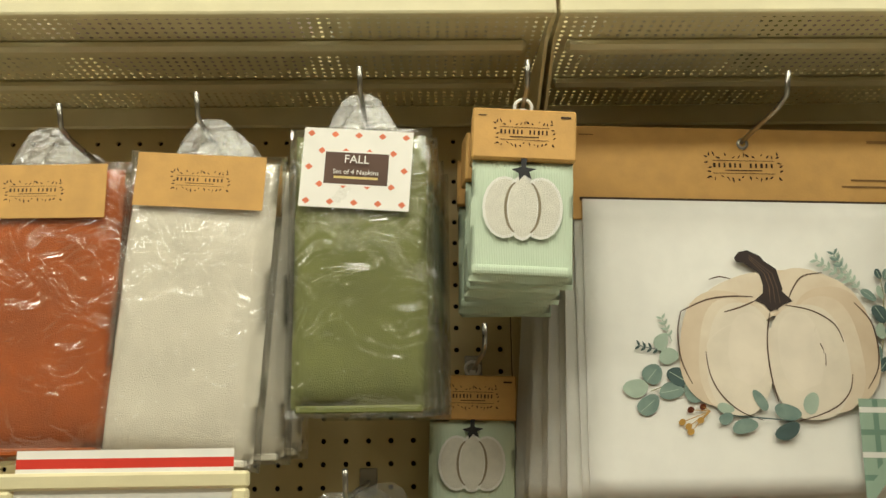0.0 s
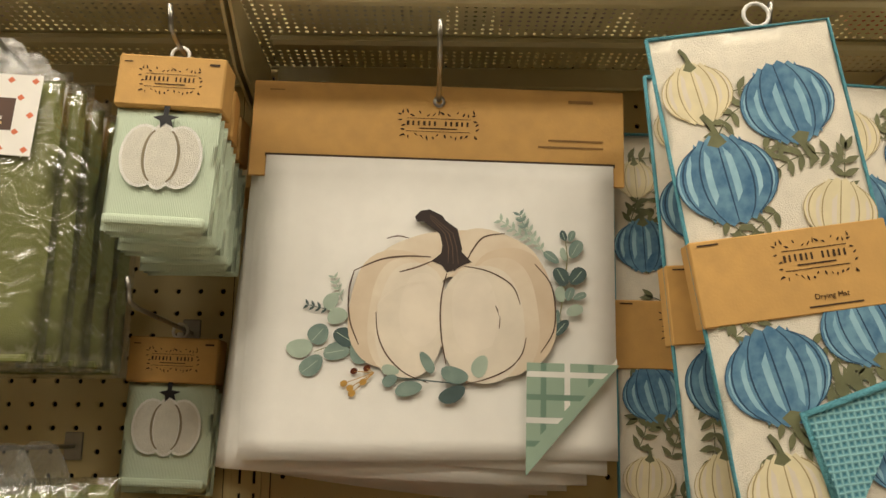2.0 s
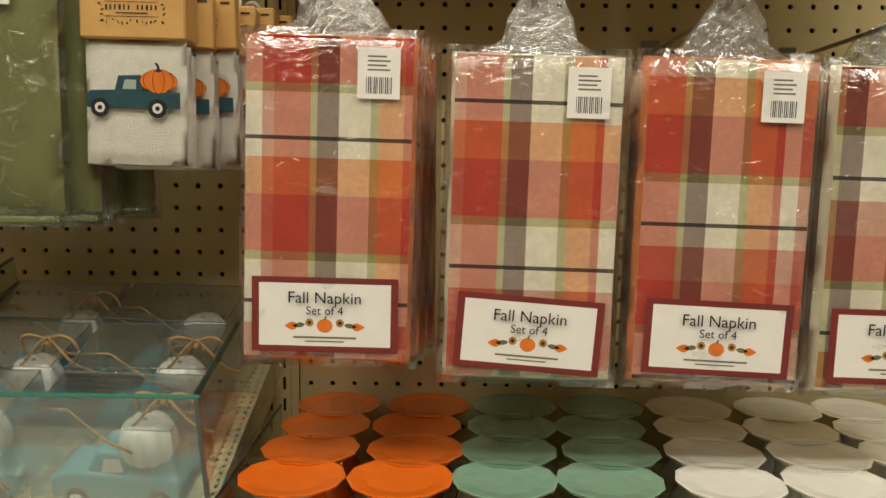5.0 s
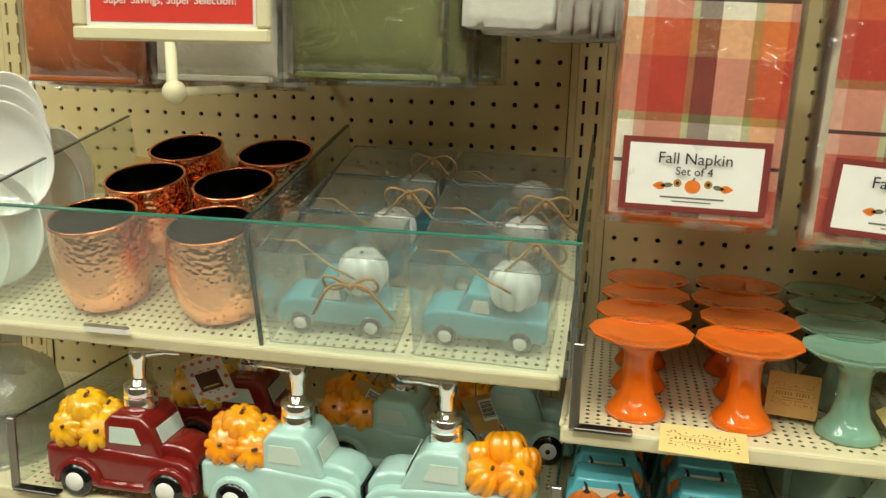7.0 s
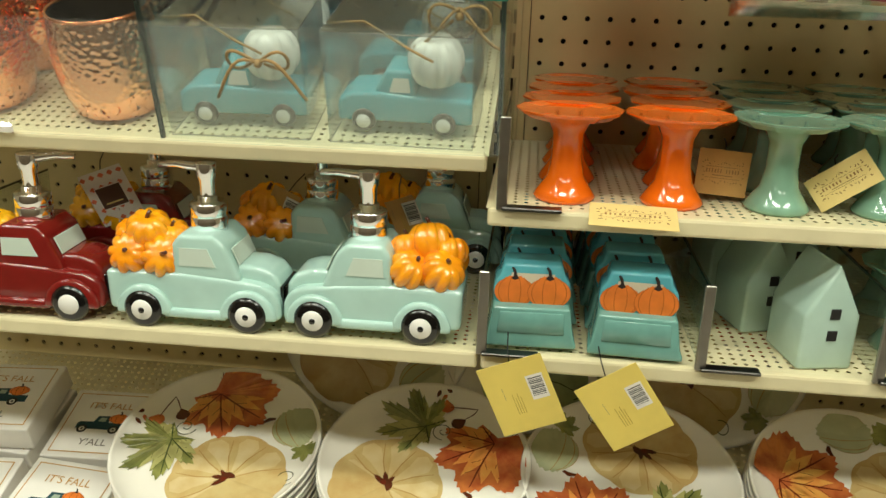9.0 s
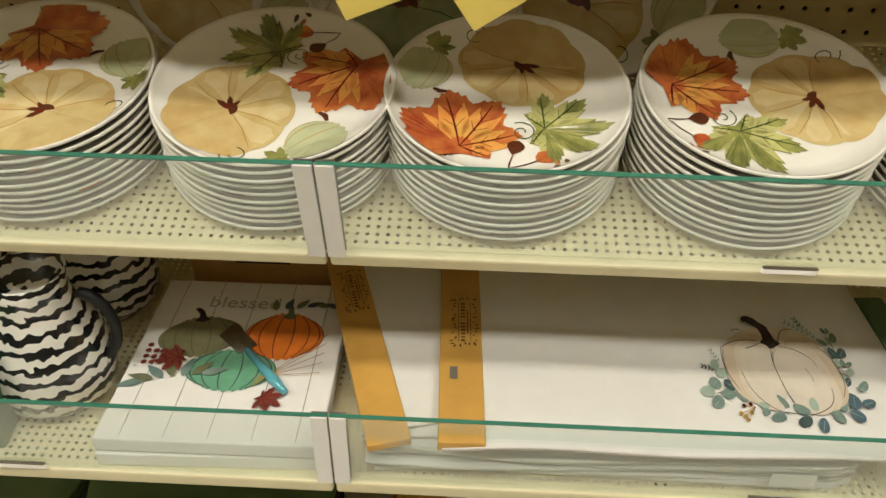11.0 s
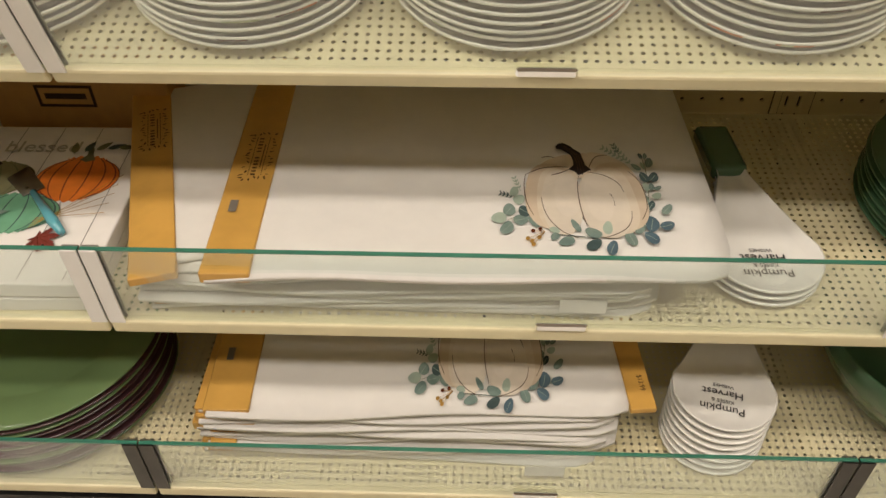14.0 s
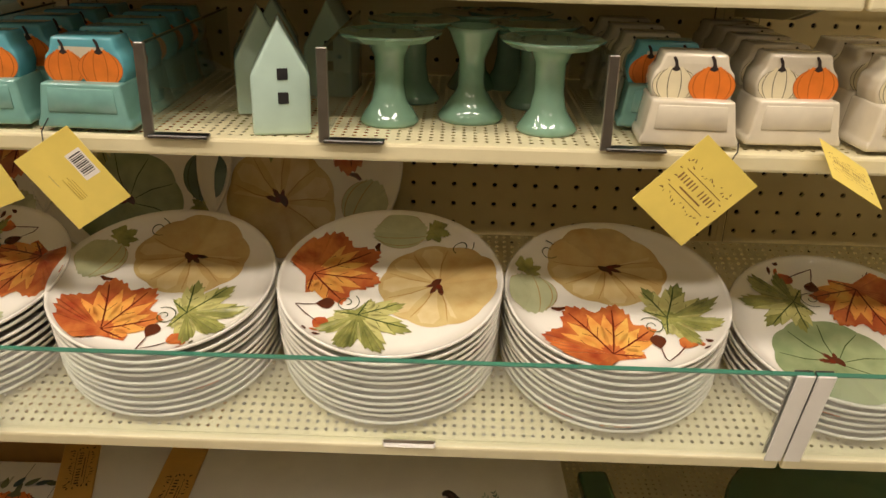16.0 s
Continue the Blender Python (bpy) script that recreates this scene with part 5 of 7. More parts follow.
def pumpkin_runner(m, seed=0):
    """White runner with a painted pumpkin, folded over a wide kraft header; origin at the header's top middle."""
    t = thing("table_runner", "white cotton table runner with painted cream pumpkin on a kraft header", "table runner", m, "hanging table runners")
    g = Geo().box((0, 0.006, -0.05), (0.372, 0.003, 0.1), KRAFT, 0.0008)
    part("header_card", g, t, "wide kraft header card")
    fl = Flat(lambda x, z, o: (x, 0.0042 - o, z))
    fl.crest(0.0, -0.042, 0.08, INK, 0.034)
    fl.layer += 1
    for x0, z0, x1, z1 in ((0.13, -0.011, 0.155, -0.016), (0.11, -0.053, 0.165, -0.056), (0.1, -0.06, 0.165, -0.063), (-0.17, -0.009, -0.155, -0.011)):
        fl.rect(x0, z1 + 0.35 * (z0 - z1), x1, z0, TANINK, True)
    part("header_print", fl, t)
    part("eyelet", Geo().lathe([(0.0035, -0.0006), (0.0062, -0.0006), (0.0062, 0.0008), (0.0035, 0.0008)], STEEL, 16, matrix=Matrix.Translation((0.0, 0.0035, -0.017)) @ pose(0, 0, 0, 90)), t)
    w, h = 0.342, 0.298
    part("header_slot", Geo().box((0.003, 0.0036, -0.0785), (w + 0.004, 0.002, 0.003), INK), t)
    for k in range(3):
        part("cloth_layer", cloth_sheet(w - 0.004 * k, h - 0.012 + 0.008 * k, CANVAS, 2 * k + seed, 0.006, 0.003, m=Matrix.Translation((0.003 - 0.01 * k, 0.0 + 0.007 * k, -0.08))), t)
    fl = Flat(lambda x, z, o: (x, -0.0032 - o - 0.0055 * max(0.0, (-z - 0.08) / h) ** 2, z), 0.00002)
    fl.at(0.0186, -0.223, 1)
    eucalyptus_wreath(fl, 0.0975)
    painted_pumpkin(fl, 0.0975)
    part("painted_pumpkin", fl, t)
    # folded corner showing the plaid reverse
    fl = Flat(lambda x, z, o: (x, -0.0115 - o, z))
    fl.at(0.128, -0.325)
    a = 0.052
    fl.patch([(-a * 0.75, -a), (a * 0.9, a * 0.95), (-a * 0.75, a * 0.95)], WASH["plaid_mint"])
    fl.layer += 1
    for k in range(4):
        u = -0.5 + 0.42 * k
        fl.patch([(a * u, a * (u + 0.2)), (a * (u + 0.1), a * (u + 0.3)), (a * (u + 0.1), a * 0.95), (a * u, a * 0.95)], WASH["stitch" if k % 2 else "plaid_mint_dark"], same=True)
    fl.layer += 1
    for k in range(4):
        v = -0.5 + 0.4 * k
        fl.patch([(-a * 0.75, a * v), (a * (v - 0.1), a * v), (a * v, a * (v + 0.1)), (-a * 0.75, a * (v + 0.1))], WASH["stitch" if k % 2 else "plaid_mint_dark"], same=True)
    part("folded_corner", fl, t, "turned-up corner with sage plaid reverse")
    return t


r = pumpkin_runner(pose(0.206, -0.155, 1.989, 0, 1.6, 0))
for k in range(1, 5):
    copy_thing(r, pose(0.206 - 0.009 * k, -0.155 + 0.03 * k, 1.988 - 0.004 * k, 0, 1.6 + 0.9 * k, -2.5 * k))
peg_hook(0.205, 1.972, 0.262)


# ---------------------------------------------------------------- blue pumpkin drying mats
def mat_print(f, w, h, seed):
    rnd = random.Random(seed)
    for j in range(9):
        for i in range(3):
            x, z = (i - 1) * w / 3.1 + rnd.uniform(-0.012, 0.012), -h * (j + 0.5) / 9 + rnd.uniform(-0.01, 0.01)
            q, bend = rnd.choice((20, 75, 140, 200, 290)) + rnd.uniform(-20, 20), rnd.uniform(-14, 14)
            path = [(x, z)]
            for k in range(5):
                path.append((path[-1][0] + 0.0112 * math.cos(math.radians(q + bend * k)), path[-1][1] + 0.0112 * math.sin(math.radians(q + bend * k))))
            path = [p for p in path if abs(p[0]) < w / 2 - 0.013 and -h + 0.014 < p[1] < -0.014]
            if len(path) < 3:
                continue
            f.layer += 1
            f.stroke(path, 0.0012, WASH["olive"], same=True)
            for k, (px, pz) in enumerate(path):
                for e in (-1, 1):
                    f.leaf(px, pz, 0.0142, 0.0056, q + bend * k + e * (58 if k < len(path) - 1 else 20), WASH["olive"], True)
    spots = ((-0.3, -0.13, 0.03, "ivory", 8), (0.16, -0.17, 0.04, "blue", 186), (-0.24, -0.31, 0.042, "blue", 4), (0.3, -0.4, 0.03, "ivory", 170), (-0.2, -0.69, 0.042, "blue", 190), (0.28, -0.62, 0.036, "blue", 196), (-0.26, -0.9, 0.034, "ivory", 0), (0.32, -0.86, 0.032, "blue", 10))
    wide = w / 0.158
    for x, z, s, k, q in spots:
        s = min(s * wide, w * (0.5 - abs(x)) + 0.012)
        f.gourd(x * w, z * h, s, s * 0.92, WASH[k], WASH["blue_dark" if k == "blue" else "ivory_line"], WASH["olive"], 6, q + rnd.uniform(-6, 6), WASH["blue_light" if k == "blue" else "cream_pale"])


def drying_mat(m, w, h, seed, corner=True):
    t = thing("drying_mat", "ivory drying mat with blue pumpkins in a kraft band", "drying mat", m, "drying mats")
    for k in range(2):
        v, f = cushion(w - 0.004 * k, h - 0.004 * k, 0.009, power=14, wrinkle=0.0008, seed=seed + k)
        mid = Matrix.Translation((0.004 * k, 0.0045 + 0.009 * k, -h / 2))
        part("folded_layer", Geo().add([mid @ p for p in v], f, OFFWHITE, True), t)
    pts = [(-w / 2, 0.004, 0), (w / 2, 0.004, 0), (w / 2, 0.004, -h), (-w / 2, 0.004, -h), (-w / 2, 0.004, 0)]
    part("piping", Geo().tube(pts, 0.0018, WASH["teal_waffle"], 6), t, "teal edge piping")
    fl = Flat(lambda x, z, o: (x, -0.0010 - o, z), 0.000009)
    mat_print(fl, w, h, seed)
    part("pumpkin_print", fl, t)
    g = Geo().box((0, 0.0085, -0.2125), (w + 0.003, 0.0215, 0.069), KRAFT, 0.001)
    part("band", g, t, "kraft paper band")
    fl = Flat(lambda x, z, o: (x, -0.0024 - o, z))
    fl.crest(0.018, -0.203, 0.066, INK, 0.04)
    fl.layer += 1
    fl.rect(0.004, -0.242, 0.048, -0.2408, INK, True)
    fl.rect(-w * 0.47, -0.1825, -w * 0.36, -0.1812, INK, True)
    part("band_print", fl, t)
    part("lettering", words("Drying Mat", 0.0062, INK, pose(0.024, -0.0028, -0.234)), t)
    if corner:
        fl = Flat(lambda x, z, o: (x, -0.0045 - o, z))
        fl.patch([(w * 0.47, -h * 0.72), (-w * 0.13, -h * 0.765), (-w * 0.04, -h * 0.98)], WAFFLE)
        part("turned_corner", fl, t, "teal waffle reverse turned over")
        part("corner_piping", Geo().tube([(w * 0.47, -0.0048, -h * 0.72), (-w * 0.13, -0.0048, -h * 0.765), (-w * 0.04, -0.0048, -h * 0.98)], 0.0034, WASH["teal_waffle"], 6), t)
    g = Geo()
    hang_ring(g, 0.02, 0.006, 0.012)
    part("hang_ring", g, t, "white plastic hang ring")
    return t


b = drying_mat(pose(0.457, -0.292, 1.984, 0, -8, 0), 0.158, 0.42, 1)
drying_mat(pose(0.466, -0.225, 1.972, 0, -3, 3), 0.145, 0.405, 4, False)
drying_mat(pose(0.446, -0.11, 1.955, 0, 1, 0), 0.116, 0.392, 7, False)
drying_mat(pose(0.636, -0.2, 1.972, 0, 1, 6), 0.15, 0.405, 9, False)
peg_hook(0.49, 1.985, 0.275)
peg_hook(0.44, 1.968, 0.14)
peg_hook(0.64, 1.984, 0.24)


# ---------------------------------------------------------------- price sign on a stem
t = thing("price_sign", "red sale sign in a cream plastic frame on a short stem", "sign", pose(-0.344, -0.332, 1.372))
g = Geo()
for c, s in (((0, 0, 0.006), (0.182, 0.008, 0.012)), ((0, 0, 0.284), (0.182, 0.008, 0.012)), ((-0.085, 0, 0.145), (0.012, 0.008, 0.266)), ((0.085, 0, 0.145), (0.012, 0.008, 0.266))):
    g.box(c, s, CREAM, 0.002)
part("frame", g, t)
part("back_card", Geo().box((0, 0.002, 0.145), (0.158, 0.002, 0.266), PAPER), t)
fl = Flat(lambda x, z, o: (x, 0.0009 - o, z))
fl.rect(-0.075, 0.016, 0.075, 0.262, RED)
part("poster", fl, t, "red printed poster with white border")
fl = Flat(lambda x, z, o: (x, 0.0009 - o, z))
fl.rect(-0.079, 0.29, 0.079, 0.306, PAPER)
fl.rect(-0.079, 0.293, 0.079, 0.3, RED)
part("header_card", fl, t, "white card edge with a red stripe")
part("lettering", words("Super Savings, Super Selection!", 0.0098, PAPER, pose(0, -0.0002, 0.034)), t)
part("stem", Geo().tube([(0.0, 0, 0), (0.0, 0, -0.036), (0.004, 0, -0.042)], [0.005, 0.005, 0.009], CREAM, 12), t)
part("clamp", Geo().ball((0.002, 0.0, -0.042), 0.0105, CREAM), t)
part("arm", Geo().tube([(0.002, 0, -0.042), (0.01, 0.1, -0.04), (0.02, 0.328, -0.03)], 0.004, CREAM, 8), t)


# ================================================================ sloping shelf: copper mugs, boxed ornaments, spoon rests
def mug_place(x, d, turn=0.0, up=0.0):
    return on(MUG_Y, MUG_Z, MUG_TILT, x, d, turn, up)


def copper_mug(m):
    t = thing("copper_mug", "hammered copper mug with a dark inside and rolled rim", "mug", m, "copper mugs")
    body = [(0.001, 0.0), (0.032, 0.0), (0.040, 0.006), (0.0465, 0.03), (0.048, 0.05), (0.046, 0.075), (0.0425, 0.094)]
    part("body", Geo().lathe(body, HAMMERED, 40), t)
    part("inside", Geo().lathe([(0.041, 0.094), (0.044, 0.07), (0.045, 0.045), (0.038, 0.008), (0.001, 0.006)], DARKSTEEL, 32), t, "dark steel inside")
    rim = [(0.0425 + 0.0016 * math.cos(q), 0.0945 + 0.0016 * math.sin(q)) for q in [2 * math.pi * i / 8 for i in range(9)]]
    part("rim", Geo().lathe(rim, COPPER, 40), t, "smooth rolled copper rim")
    pts = [(0.044 + 0.026 * math.sin(q), 0, 0.048 + 0.03 * math.cos(q)) for q in [math.pi * i / 12 for i in range(13)]]
    h = part("handle", Geo().tube(pts, 0.004, COPPER, 8), t)
    return t


mug = copper_mug(mug_place(-0.474, 0.062, 75))
for i, (x, d, q) in enumerate(((-0.345, 0.060, 80), (-0.472, 0.160, 95), (-0.366, 0.158, 70), (-0.470, 0.252, 85), (-0.356, 0.250, 100))):
    copy_thing(mug, mug_place(x, d, q))

PANEGLAZE = surface("pale_window_glaze", (208, 222, 208), 0.14, vary=0.05, coat=0.5)


def pickup(t, glaze, s=1.0, window=PANEGLAZE, hub=WHITEGLAZE, lift=0.0, dot=True):
    """A rounded ceramic pickup truck along x, its hood to +x: body, cab, fenders, windows, wheels."""
    def sc(o):
        return [(x * s, z * s + lift) for x, z in o]
    body = sc([(-0.083, 0.014), (-0.084, 0.052), (-0.012, 0.053), (0.03, 0.05), (0.062, 0.046), (0.074, 0.04), (0.079, 0.03), (0.08, 0.012), (0.02, 0.010), (-0.05, 0.010)])
    g = Geo().prism(body, 0.064 * s, glaze, 0.0085 * s, 4)
    part("body", g, t)
    hood = sc([(0.02, 0.03), (0.02, 0.061), (0.055, 0.06), (0.07, 0.055), (0.0775, 0.045), (0.079, 0.03)])
    part("hood", Geo().prism(hood, 0.044 * s, glaze, 0.0075 * s, 4), t)
    cab = sc([(-0.02, 0.04), (-0.0195, 0.08), (-0.012, 0.089), (0.02, 0.089), (0.03, 0.08), (0.043, 0.05), (0.044, 0.04)])
    part("cab", Geo().prism(cab, 0.06 * s, glaze, 0.009 * s, 4), t)
    g = Geo()
    for x in (-0.048, 0.05):
        out = sc([(x + 0.027 * math.cos(math.radians(q)), 0.012 + 0.029 * math.sin(math.radians(q))) for q in range(0, 181, 18)])
        g.prism(out, 0.074 * s, glaze, 0.006 * s, 3)
    g.prism(sc([(-0.03, 0.010), (-0.03, 0.019), (0.03, 0.019), (0.03, 0.010)]), 0.072 * s, glaze, 0.002 * s, 1)
    part("fender", g, t)
    for e in (-1, 1):
        m = Matrix.Translation((0, e * 0.0302 * s, 0))
        part("side_window", Geo().prism(sc([(-0.013, 0.06), (-0.012, 0.077), (0.014, 0.077), (0.021, 0.06)]), 0.0012 * s, window, 0, matrix=m, smooth=False), t, "pale painted window")
    ws = Matrix.Translation((0.0372 * s, 0, 0.0685 * s + lift)) @ pose(0, 0, 0, 0, -23, 0)
    part("windscreen", Geo().box((0, 0, 0), (0.0014 * s, 0.044 * s, 0.017 * s), window, 0.0004, matrix=ws), t, "pale painted windscreen")
    part("grille", Geo().box((0.0785 * s, 0, 0.03 * s + lift), (0.003 * s, 0.042 * s, 0.024 * s), TYRE, 0.0006), t, "black painted grille")
    for x in (-0.048, 0.05):
        for e in (-1, 1):
            m = Matrix.Translation((x * s, e * 0.0355 * s, 0.0178 * s + lift)) @ pose(0, 0, 0, 90 * e)
            w = part("wheel", Geo().lathe([(0.0001, 0.0045 * s), (0.014 * s, 0.0045 * s), (0.0178 * s, 0.002 * s), (0.0178 * s, -0.004 * s), (0.0001, -0.004 * s)], TYRE, 24, matrix=m @ pose(0, 0, 0, 180)), t, "black wheel")
            part("hub", Geo().lathe([(0.0001, 0.0056 * s), (0.0092 * s, 0.0056 * s), (0.0102 * s, 0.004 * s)], hub, 20, matrix=m @ pose(0, 0, 0, 180)), w, "white hub")
            if dot:
                part("hub_dot", Geo().lathe([(0.0001, 0.0064 * s), (0.0026 * s, 0.0064 * s), (0.003 * s, 0.0054 * s)], TYRE, 12, matrix=m @ pose(0, 0, 0, 180)), w)


def twine_bow(t, x, y, z, s=1.0, seed=0, m=None):
    g = Geo()
    for e in (-1, 1):
        pts = [(x + e * s * (0.018 * math.sin(q) + 0.004 * q / 3), y - 0.004 * math.sin(2 * q), z + s * 0.012 * math.sin(q * 2) * 0.6 + 0.004 * math.sin(q + seed)) for q in [math.pi * i / 14 for i in range(15)]]
        g.tube(pts, 0.0011 * s, TWINE, 6)
        pts = [(x + e * s * 0.03 * u, y - 0.006 * math.sin(3 * u), z - s * (0.02 * u * u - 0.006 * math.sin(4 * u + seed))) for u in [i / 8 for i in range(9)]]
        g.tube(pts, 0.0011 * s, TWINE, 6)
    g.ball((x, y, z), 0.003 * s, TWINE)
    return part("twine_bow", g, t, "tied jute twine bow")


def boxed_ornament(m, seed=0):
    t = thing("boxed_ornament", "aqua ceramic pickup with white pumpkin in a clear box", "boxed ornament", m, "boxed ornaments")
    w, d, h = 0.122, 0.082, 0.098
    for c, s in (((0, -d / 2, h / 2), (w, 0.0006, h)), ((0, d / 2, h / 2), (w, 0.0006, h)), ((-w / 2, 0, h / 2), (0.0006, d, h)), ((w / 2, 0, h / 2), (0.0006, d, h)), ((0, 0, h), (w, d, 0.0006))):
        unshadow(part("box_panel", Geo().box(c, s, ACRYLIC), t, "clear plastic box side"))
    # pale thin tubes added as the white highlights along the box edges
    for z in (0.001, h):
        ring = [(-w / 2, -d / 2, z), (w / 2, -d / 2, z), (w / 2, d / 2, z), (-w / 2, d / 2, z), (-w / 2, -d / 2, z)]
        unshadow(part("box_fold", Geo().tube(ring, 0.0007, TAB, 5), t))
    pk = new("pickup_figure")
    pk.parent = t
    pk.matrix_basis = pose(0, 0, 0.002, 0, 0, 180)
    pickup_parts(pk, AQUAGLAZE, 0.71)
    g = Geo().pumpkin((0.026, -0.006, 0.064), 0.0245, WHITEGLAZE, None, 9, 0.92)
    part("pumpkin", g, t, "white ceramic pumpkin")
    pts = [(-w / 2 - 0.001, -0.01, h * 0.96), (-0.03, -0.02, h + 0.002), (0.01, -d / 2 - 0.002, h * 0.9), (0.03, -d / 2 - 0.003, h * 0.8)]
    part("twine", Geo().tube(pts, 0.0011, TWINE, 6), t)
    twine_bow(t, 0.026 if seed == 0 else 0.046, -d / 2 - 0.004 if seed == 0 else -0.01, h * 0.72 if seed == 0 else h + 0.006, 1.25, seed)
    return t


def pickup_parts(pk, glaze, s):
    """The figure's meshes as one part, so that the box keeps to two levels below it."""
    body = [(x * s, z * s) for x, z in ((-0.082, 0.014), (-0.083, 0.046), (-0.012, 0.048), (0.03, 0.052), (0.066, 0.05), (0.081, 0.04), (0.083, 0.013))]
    part("body", Geo().prism(body, 0.058 * s, glaze, 0.006 * s, 3), pk)
    part("cab", Geo().prism([(x * s, z * s) for x, z in ((-0.014, 0.04), (-0.01, 0.078), (0.02, 0.08), (0.04, 0.045))], 0.05 * s, glaze, 0.006 * s, 3), pk)
    for e in (-1, 1):
        part("window", Geo().prism([(x * s, z * s) for x, z in ((-0.008, 0.052), (-0.006, 0.07), (0.012, 0.07), (0.018, 0.052))], 0.001, WHITEGLAZE, 0, matrix=Matrix.Translation((0, e * 0.0253 * s, 0)), smooth=False), pk, "white painted window")
        for x in (-0.048, 0.05):
            m = Matrix.Translation((x * s, e * 0.0298 * s, 0.0155 * s)) @ pose(0, 0, 0, -90 * -e)
            part("wheel", Geo().lathe([(0.0001, 0.003 * s), (0.008 * s, 0.003 * s), (0.0145 * s, 0.0015 * s), (0.0155 * s, -0.003 * s)], DARKSTEEL, 18, matrix=m @ pose(0, 0, 0, 180)), pk)
            part("hub", Geo().lathe([(0.0001, 0.0042 * s), (0.0085 * s, 0.0042 * s), (0.009 * s, 0.002 * s)], WHITEGLAZE, 18, matrix=m @ pose(0, 0, 0, 180)), pk, "white hub")


o1 = boxed_ornament(mug_place(-0.216, 0.052, 1), 0)
o2 = boxed_ornament(mug_place(-0.074, 0.050, -2), 2)
for k in (1, 2):
    copy_thing(o2, mug_place(-0.214 + 0.004 * k, 0.052 + 0.09 * k, -2))
    copy_thing(o1 if k == 2 else o2, mug_place(-0.072 - 0.003 * k, 0.050 + 0.09 * k, 3 - 3 * k))


def white_rest(m):
    t = thing("white_dish", "glossy white ceramic dish standing on its edge", "dish", m, "white dishes")
    prof = [(0.0005, 0.0), (0.03, 0.0), (0.044, 0.006), (0.05, 0.016), (0.0515, 0.018), (0.0495, 0.0175), (0.043, 0.008), (0.03, 0.003), (0.0005, 0.003)]
    part("bowl", Geo().lathe(prof, WHITEGLAZE, 36, squash=1.2), t)
    return t


w = white_rest(mug_place(-0.625, 0.05, 0) @ pose(0, 0, 0.055, 72, 0, 20))
for k in range(1, 5):
    copy_thing(w, mug_place(-0.625 + 0.012 * (k % 2), 0.05 + 0.045 * k, 0) @ pose(0, 0, 0.056, 70, 0, 20 - 6 * k))
for k in range(3):
    copy_thing(w, mug_place(-0.61 - 0.03 * k, 0.12 + 0.05 * k, 0) @ pose(0, 0, 0.125, 68, 0, 35 - 15 * k))


TAGINK = surface("ochre_ink", (190, 160, 62), 0.6, vary=0.1)


def hang_card(m, mat, w, h, what, bars=True, crest=False, text="", tag=True):
    t = thing("price_tag", what, "price tag", m, "card tags")
    part("card", Geo().box((0, 0, -h / 2), (w, 0.0006, h), mat, 0.0002), t)
    f = Flat(lambda x, z, o: (x, -o, z))
    f.layer += 1
    if bars:
        f.at(w * 0.28, -h * 0.42)
        f.rect(-0.0075, -0.013, 0.0075, 0.013, PAPER)
        f.layer += 1
        for i in range(11):
            f.rect(-0.006, -0.009 + i * 0.0018, 0.006, -0.009 + i * 0.0018 + (0.0011 if i % 3 else 0.0006), BLACKINK, True)
        f.at(-w * 0.12, -h * 0.5)
        f.rect(-0.0075, 0.0, -0.0072, 0.013, GREYINK, True)
        for i in range(4):
            f.rect(-0.001 + 0.0022 * i, -0.018, -0.0004 + 0.0022 * i, 0.004 - 0.004 * (i % 2), TAGINK, True)
    if crest:
        f.at(0, -h * 0.5)
        f.crest(0, 0, w * 0.82, TANINK, h * 0.62)
    part("print", f, t)
    if tag:
        part("string", Geo().tube([(0, 0.0006, -0.004), (0.002, 0.012, 0.006), (0.004, 0.03, 0.01)], 0.0006, BLACKINK, 5), t)
    return t


hang_card(mug_place(-0.525, 0.27, 20) @ pose(0, 0, 0.07, -20, 15, 0), PALETAG, 0.05, 0.04, "pale yellow card tag propped behind the mugs", False, True)

# ================================================================ pump dispensers on the truck shelf


def truck_place(x, d, turn=0.0, up=0.0):
    return on(TRUCK_Y, TRUCK_Z, 0, x, d, turn, up)


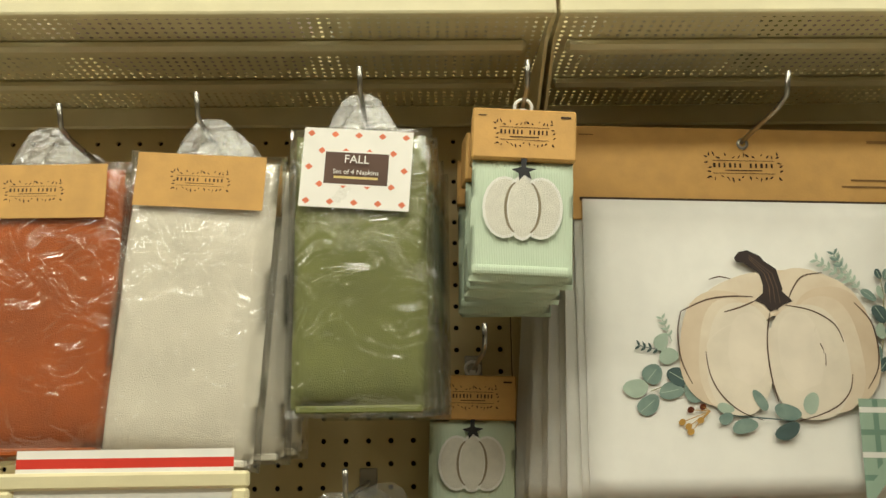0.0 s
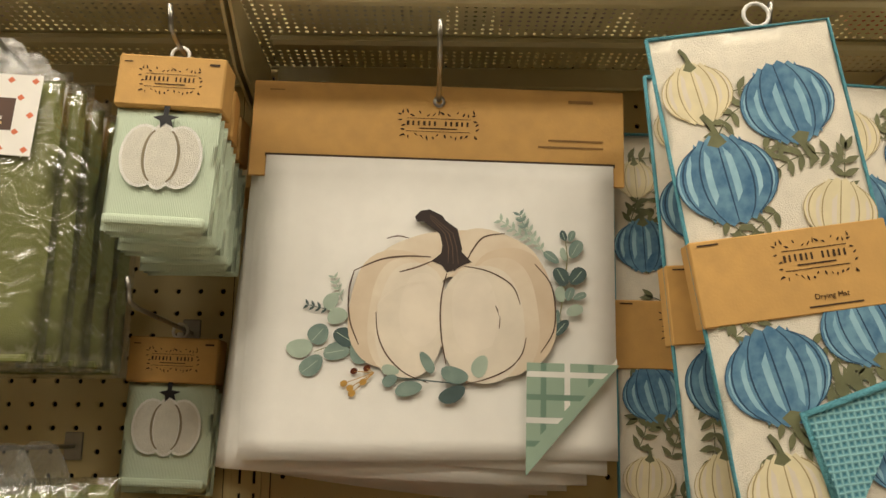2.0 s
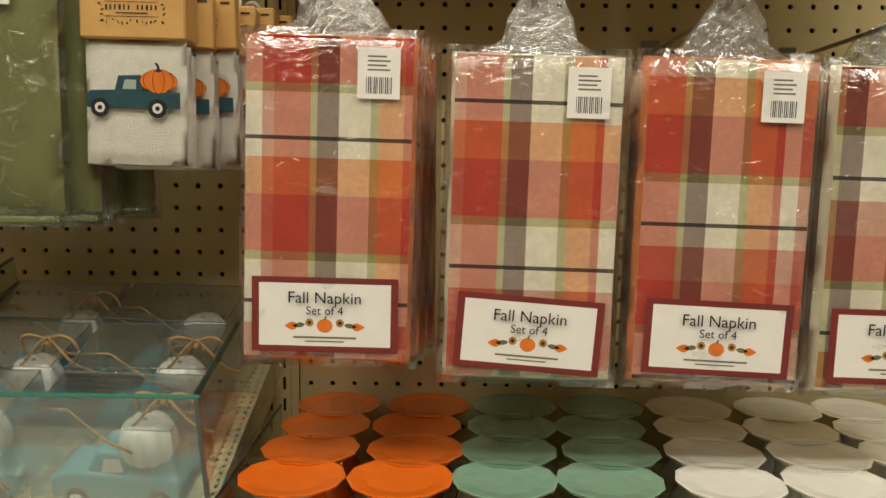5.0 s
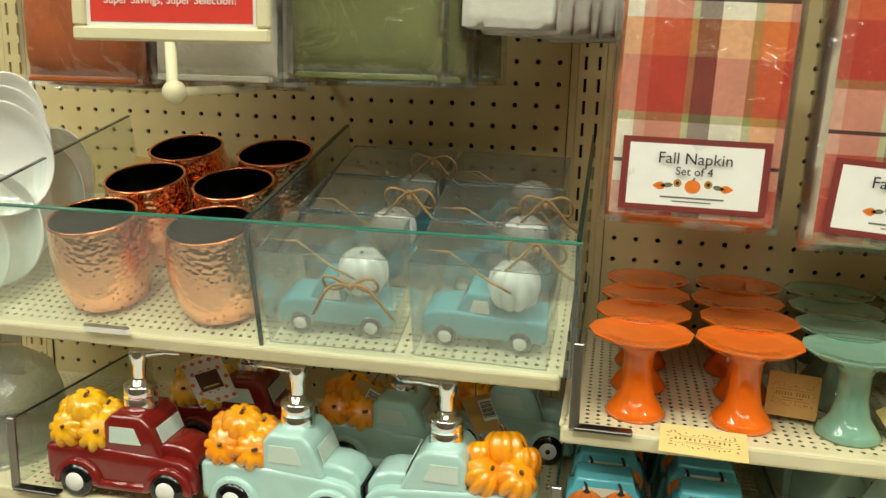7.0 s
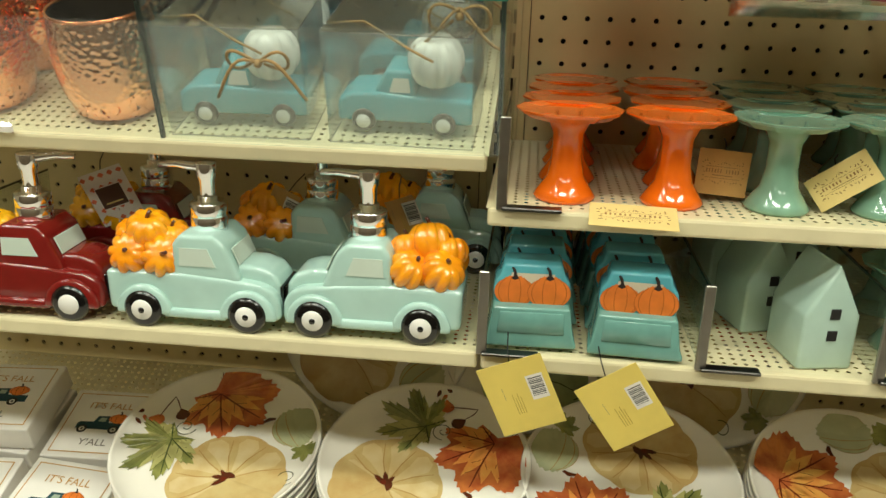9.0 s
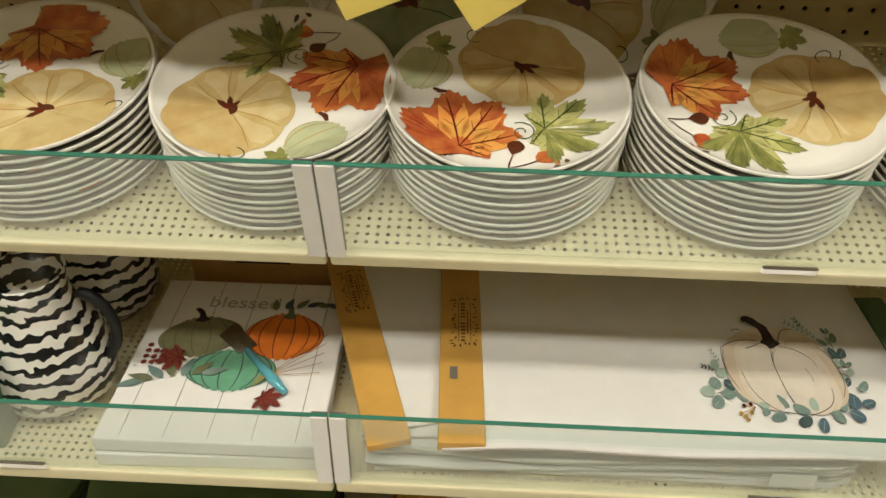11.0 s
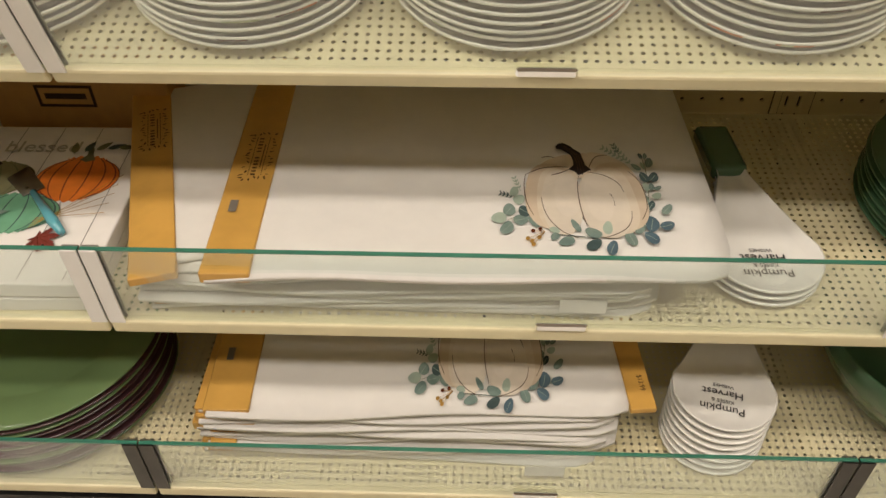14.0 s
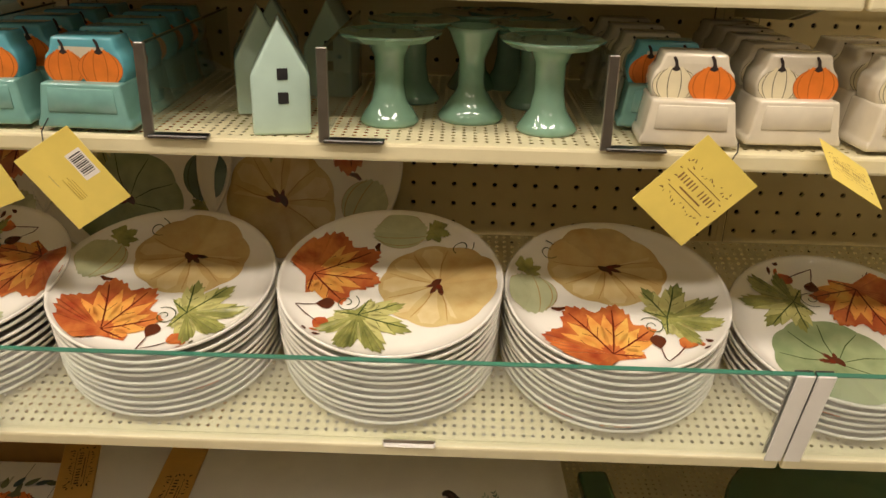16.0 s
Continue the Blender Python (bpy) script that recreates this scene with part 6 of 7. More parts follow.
def pump_dispenser(m, glaze, what, plain_hub=False, squash=PUMPGLAZE):
    t = thing("soap_dispenser", what, "soap dispenser", m, "pickup soap dispensers")
    pickup(t, glaze, 1.0, dot=not plain_hub)
    spots = ((-0.064, -0.017, 0.064, 0.0215), (-0.033, -0.018, 0.063, 0.021), (-0.064, 0.016, 0.064, 0.021), (-0.034, 0.016, 0.064, 0.0205), (-0.050, -0.006, 0.084, 0.022), (-0.03, 0.0, 0.078, 0.017), (-0.07, 0.0, 0.078, 0.016))
    for i, (x, y, z, r) in enumerate(spots):
        tilt = pose(0, 0, 0, 62 if y < 0 else -40, 0, 20 * i) if z < 0.07 else pose(0, 0, 0, 24, -12, 40)
        part("pumpkin", Geo().pumpkin((x, y, z), r, squash, MATS["glaze_umber"], 9, 0.84, tilt), t, "orange glazed pumpkin")
    collar = [(0.0001, 0.084), (0.0168, 0.084), (0.0168, 0.1), (0.0163, 0.1005), (0.0168, 0.101), (0.0168, 0.1125), (0.0158, 0.1135), (0.0095, 0.1138), (0.0095, 0.119), (0.0001, 0.119)]
    part("pump_collar", Geo().lathe(collar, CHROME, 28, c=(0.006, 0, 0)), t, "chrome pump collar")
    g = Geo().lathe([(0.007, 0.117), (0.0076, 0.134), (0.0092, 0.137), (0.01, 0.149), (0.0092, 0.1505), (0.0001, 0.151)], CHROME, 20, c=(0.006, 0, 0))
    part("pump_stem", g, t, "chrome pump stem")
    sgn = -1
    part("nozzle", Geo().tube([(0.006, 0, 0.144), (0.006 + sgn * 0.026, -0.004, 0.148), (0.006 + sgn * 0.042, -0.006, 0.147)], [0.0048, 0.0036, 0.003], CHROME, 10), t, "chrome pump nozzle")
    return t


def mirrored_nozzle(ob):
    for c in ob.children:
        if c.name.startswith("nozzle"):
            c.matrix_basis = Matrix.Translation((0.012, 0, 0)) @ pose(0, 0, 0, 0, 0, 180)


MINT_DISP = "mint green ceramic pickup soap dispenser loaded with orange pumpkins"
d2 = pump_dispenser(truck_place(-0.262, 0.040, 0), MINTGLAZE, MINT_DISP)
d1 = pump_dispenser(truck_place(-0.432, 0.038, 2), MAROONGLAZE, "maroon ceramic pickup soap dispenser loaded with yellow pumpkins", True, YELLOWGLAZE)
mirrored_nozzle(d1)
d3 = copy_thing(d2, truck_place(-0.101, 0.042, 180))
mirrored_nozzle(d3)
copy_thing(d1, truck_place(-0.37, 0.165, 4))
copy_thing(d2, truck_place(-0.185, 0.155, -3))
copy_thing(d2, truck_place(-0.07, 0.23, 2))
for x, d, q in ((-0.21, 0.135, 25), (-0.095, 0.13, -20)):
    hang_card(truck_place(x, d, 0) @ pose(0, 0, 0.1, 10, q, 0), KRAFT, 0.03, 0.045, "small kraft hang tag on a dispenser", True)
c = hang_card(truck_place(-0.405, 0.12, 0) @ pose(0, 0, 0.115, 8, -20, 10), PAPER, 0.046, 0.06, "white hang tag with orange diamonds", False)
f = Flat(lambda x, z, o: (x, -0.0006 - o, z))
f.at(0, -0.03)
dotted_label(f, 0.046, 0.058)
part("tag_print", f, c)


def wire_divider(m, w=0.05, h=0.078, depth=0.26):
    t = thing("shelf_divider", "grey steel shelf divider with a clear blade", "shelf divider", m, "shelf dividers")
    part("post", Geo().box((0, 0, h / 2), (0.009, 0.004, h), STEEL, 0.0008), t)
    part("foot", Geo().box((w / 2, 0.0, 0.002), (w, 0.012, 0.003), DARKSTEEL, 0.0008), t)
    b = part("blade", Geo().box((0, depth / 2, h / 2), (0.0016, depth, h - 0.006), GLASS), t, "clear plastic blade")
    part("blade_edge", Geo().box((0, depth / 2, h - 0.002), (0.002, depth, 0.002), DARKGLASSEDGE), t)
    unshadow(b)
    return t


dv = wire_divider(truck_place(0.002, -0.002))
for x in (0.190, 0.336, 0.569, -0.548):
    copy_thing(dv, truck_place(x, -0.002))
copy_thing(dv, on(CAKE_Y, CAKE_Z, 0, 0.013, -0.002))

# glass cloche jar
t = thing("glass_jar", "clear glass dome jar with a round knob", "glass jar", truck_place(-0.64, 0.085))
jar = part("dome", Geo().lathe([(0.07, 0.0), (0.072, 0.01), (0.071, 0.06), (0.062, 0.09), (0.03, 0.112), (0.008, 0.118), (0.012, 0.126), (0.009, 0.136), (0.0001, 0.138)], JARGLASS, 40), t)
b = part("foot", Geo().lathe([(0.0001, 0.004), (0.074, 0.004), (0.08, 0.0), (0.0001, 0.0)], JARGLASS, 40), t)
unshadow(jar, b)


# ---------------------------------------------------------------- truck-back tea light holders
def truck_back(m, glaze, trim, what, green=False):
    """A pickup seen from its tailgate: flared base, tailgate, rounded cab and painted pumpkins."""
    t = thing("pickup_holder", what, "ceramic holder", m, "pickup holders")
    w = 0.041
    low = [(-w, 0.004), (-w * 0.99, 0.009), (-w * 0.93, 0.013), (-w * 0.82, 0.042), (w * 0.82, 0.042), (w * 0.93, 0.013), (w * 0.99, 0.009), (w, 0.004)]
    part("tailgate", Geo().prism(low, 0.05, glaze, 0.003, 2), t)
    part("gate_panel", Geo().prism([(-w * 0.72, 0.018), (-w * 0.68, 0.038), (w * 0.68, 0.038), (w * 0.72, 0.018)], 0.0016, glaze, 0.0006, 1, matrix=Matrix.Translation((0, -0.0253, 0))), t)
    cab = [(-w * 0.78, 0.04), (-w * 0.84, 0.052), (-w * 0.8, 0.062), (-w * 0.7, 0.066), (-w * 0.62, 0.078), (w * 0.62, 0.078), (w * 0.7, 0.066), (w * 0.8, 0.062), (w * 0.84, 0.052), (w * 0.78, 0.04)]
    part("cab", Geo().prism(cab, 0.034, trim, 0.003, 2, matrix=Matrix.Translation((0, 0.004, 0))), t)
    f = Flat(lambda x, z, o: (x, -0.0132 - o, z))
    f.patch([(-w * 0.5, 0.058), (-w * 0.46, 0.07), (w * 0.46, 0.07), (w * 0.5, 0.058)], CREAMGLAZE if not green else trim)
    part("rear_window", f, t)
    f = Flat(lambda x, z, o: (x, -0.0136 - o, z))
    f.gourd(-w * 0.38, 0.0525, w * 0.43, 0.0155, WASH["ivory"] if green else WASH["orange"], BLACKINK if green else RUST, WASH["stem"], 5)
    part("painted_pumpkin", f, t)
    f = Flat(lambda x, z, o: (x, -0.014 - o, z))
    f.gourd(w * 0.36, 0.0525, w * 0.46, 0.0165, WASH["orange"], RUST, WASH["stem"], 5)
    part("painted_pumpkin", f, t)
    for e in (-1, 1):
        part("wheel", Geo().lathe([(0.0001, 0.004), (0.009, 0.004), (0.009, -0.004), (0.0001, -0.004)], TYRE, 16, matrix=Matrix.Translation((e * w * 0.62, -0.006, 0.009)) @ pose(0, 0, 0, 0, 90, 0)), t, "black wheel")
    return t


tb = truck_back(truck_place(0.043, 0.034, 2), TEALGLAZE, AQUAGLAZE, "teal ceramic pickup tailgate holder with painted orange pumpkins")
copy_thing(tb, truck_place(0.136, 0.028, -3))
for k in range(1, 5):
    copy_thing(tb, truck_place(0.044 + 0.002 * k, 0.034 + 0.054 * k, 2))
    copy_thing(tb, truck_place(0.138 - 0.002 * k, 0.028 + 0.055 * k, -2 + k))
cb = truck_back(truck_place(0.640, 0.030, -3), CREAMGLAZE, CREAMGLAZE, "cream ceramic pickup tailgate holder with painted pumpkins", True)
copy_thing(cb, truck_place(0.728, 0.040, 2))
for k in range(1, 5):
    copy_thing(cb, truck_place(0.728 + 0.002 * k, 0.040 + 0.052 * k, 2))
    copy_thing(tb if k == 1 else cb, truck_place(0.634 - 0.003 * k, 0.034 + 0.054 * k, -2))
for k in range(3):
    copy_thing(cb, truck_place(0.822, 0.03 + 0.055 * k, 5))
hang_card(truck_place(0.026, -0.022) @ pose(0, 0, 0.004, 8, -22, 0), YELLOWTAG, 0.058, 0.075, "yellow hang tag with barcode over the shelf edge", True)
hang_card(truck_place(0.108, -0.024) @ pose(0, 0, -0.002, 8, -33, 0), YELLOWTAG, 0.058, 0.075, "yellow hang tag with barcode over the shelf edge", True)
hang_card(truck_place(0.668, -0.024) @ pose(0, 0, 0.001, 6, 42, 0), YELLOWTAG, 0.062, 0.078, "yellow hang tag with a leafy printed mark", False, True)
hang_card(truck_place(0.765, 0.0) @ pose(0, 0, 0.003, -72, 30, 0), YELLOWTAG, 0.05, 0.06, "yellow hang tag lying at the shelf edge", False, True)


# ---------------------------------------------------------------- little houses
def house(m):
    t = thing("ceramic_house", "pale mint ceramic house with a steep roof and square windows", "ceramic house", m, "ceramic houses")
    part("house_body", Geo().prism([(-0.0245, 0), (-0.0245, 0.05), (0, 0.096), (0.0245, 0.05), (0.0245, 0)], 0.06, PALEMINT, 0.003, 2), t)
    for z in (0.032, 0.052):
        part("window", Geo().box((0.002, -0.03, z), (0.0088, 0.002, 0.0095), BLACKINK, 0.0003), t, "dark square window opening")
    return t


h = house(truck_place(0.292, 0.046, 11))
copy_thing(h, truck_place(0.258, 0.118, 16))
copy_thing(h, truck_place(0.315, 0.20, -4))
copy_thing(h, truck_place(0.25, 0.22, 10))


# ---------------------------------------------------------------- mini cake stands
def cake_stand(m, glaze, what, tall=0.078):
    t = thing("cake_stand", what, "cake stand", m, "mini cake stands")
    prof = [(0.0001, 0.0), (0.026, 0.0), (0.0275, 0.003), (0.024, 0.008), (0.016, 0.02), (0.013, 0.036), (0.0135, tall - 0.02), (0.02, tall - 0.008), (0.03, tall - 0.005)]
    part("pedestal", Geo().lathe(prof, glaze, 28), t)
    plate = [(0.012, tall - 0.008), (0.037, tall - 0.006), (0.0455, tall - 0.001), (0.0465, tall + 0.001), (0.044, tall + 0.0012), (0.03, tall - 0.0005), (0.0001, tall - 0.001)]
    part("plate", Geo().lathe(plate, glaze, 12, smooth=False), t, "twelve-sided plate")
    return t


def cake_place(x, d, turn=0.0, up=0.0):
    return on(CAKE_Y, CAKE_Z, 0, x, d, turn, up)


CAKES = (("orange", ORANGEGLAZE, (0.066, 0.159)), ("sage green", SAGEGLAZE, (0.248, 0.338)), ("white", WHITEGLAZE, (0.440, 0.532, 0.625, 0.715)))
for colour, glaze, xs in CAKES:
    first = None
    for i, x in enumerate(xs):
        for k in range(4):
            m = cake_place(x + (0.008 if colour != "orange" else 0.004) * k + 0.006 * (i % 2) * (k % 2), 0.049 + 0.07 * k, 7 * k + 5 * i, 0)
            if first is None:
                first = cake_stand(m, glaze, colour + " glazed mini cake stand on a pedestal")
            else:
                copy_thing(first, m)
ms = cake_stand(truck_place(0.384, 0.075), SAGEGLAZE, "sage green glazed mini cake stand on a pedestal", 0.08)
for x, d in ((0.526, 0.06), (0.40, 0.17), (0.52, 0.16), (0.46, 0.24), (0.5, 0.25)):
    copy_thing(ms, truck_place(x, d, 20))
t = thing("candle_holder", "sage green glazed taper candle holder", "candle holder", truck_place(0.458, 0.098))
part("body", Geo().lathe([(0.0001, 0.0), (0.03, 0.0), (0.031, 0.004), (0.024, 0.012), (0.012, 0.03), (0.012, 0.056), (0.022, 0.08), (0.0245, 0.084), (0.022, 0.085), (0.016, 0.076), (0.0001, 0.074)], SAGEGLAZE, 32), t)
hang_card(cake_place(0.123, 0.018) @ pose(0, 0, 0.0045, -78, 0, -4), PALETAG, 0.072, 0.04, "pale yellow card tag lying over the shelf edge", False, True)
hang_card(cake_place(0.205, 0.07) @ pose(0, 0, 0.045, -10, 4, 0), KRAFT, 0.045, 0.04, "kraft card tag between the stands", False, True)
hang_card(cake_place(0.29, 0.05) @ pose(0, 0, 0.04, -15, -40, -20), PALETAG, 0.055, 0.03, "pale yellow card tag between the stands", False, True)
hang_card(cake_place(0.36, 0.03) @ pose(0, 0, 0.012, -60, -20, 10), KRAFT, 0.05, 0.035, "kraft card tag lying between the stands", False, True)


# ================================================================ sloping shelf of pumpkin plates
PLATE_R = 0.1115


def plate_place(x, d, up=0.0, turn=0.0):
    return on(PLATE_Y, PLATE_Z, PLATE_TILT, x, d, turn, up)


def plate_height(r, R):
    return 0.0125 * max(0.0, (r / R - 0.78) / 0.22) ** 1.7


def plate_mesh(R, mat, rim=None):
    prof = [(0.0001, -0.001), (R * 0.58, -0.001), (R * 0.62, 0.0), (R * 0.85, plate_height(R * 0.85, R) - 0.003), (R, 0.0110), (R * 1.005, 0.0130), (R * 0.995, 0.0146), (R * 0.97, plate_height(R * 0.97, R) + 0.0016), (R * 0.92, plate_height(R * 0.92, R) + 0.002), (R * 0.85, plate_height(R * 0.85, R) + 0.002), (R * 0.78, 0.002), (0.0001, 0.002)]
    return Geo().lathe(prof, mat, 56)


def plate_art(R, seed, turn, kind=0):
    """Pumpkins, maple leaves, berries and tendrils scattered over a plate of radius R."""
    def lay(x, z, o):
        r = math.hypot(x, z)
        k = min(1.0, 0.955 * R / r) if r else 1.0
        return x * k, z * k, plate_height(r * k, R) + 0.0022 + o

    f = Flat(lay, 0.00002)
    w = WASH
    body, line = (w["plate_pumpkin"], w["plate_pumpkin_line"]) if kind == 0 else (w["plate_green"], w["leaf_dark"])
    rot = math.radians(turn)

    def spot(px, pz):
        return R * (px * math.cos(rot) - pz * math.sin(rot)), R * (px * math.sin(rot) + pz * math.cos(rot))
    # big pumpkin seen from its stem end
    x, z = spot(-0.11, 0.41)
    f.at(x, z, 1, turn - 15)
    ring = [(0.57 * R * g * math.cos(q), 0.53 * R * g * math.sin(q)) for q, g in [(2 * math.pi * i / 72, 0.95 + 0.05 * abs(math.sin(math.pi * i / 8))) for i in range(72)]]
    f.patch(ring, body, (0, 0))
    f.layer += 1
    if kind == 0:
        for k in range(9):
            q = 2 * math.pi * (k + 0.5) / 9
            n = [(0.06 * R * math.cos(q), 0.05 * R * math.sin(q))] + [(0.53 * R * g * math.cos(q + e), 0.49 * R * g * math.sin(q + e)) for e, g in ((-0.27, 0.6), (-0.26, 0.85), (-0.12, 1.0), (0.1, 1.0), (0.22, 0.85), (0.16, 0.6))]
            f.patch(n, w["plate_pumpkin_light"], same=True)
    f.layer += 1
    for k in range(9):
        q = 2 * math.pi * k / 9
        f.stroke([(0.08 * R * math.cos(q), 0.07 * R * math.sin(q)), (0.28 * R * math.cos(q + 0.08), 0.26 * R * math.sin(q + 0.08)), (0.5 * R * math.cos(q), 0.46 * R * math.sin(q))], 0.011 * R, line, same=True)
    f.layer += 6
    f.maple(0, 0, 0.17 * R, 40, w["umber"], w["maple_dark"], 5, 0.6)
    f.oval(0, 0, 0.075 * R, 0.065 * R, w["umber"])
    f.oval(0.03 * R, 0.02 * R, 0.03 * R, 0.026 * R, w["maple_dark"])
    # small pale pumpkin at the rim with its leaf
    x, z = spot(-0.74, -0.12)
    f.at(x, z, 1, turn + 15)
    f.gourd(0, 0, 0.23 * R, 0.27 * R, w["plate_pale"] if kind == 0 else w["plate_teal"], w["plate_pumpkin_line"] if kind == 0 else w["leaf_dark"], None, 5)
    f.stroke([(0.15 * R, -0.2 * R), (0.21 * R, -0.22 * R), (0.28 * R, -0.2 * R)], 0.05 * R, w["umber"])
    x, z = spot(-0.84, 0.16)
    f.at(x, z, 1, turn)
    f.maple(0, 0, 0.2 * R, 80, w["leaf"], w["leaf_dark"], 5, 0.4)
    # maple leaf and green leaf, both fanning from their stalks
    x, z = spot(0.03, -0.72)
    f.at(x, z, 1, turn)
    f.maple(0, 0, 0.68 * R, 132, w["maple"], w["maple_dark"], 7, 0.26, w["maple_light"])
    x, z = spot(0.46, -0.16)
    f.at(x, z, 1, turn)
    f.maple(0, 0, 0.56 * R, 38, w["leaf"], w["leaf_dark"], 5, 0.5, w["leaf_light"])
    # berries on stalks, tendrils and broken bits of leaf at the rim
    x, z = spot(0.42, -0.48)
    f.at(x, z, 1, turn)
    f.leaf(-0.05 * R, 0.08 * R, 0.17 * R, 0.14 * R, -75, w["umber"])
    f.leaf(0.14 * R, 0.06 * R, 0.17 * R, 0.15 * R, -15, w["maple"])
    f.stroke([(0.0, -0.08 * R), (0.03 * R, -0.18 * R), (0.06 * R, -0.24 * R)], 0.014 * R, w["umber"])
    f.stroke([(0.2 * R, 0.0), (0.14 * R, -0.12 * R), (0.06 * R, -0.24 * R)], 0.014 * R, w["umber"])
    for px, pz in ((-0.66, 0.5), (0.34, -0.3)):
        x, z = spot(px, pz)
        f.at(x, z, 1, turn + 40 * px)
        f.stroke([((0.02 + 0.0042 * k) * R * math.cos(k * 0.38), (0.02 + 0.0042 * k) * R * math.sin(k * 0.38)) for k in range(24)], 0.009 * R, w["leaf_dark"], False)
    x, z = spot(0.76, -0.5)
    f.at(x, z, 1, turn)
    f.layer += 1
    for k in range(5):
        f.leaf(0.07 * R * (k % 3), 0.05 * R * (k // 2) - 0.04 * R, 0.08 * R, 0.04 * R, 30 + 25 * k, w["maple"] if k % 2 else w["umber"], True)
    return f


PLATE_STACK_TEXT = "stack of white salad plates painted with pumpkins and autumn leaves"
PLAIN = plate_mesh(PLATE_R, CHINA).mesh("plate")


def rim_marks(R, seed):
    """Broken bits of painted rim that show at a plate's edge."""
    rnd = random.Random(seed)
    g = Geo()
    for k in range(5):
        q0, q1 = rnd.uniform(150, 400), 0
        q1 = q0 + rnd.uniform(5, 16)
        vs = []
        for i in range(5):
            q = math.radians(q0 + (q1 - q0) * i / 4)
            vs += [(R * 1.0062 * math.cos(q), R * 1.0062 * math.sin(q), 0.0108), (R * 1.0085 * math.cos(q), R * 1.0085 * math.sin(q), 0.0128)]
        g.add(vs, [(2 * i, 2 * i + 2, 2 * i + 3, 2 * i + 1) for i in range(4)], (WASH["maple"], WASH["umber"], WASH["plate_pale"])[k % 3])
    return g


def plate_stack(x, d, n, turn, seed, art_turn, kind=0, pitch=0.0089, what=PLATE_STACK_TEXT):
    rnd = random.Random(seed)
    for k in range(n):
        m = plate_place(x + rnd.uniform(-0.0015, 0.0015), d + rnd.uniform(-0.0015, 0.0015), 0.0012 + pitch * k, rnd.uniform(0, 360) if k < n - 1 else turn)
        t = thing("salad_plate", "white salad plate painted with pumpkins and autumn leaves, stacked", "plate", m, "pumpkin plates")
        part("plate_body", PLAIN, t)
        if k == n - 1:
            part("painted_pumpkins_and_leaves", plate_art(PLATE_R, seed, art_turn, kind), t)
        elif k % 2:
            part("painted_rim", rim_marks(PLATE_R, seed * 20 + k), t)


for x, n, art, kind in ((-0.281, 10, 195, 0), (-0.057, 10, 115, 0), (0.157, 10, -33, 0), (0.384, 11, -102, 0), (0.610, 10, -11, 0), (0.842, 6, 145, 1)):
    plate_stack(x, 0.1255, n, 0, int(abs(x) * 1000), art, kind)


def dinner_plate(x, lean, art, seed, kind=0):
    m = plate_place(x, 0.262) @ pose(0, 0, 0.0, lean, 0, 0) @ Matrix.Translation((0, 0.1225, 0))
    t = thing("dinner_plate", "white dinner plate painted with pumpkins, propped against the back", "plate", m, "dinner plates")
    part("plate_body", plate_mesh(0.1215, CHINA), t)
    part("painted_pumpkins_and_leaves", plate_art(0.1215, seed, art, kind), t)


dinner_plate(0.262, 56, 139, 1)
dinner_plate(0.060, 55, 159, 2, 1)
dinner_plate(-0.14, 56, 120, 3)

# boxed coasters
COASTER = "white coaster box printed with a blue pickup and gold border"


def coaster_box(m):
    t = thing("coaster_box", COASTER, "coasters", m, "boxed coasters")
    part("box", Geo().box((0, 0, 0.016), (0.108, 0.108, 0.032), PAPER, 0.002, seg=2), t)
    f = Flat(lambda x, z, o: (x, z, 0.0322 + o))
    f.layer += 1
    f.rect(-0.047, -0.047, 0.047, 0.047, KRAFT)
    f.rect(-0.0455, -0.0455, 0.0455, 0.0455, PAPER)
    f.at(0, -0.012, 0.62)
    stitched_truck(f, 0.1)
    part("print", f, t)
    part("lettering", words("IT'S FALL", 0.014, KRAFT, pose(0, 0.026, 0.0336, -90)), t)
    part("lettering", words("Y'ALL", 0.014, GREYINK, pose(0, -0.032, 0.0336, -90)), t)
    return t


cbx = coaster_box(plate_place(-0.455, 0.075, 0, -4))
for x, d, up, q in ((-0.572, 0.072, 0, 3), (-0.455, 0.19, 0, 2), (-0.572, 0.19, 0, -3), (-0.572, 0.19, 0.034, 4), (-0.69, 0.08, 0, 2), (-0.69, 0.195, 0, -2)):
    copy_thing(cbx, plate_place(x, d, up, q))

# ================================================================ low shelf: boards, runners, spoon rests, green plates


def low_place(x, d, up=0.0, turn=0.0):
    return on(LOW_Y, LOW_Z, 0, x, d, turn, up)


def base_place(x, d, up=0.0, turn=0.0):
    return on(BASE_Y, BASE_Z, 0, x, d, turn, up)


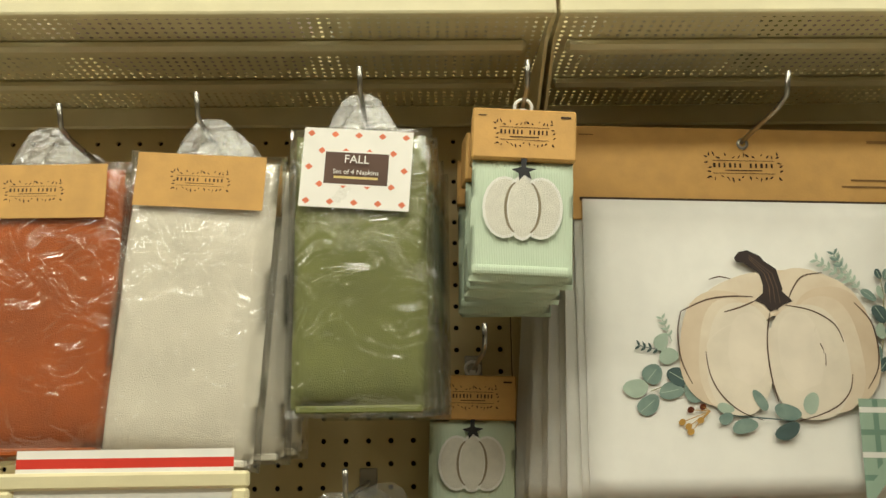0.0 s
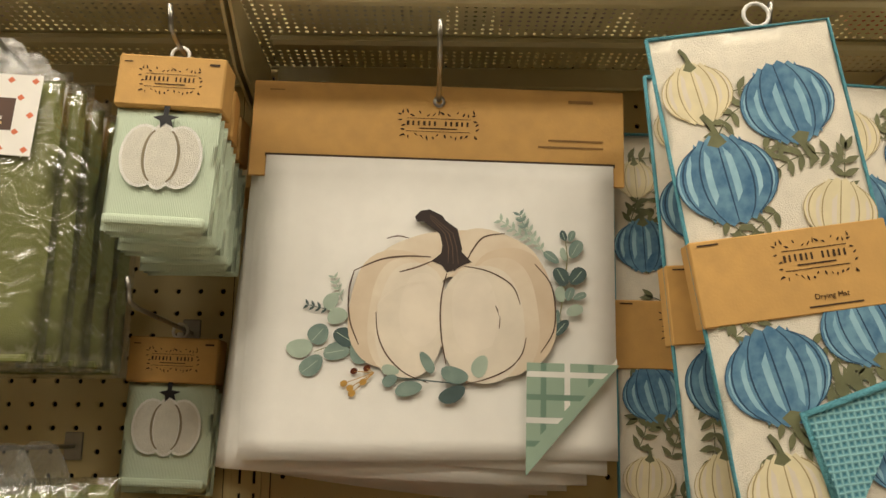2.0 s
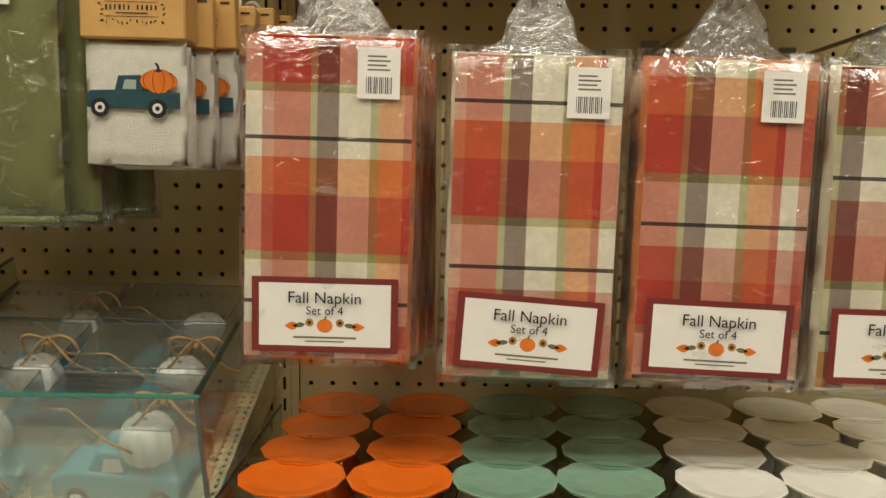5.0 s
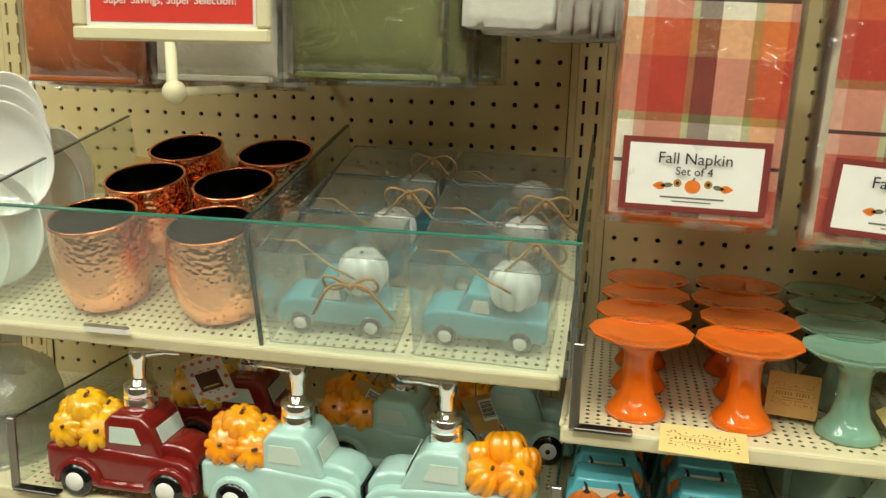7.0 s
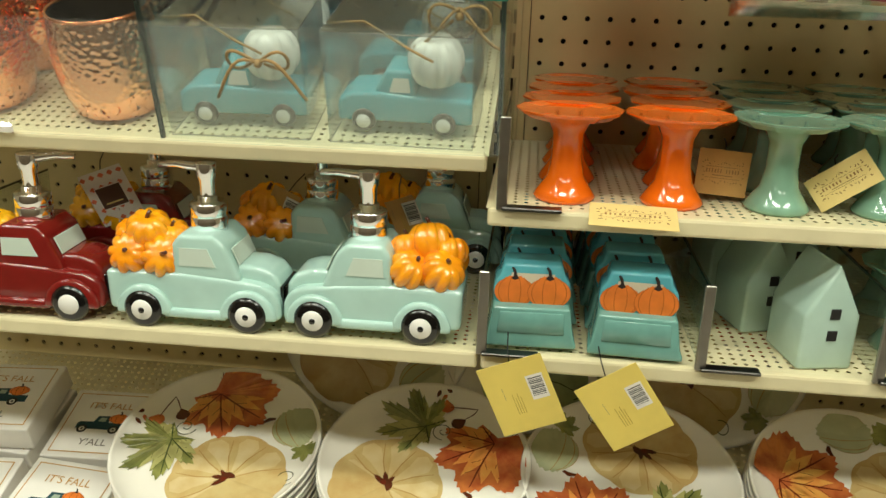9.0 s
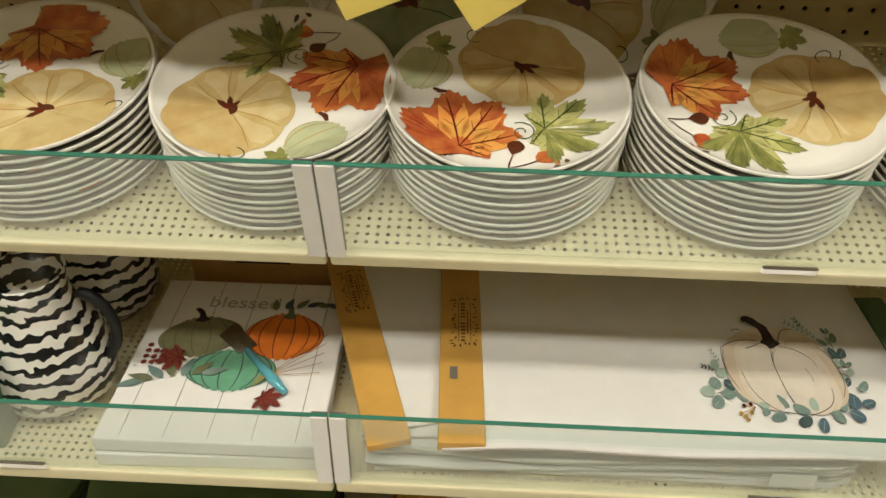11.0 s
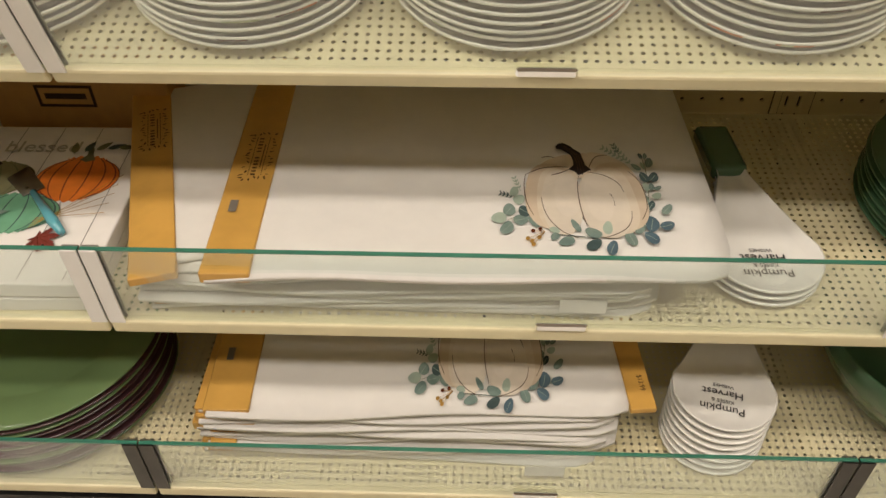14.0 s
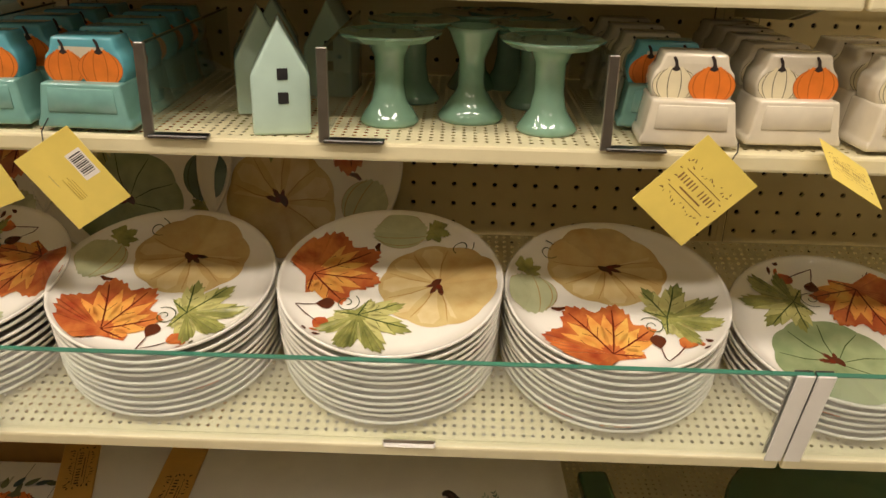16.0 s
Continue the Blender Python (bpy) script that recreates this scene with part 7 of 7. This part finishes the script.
def board_box(m, top=True):
    t = thing("serving_board_box", "white boxed serving board printed with pumpkins and the word blessed", "serving board", m, "boxed serving boards")
    part("box", Geo().box((0, 0, 0.009), (0.232, 0.265, 0.018), PAPER, 0.002, seg=2), t)
    if top:
        f = Flat(lambda x, z, o: (x, z, 0.0182 + o), 0.00008)
        f.layer += 1
        for k in range(5):
            f.rect(-0.09 + 0.045 * k, -0.128, -0.0893 + 0.045 * k, 0.128, GREYINK, True)
        f.gourd(0.048, 0.032, 0.046, 0.042, WASH["orange"], WASH["burgundy"], WASH["olive"], 7)
        f.gourd(-0.048, 0.026, 0.048, 0.036, WASH["moss"], WASH["olive"], WASH["stem"], 7, 12)
        f.gourd(0.0, -0.028, 0.05, 0.034, WASH["seafoam"], WASH["eucalyptus_dark"], None, 7)
        for k in range(16):
            f.oval(-0.1 + 0.009 * (k % 5), -0.02 + 0.009 * (k // 5), 0.0034, 0.0034, WASH["burgundy"], n=10)
        for k in range(7):
            f.leaf(-0.09 + 0.01 * k, -0.05 + 0.002 * k, 0.03, 0.011, 200 - 30 * k, WASH["olive" if k % 2 else "eucalyptus"])
            f.leaf(0.03 + 0.012 * k, 0.075 + 0.003 * k, 0.022, 0.009, 100 - 25 * k, WASH["eucalyptus_dark" if k % 2 else "olive"])
        f.maple(-0.062, -0.012, 0.03, 200, WASH["burgundy"], WASH["umber"])
        f.maple(0.045, -0.07, 0.026, -30, WASH["burgundy"], WASH["umber"])
        for k in range(5):
            f.stroke([(0.03, -0.04 - 0.004 * k), (0.1, -0.03 + 0.016 * k)], 0.0016, WASH["berry"])
        part("print", f, t)
        part("lettering", words("blessed", 0.03, PALEINK, pose(-0.01, 0.088, 0.0198, -90)), t)
        g = Geo().prism([(-0.012, 0), (-0.014, 0.042), (0.012, 0.05), (0.012, 0.0)], 0.0015, STEEL, 0.0004, 1, matrix=pose(0.012, 0.004, 0.0215, -90, 0, 42))
        part("spreader_blade", g, t, "steel spreader blade")
        part("spreader_handle", Geo().tube([(0.012, 0.002, 0.022), (0.052, -0.046, 0.024), (0.068, -0.064, 0.024)], [0.004, 0.0062, 0.004], AQUAGLAZE, 10), t, "beaded turquoise handle")
    return t


for k in range(2):
    board_box(low_place(-0.134 + 0.003 * (k % 2), 0.142, 0.0205 * k, 1.5 - k), k == 1)
t = thing("kraft_box", "kraft card box at the back of the shelf", "box", low_place(-0.12, 0.33))
part("box", Geo().box((0, 0, 0.05), (0.22, 0.06, 0.1), KRAFT, 0.002), t)
f = Flat(lambda x, z, o: (x, -0.0302 - o, z))
f.layer += 1
f.rect(-0.05, 0.05, 0.02, 0.08, INK)
f.rect(-0.046, 0.054, 0.016, 0.076, KRAFT)
f.rect(-0.04, 0.061, 0.01, 0.069, INK)
part("print", f, t)


t = thing("patterned_box", "dark green box printed with an orange leaf and white rings", "box", low_place(-0.42, 0.06, 0.0, 6))
part("box", Geo().box((0, 0, 0.06), (0.13, 0.09, 0.12), DKGREENGLAZE, 0.003, seg=2), t)
f = Flat(lambda x, z, o: (x, z, 0.1203 + o))
f.maple(0.02, 0.005, 0.03, 100, WASH["maple"], WASH["maple_dark"])
for k in range(3):
    f.arc(-0.02, -0.012, 0.012 + 0.008 * k, 0.01 + 0.007 * k, 0, 330, 0.003, PAPER, 20, False)
part("print", f, t)


def swirl_vase(m):
    t = thing("swirl_pitcher", "black and white swirl glazed pitcher", "pitcher", m, "swirl pitchers")
    prof = [(0.0001, 0), (0.045, 0), (0.062, 0.02), (0.066, 0.05), (0.058, 0.09), (0.042, 0.125), (0.036, 0.15), (0.04, 0.17), (0.038, 0.17), (0.033, 0.15), (0.0001, 0.14)]
    part("body", Geo().lathe(prof, ZEBRA, 40), t)
    part("handle", Geo().tube([(0.05 + 0.03 * math.sin(q), 0, 0.1 + 0.045 * math.cos(q)) for q in [math.pi * i / 10 for i in range(11)]], 0.006, BLACK, 8), t, "black handle")
    return t


sv = swirl_vase(low_place(-0.325, 0.11))
copy_thing(sv, low_place(-0.33, 0.27, 0, 60))
copy_thing(sv, low_place(-0.5, 0.25, 0, 120))


def folded_runner(m, w, d, gold, top, seed, what):
    """A white runner folded flat with a gold card at its left end; rests on its underside."""
    t = thing("folded_runner", what, "table runner", m, "folded table runners")
    nx, ny, th = 16, 10, 0.0085
    vs, fs = [], []

    def lift(u, v):
        return 0.0026 * math.sin(5.3 * u + 0.4 * seed) * (0.3 + 0.7 * (1 - v)) + 0.0024 * math.sin(11 * u + 0.9 * seed) * (1 - v) ** 2
    for s in (0, 1):
        for j in range(ny + 1):
            for i in range(nx + 1):
                u, v = i / nx, j / ny
                cut = 0.009 * max(0, 1 - (1 - u) * 14) * max(0, 1 - v * 9)
                vs.append((-w / 2 + w * u - cut, -d / 2 + d * v + 0.003 * math.sin(6 * u + seed) + cut, 0.0015 + lift(u, v) + s * (th - 0.0035 * max(0, 1 - v * 8))))
    n = (nx + 1) * (ny + 1)
    for j in range(ny):
        for i in range(nx):
            a = j * (nx + 1) + i
            fs += [(a, a + nx + 1, a + nx + 2, a + 1), (n + a, n + a + 1, n + a + nx + 2, n + a + nx + 1)]
    rim = list(range(nx + 1)) + [j * (nx + 1) + nx for j in range(1, ny + 1)] + [ny * (nx + 1) + i for i in range(nx - 1, -1, -1)] + [j * (nx + 1) for j in range(ny - 1, 0, -1)]
    for k in range(len(rim)):
        a, b = rim[k], rim[(k + 1) % len(rim)]
        fs.append((a, b, b + n, a + n))
    part("cloth", Geo().add(vs, fs, CANVAS, True), t)
    if gold:
        part("card_band", Geo().box((-w / 2 + gold / 2 - 0.004, 0.004, th * 0.7), (gold, d + 0.002, th + 0.004), GOLDCARD, 0.001), t, "gold card band")
        if top:
            f = Flat(lambda x, z, o: (x, z, th * 1.2 + 0.0032 + o))
            f.at(-w / 2 + gold / 2, -0.012, 1, 90)
            f.crest(0, 0, 0.085, INK, 0.034)
            f.layer += 1
            f.at(-w / 2 + gold / 2 - 0.004, -0.1)
            f.rect(-0.012, -0.004, -0.004, 0.014, GREYINK, True)
            part("band_print", f, t)
    if top:
        f = Flat(lambda x, z, o: (x, d * top[1] + (z - d * top[1]) * 1.5, th + 0.0048 + o), 0.000005)
        f.at(w * top[0], d * top[1], 1, top[3])
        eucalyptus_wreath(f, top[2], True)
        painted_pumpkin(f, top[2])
        part("painted_pumpkin", f, t)
    return t


RUN = "folded white table runner with painted cream pumpkin and gold band"
rnd = random.Random(5)
for k in range(9):
    top = k == 8
    folded_runner(low_place((0.346 if top else 0.285) + rnd.uniform(-0.008, 0.008), (0.192 if top else 0.2) + rnd.uniform(-0.004, 0.006), 0.0067 * k + (0.009 if top else 0), 1.8 if top else rnd.uniform(-1.2, 1.2)), 0.49 if top else 0.5, 0.385 if top else 0.37, 0.046 if k in (1, 3) or top else 0, (0.235, -0.2, 0.06, -2) if top else None, k * 1.7, RUN)
# the one that leans half open beside the pile
t = thing("folded_runner", "folded white table runner with a wide gold card, half slid off", "table runner", low_place(0.012, 0.159, 0.054, 16.4) @ pose(0, 0, 0, 0.8), "folded table runners")
part("cloth", Geo().box((0.068, 0.01, 0.004), (0.11, 0.31, 0.007), CANVAS, 0.003, seg=2), t)
part("card_band", Geo().box((-0.001, 0.0, 0.006), (0.044, 0.33, 0.0095), GOLDCARD, 0.001), t, "gold card band")
f = Flat(lambda x, z, o: (x, z, 0.0112 + o))
f.at(0.002, 0.075, 1, 90)
f.crest(0, 0, 0.08, INK, 0.034)
part("band_print", f, t)

for k in range(11):
    top = k == 10
    folded_runner(base_place(0.29 + rnd.uniform(-0.01, 0.01) + (0.004 if top else 0), 0.215 + rnd.uniform(-0.005, 0.005), 0.0092 * k, rnd.uniform(-1.5, 1.5)), 0.465, 0.35, 0.05 + 0.01 * (k % 2) if k > 4 else 0.03, (0.165, -0.25, 0.059, 0) if top else None, k * 2.3, RUN)
t = thing("folded_runner", "gold card end of a folded runner with its price", "table runner", base_place(0.531, 0.17, 0.096, 5), "folded table runners")
part("card_band", Geo().box((0, 0, 0.006), (0.028, 0.25, 0.008), GOLDCARD, 0.001), t, "gold card band")
part("lettering", words("$13.99", 0.008, INK, pose(0.004, -0.09, 0.0104, -90, 0, 0) @ pose(0, 0, 0, 0, 90, 0)), t)
for m in (low_place(0.46, 0.01, 0.022), base_place(0.44, 0.02, 0.02)):
    t = thing("price_sticker", "blank white price sticker on the folded cloth", "sticker", m, "stickers")
    part("paper", Geo().box((0, 0, 0), (0.045, 0.0006, 0.018), PAPER, 0.0002), t)


def spoon_rest(m, lettered=True):
    """A white spoon rest: round bowl, neck and rounded handle, the words read from behind the shelf."""
    t = thing("spoon_rest", "white ceramic spoon rest lettered in black, handle to the back", "spoon rest", m, "spoon rests")
    n = 44
    vs, fs = [], []

    def outline(q):
        c = math.cos(q)
        r = 0.058
        x, y = r * math.sin(q), -r * c
        if c < -0.2:
            k = min(1.0, (-c - 0.2) / 0.8)
            e = min(1.0, k * 1.12) ** 0.85
            y = r * 0.2 + k * 0.13
            x = math.copysign((0.0168 + 0.04 * (1 - e)) * (1 if k < 0.985 else 0.55), math.sin(q))
        return x, y
    levels = ((0.80, 0.0), (1.0, 0.0095), (1.01, 0.012), (0.97, 0.012), (0.8, 0.004), (0.4, 0.0032))
    for f, h in levels:
        for i in range(n):
            x, y = outline(2 * math.pi * i / n)
            vs.append((x * f, y * f if y < 0.02 else 0.02 + (y - 0.02) * (0.93 + 0.07 * f), h))
    for l in range(len(levels) - 1):
        for i in range(n):
            j = (i + 1) % n
            fs.append((l * n + i, l * n + j, (l + 1) * n + j, (l + 1) * n + i))
    fs.append(tuple(range((len(levels) - 1) * n, len(levels) * n)))
    fs.append(tuple(reversed(range(n))))
    part("dish", Geo().add(vs, fs, WHITEGLAZE, True), t)
    if lettered:
        for text, size, y in (("Pumpkin", 0.0145, -0.024), ("KISSES &", 0.0068, -0.013), ("Harvest", 0.0145, -0.002), ("WISHES", 0.0068, 0.009)):
            part("lettering", words(text, size, BLACKINK, pose(0, y, 0.0052, -90, 0, 0) @ pose(0, 0, 0, 0, 180, 0)), t, "black lettering")
    return t


for k in range(3):
    spoon_rest(low_place(0.648, 0.085, 0.0088 * k, 1), k == 2)
for k in range(8):
    spoon_rest(base_place(0.638 + 0.001 * k, 0.085 + 0.002 * k, 0.0092 * k, -14), k == 7)
t = thing("wooden_spoon", "green-handled utensil lying by the spoon rests", "utensil", low_place(0.642, 0.262, 0.012, 4))
part("handle", Geo().box((0, 0, 0.012), (0.04, 0.085, 0.02), DKGREENGLAZE, 0.006, seg=3), t)


def big_plate_stack(place, x, d, R, n, mats, what, tilt=0):
    prev = {}
    for k in range(n):
        mat, text = mats[k % len(mats)] if k < n - 1 else mats[0]
        m = place(x + 0.0015 * math.sin(k * 2), d + 0.0015 * math.cos(k * 3), 0.0014 + 0.0075 * k, 20 * k)
        t = thing("charger_plate", text, "plate", m, what)
        if mat.name not in prev:
            prof = [(0.0001, -0.001), (R * 0.62, -0.001), (R * 0.7, 0.003), (R, 0.011), (R * 1.004, 0.0125), (R * 0.995, 0.0135), (R * 0.71, 0.0065), (R * 0.66, 0.003), (R * 0.63, 0.0022), (0.0001, 0.0022)]
            prev[mat.name] = Geo().lathe(prof, mat, 64).mesh("plate_body")
        part("plate_body", prev[mat.name], t)


GREENP = (GREENGLAZE, "sage green glazed dinner plate in a stack")
PLUMP = (PLUM, "dark plum glazed dinner plate in a stack")
DKG = (DKGREENGLAZE, "deep green glazed plate in a stack")
big_plate_stack(base_place, -0.172, 0.155, 0.152, 12, (GREENP, PLUMP, PLUMP), "stacked dinner plates")
big_plate_stack(base_place, -0.49, 0.16, 0.152, 11, (GREENP, GREENP), "stacked dinner plates")
big_plate_stack(low_place, 0.93, 0.175, 0.15, 8, (DKG,), "stacked green plates")
t = thing("serving_bowl", "deep green glazed serving bowl", "bowl", base_place(0.93, 0.17))
part("bowl", Geo().lathe([(0.0001, 0.0), (0.08, 0.0), (0.12, 0.02), (0.15, 0.07), (0.158, 0.11), (0.155, 0.112), (0.145, 0.07), (0.11, 0.025), (0.0001, 0.01)], DKGREENGLAZE, 56), t)


# ================================================================ goods on the top shelf
def top_pack(m, w, d, h, mat, what):
    t = thing("wrapped_pack", what, "package", m, "top shelf packages")
    v, f = cushion(w, h, d, power=8, wrinkle=0.003, seed=int(w * 999))
    part("contents", Geo().add([Vector((0, 0, h / 2)) + p for p in v], f, mat, True), t)
    v, f = cushion(w + 0.008, h + 0.006, d + 0.006, power=10, wrinkle=0.004, seed=int(w * 777))
    b = part("wrapper", Geo().add([Vector((0, 0, h / 2 + 0.004)) + p for p in v], f, BAG, True), t, "crinkled clear wrapper")
    unshadow(b)


PINKCLOTH = surface("pale_pink_cloth", (226, 206, 196), 0.9, vary=0.06)
MAUVE = surface("mauve_cloth", (186, 166, 176), 0.9, vary=0.06)
for x, w, mat, what in ((-0.62, 0.22, OFFWHITE, "off-white linens in a clear wrapper"), (-0.36, 0.24, MAUVE, "mauve linens in a clear wrapper"), (-0.11, 0.22, CANVAS, "white linens in a clear wrapper"), (0.13, 0.18, CANVAS, "white linens in a clear wrapper"), (0.24, 0.03, SAGE, "sage green linens in a clear wrapper"), (0.33, 0.14, MAUVE, "mauve linens in a clear wrapper"), (0.52, 0.22, PINKCLOTH, "pale pink linens in a clear wrapper"), (0.72, 0.14, RED, "red linens in a clear wrapper"), (0.9, 0.18, RED, "red linens in a clear wrapper")):
    top_pack(pose(x, TOP_Y + 0.11, TOP_Z + 0.002), w, 0.18, 0.14, mat, what)
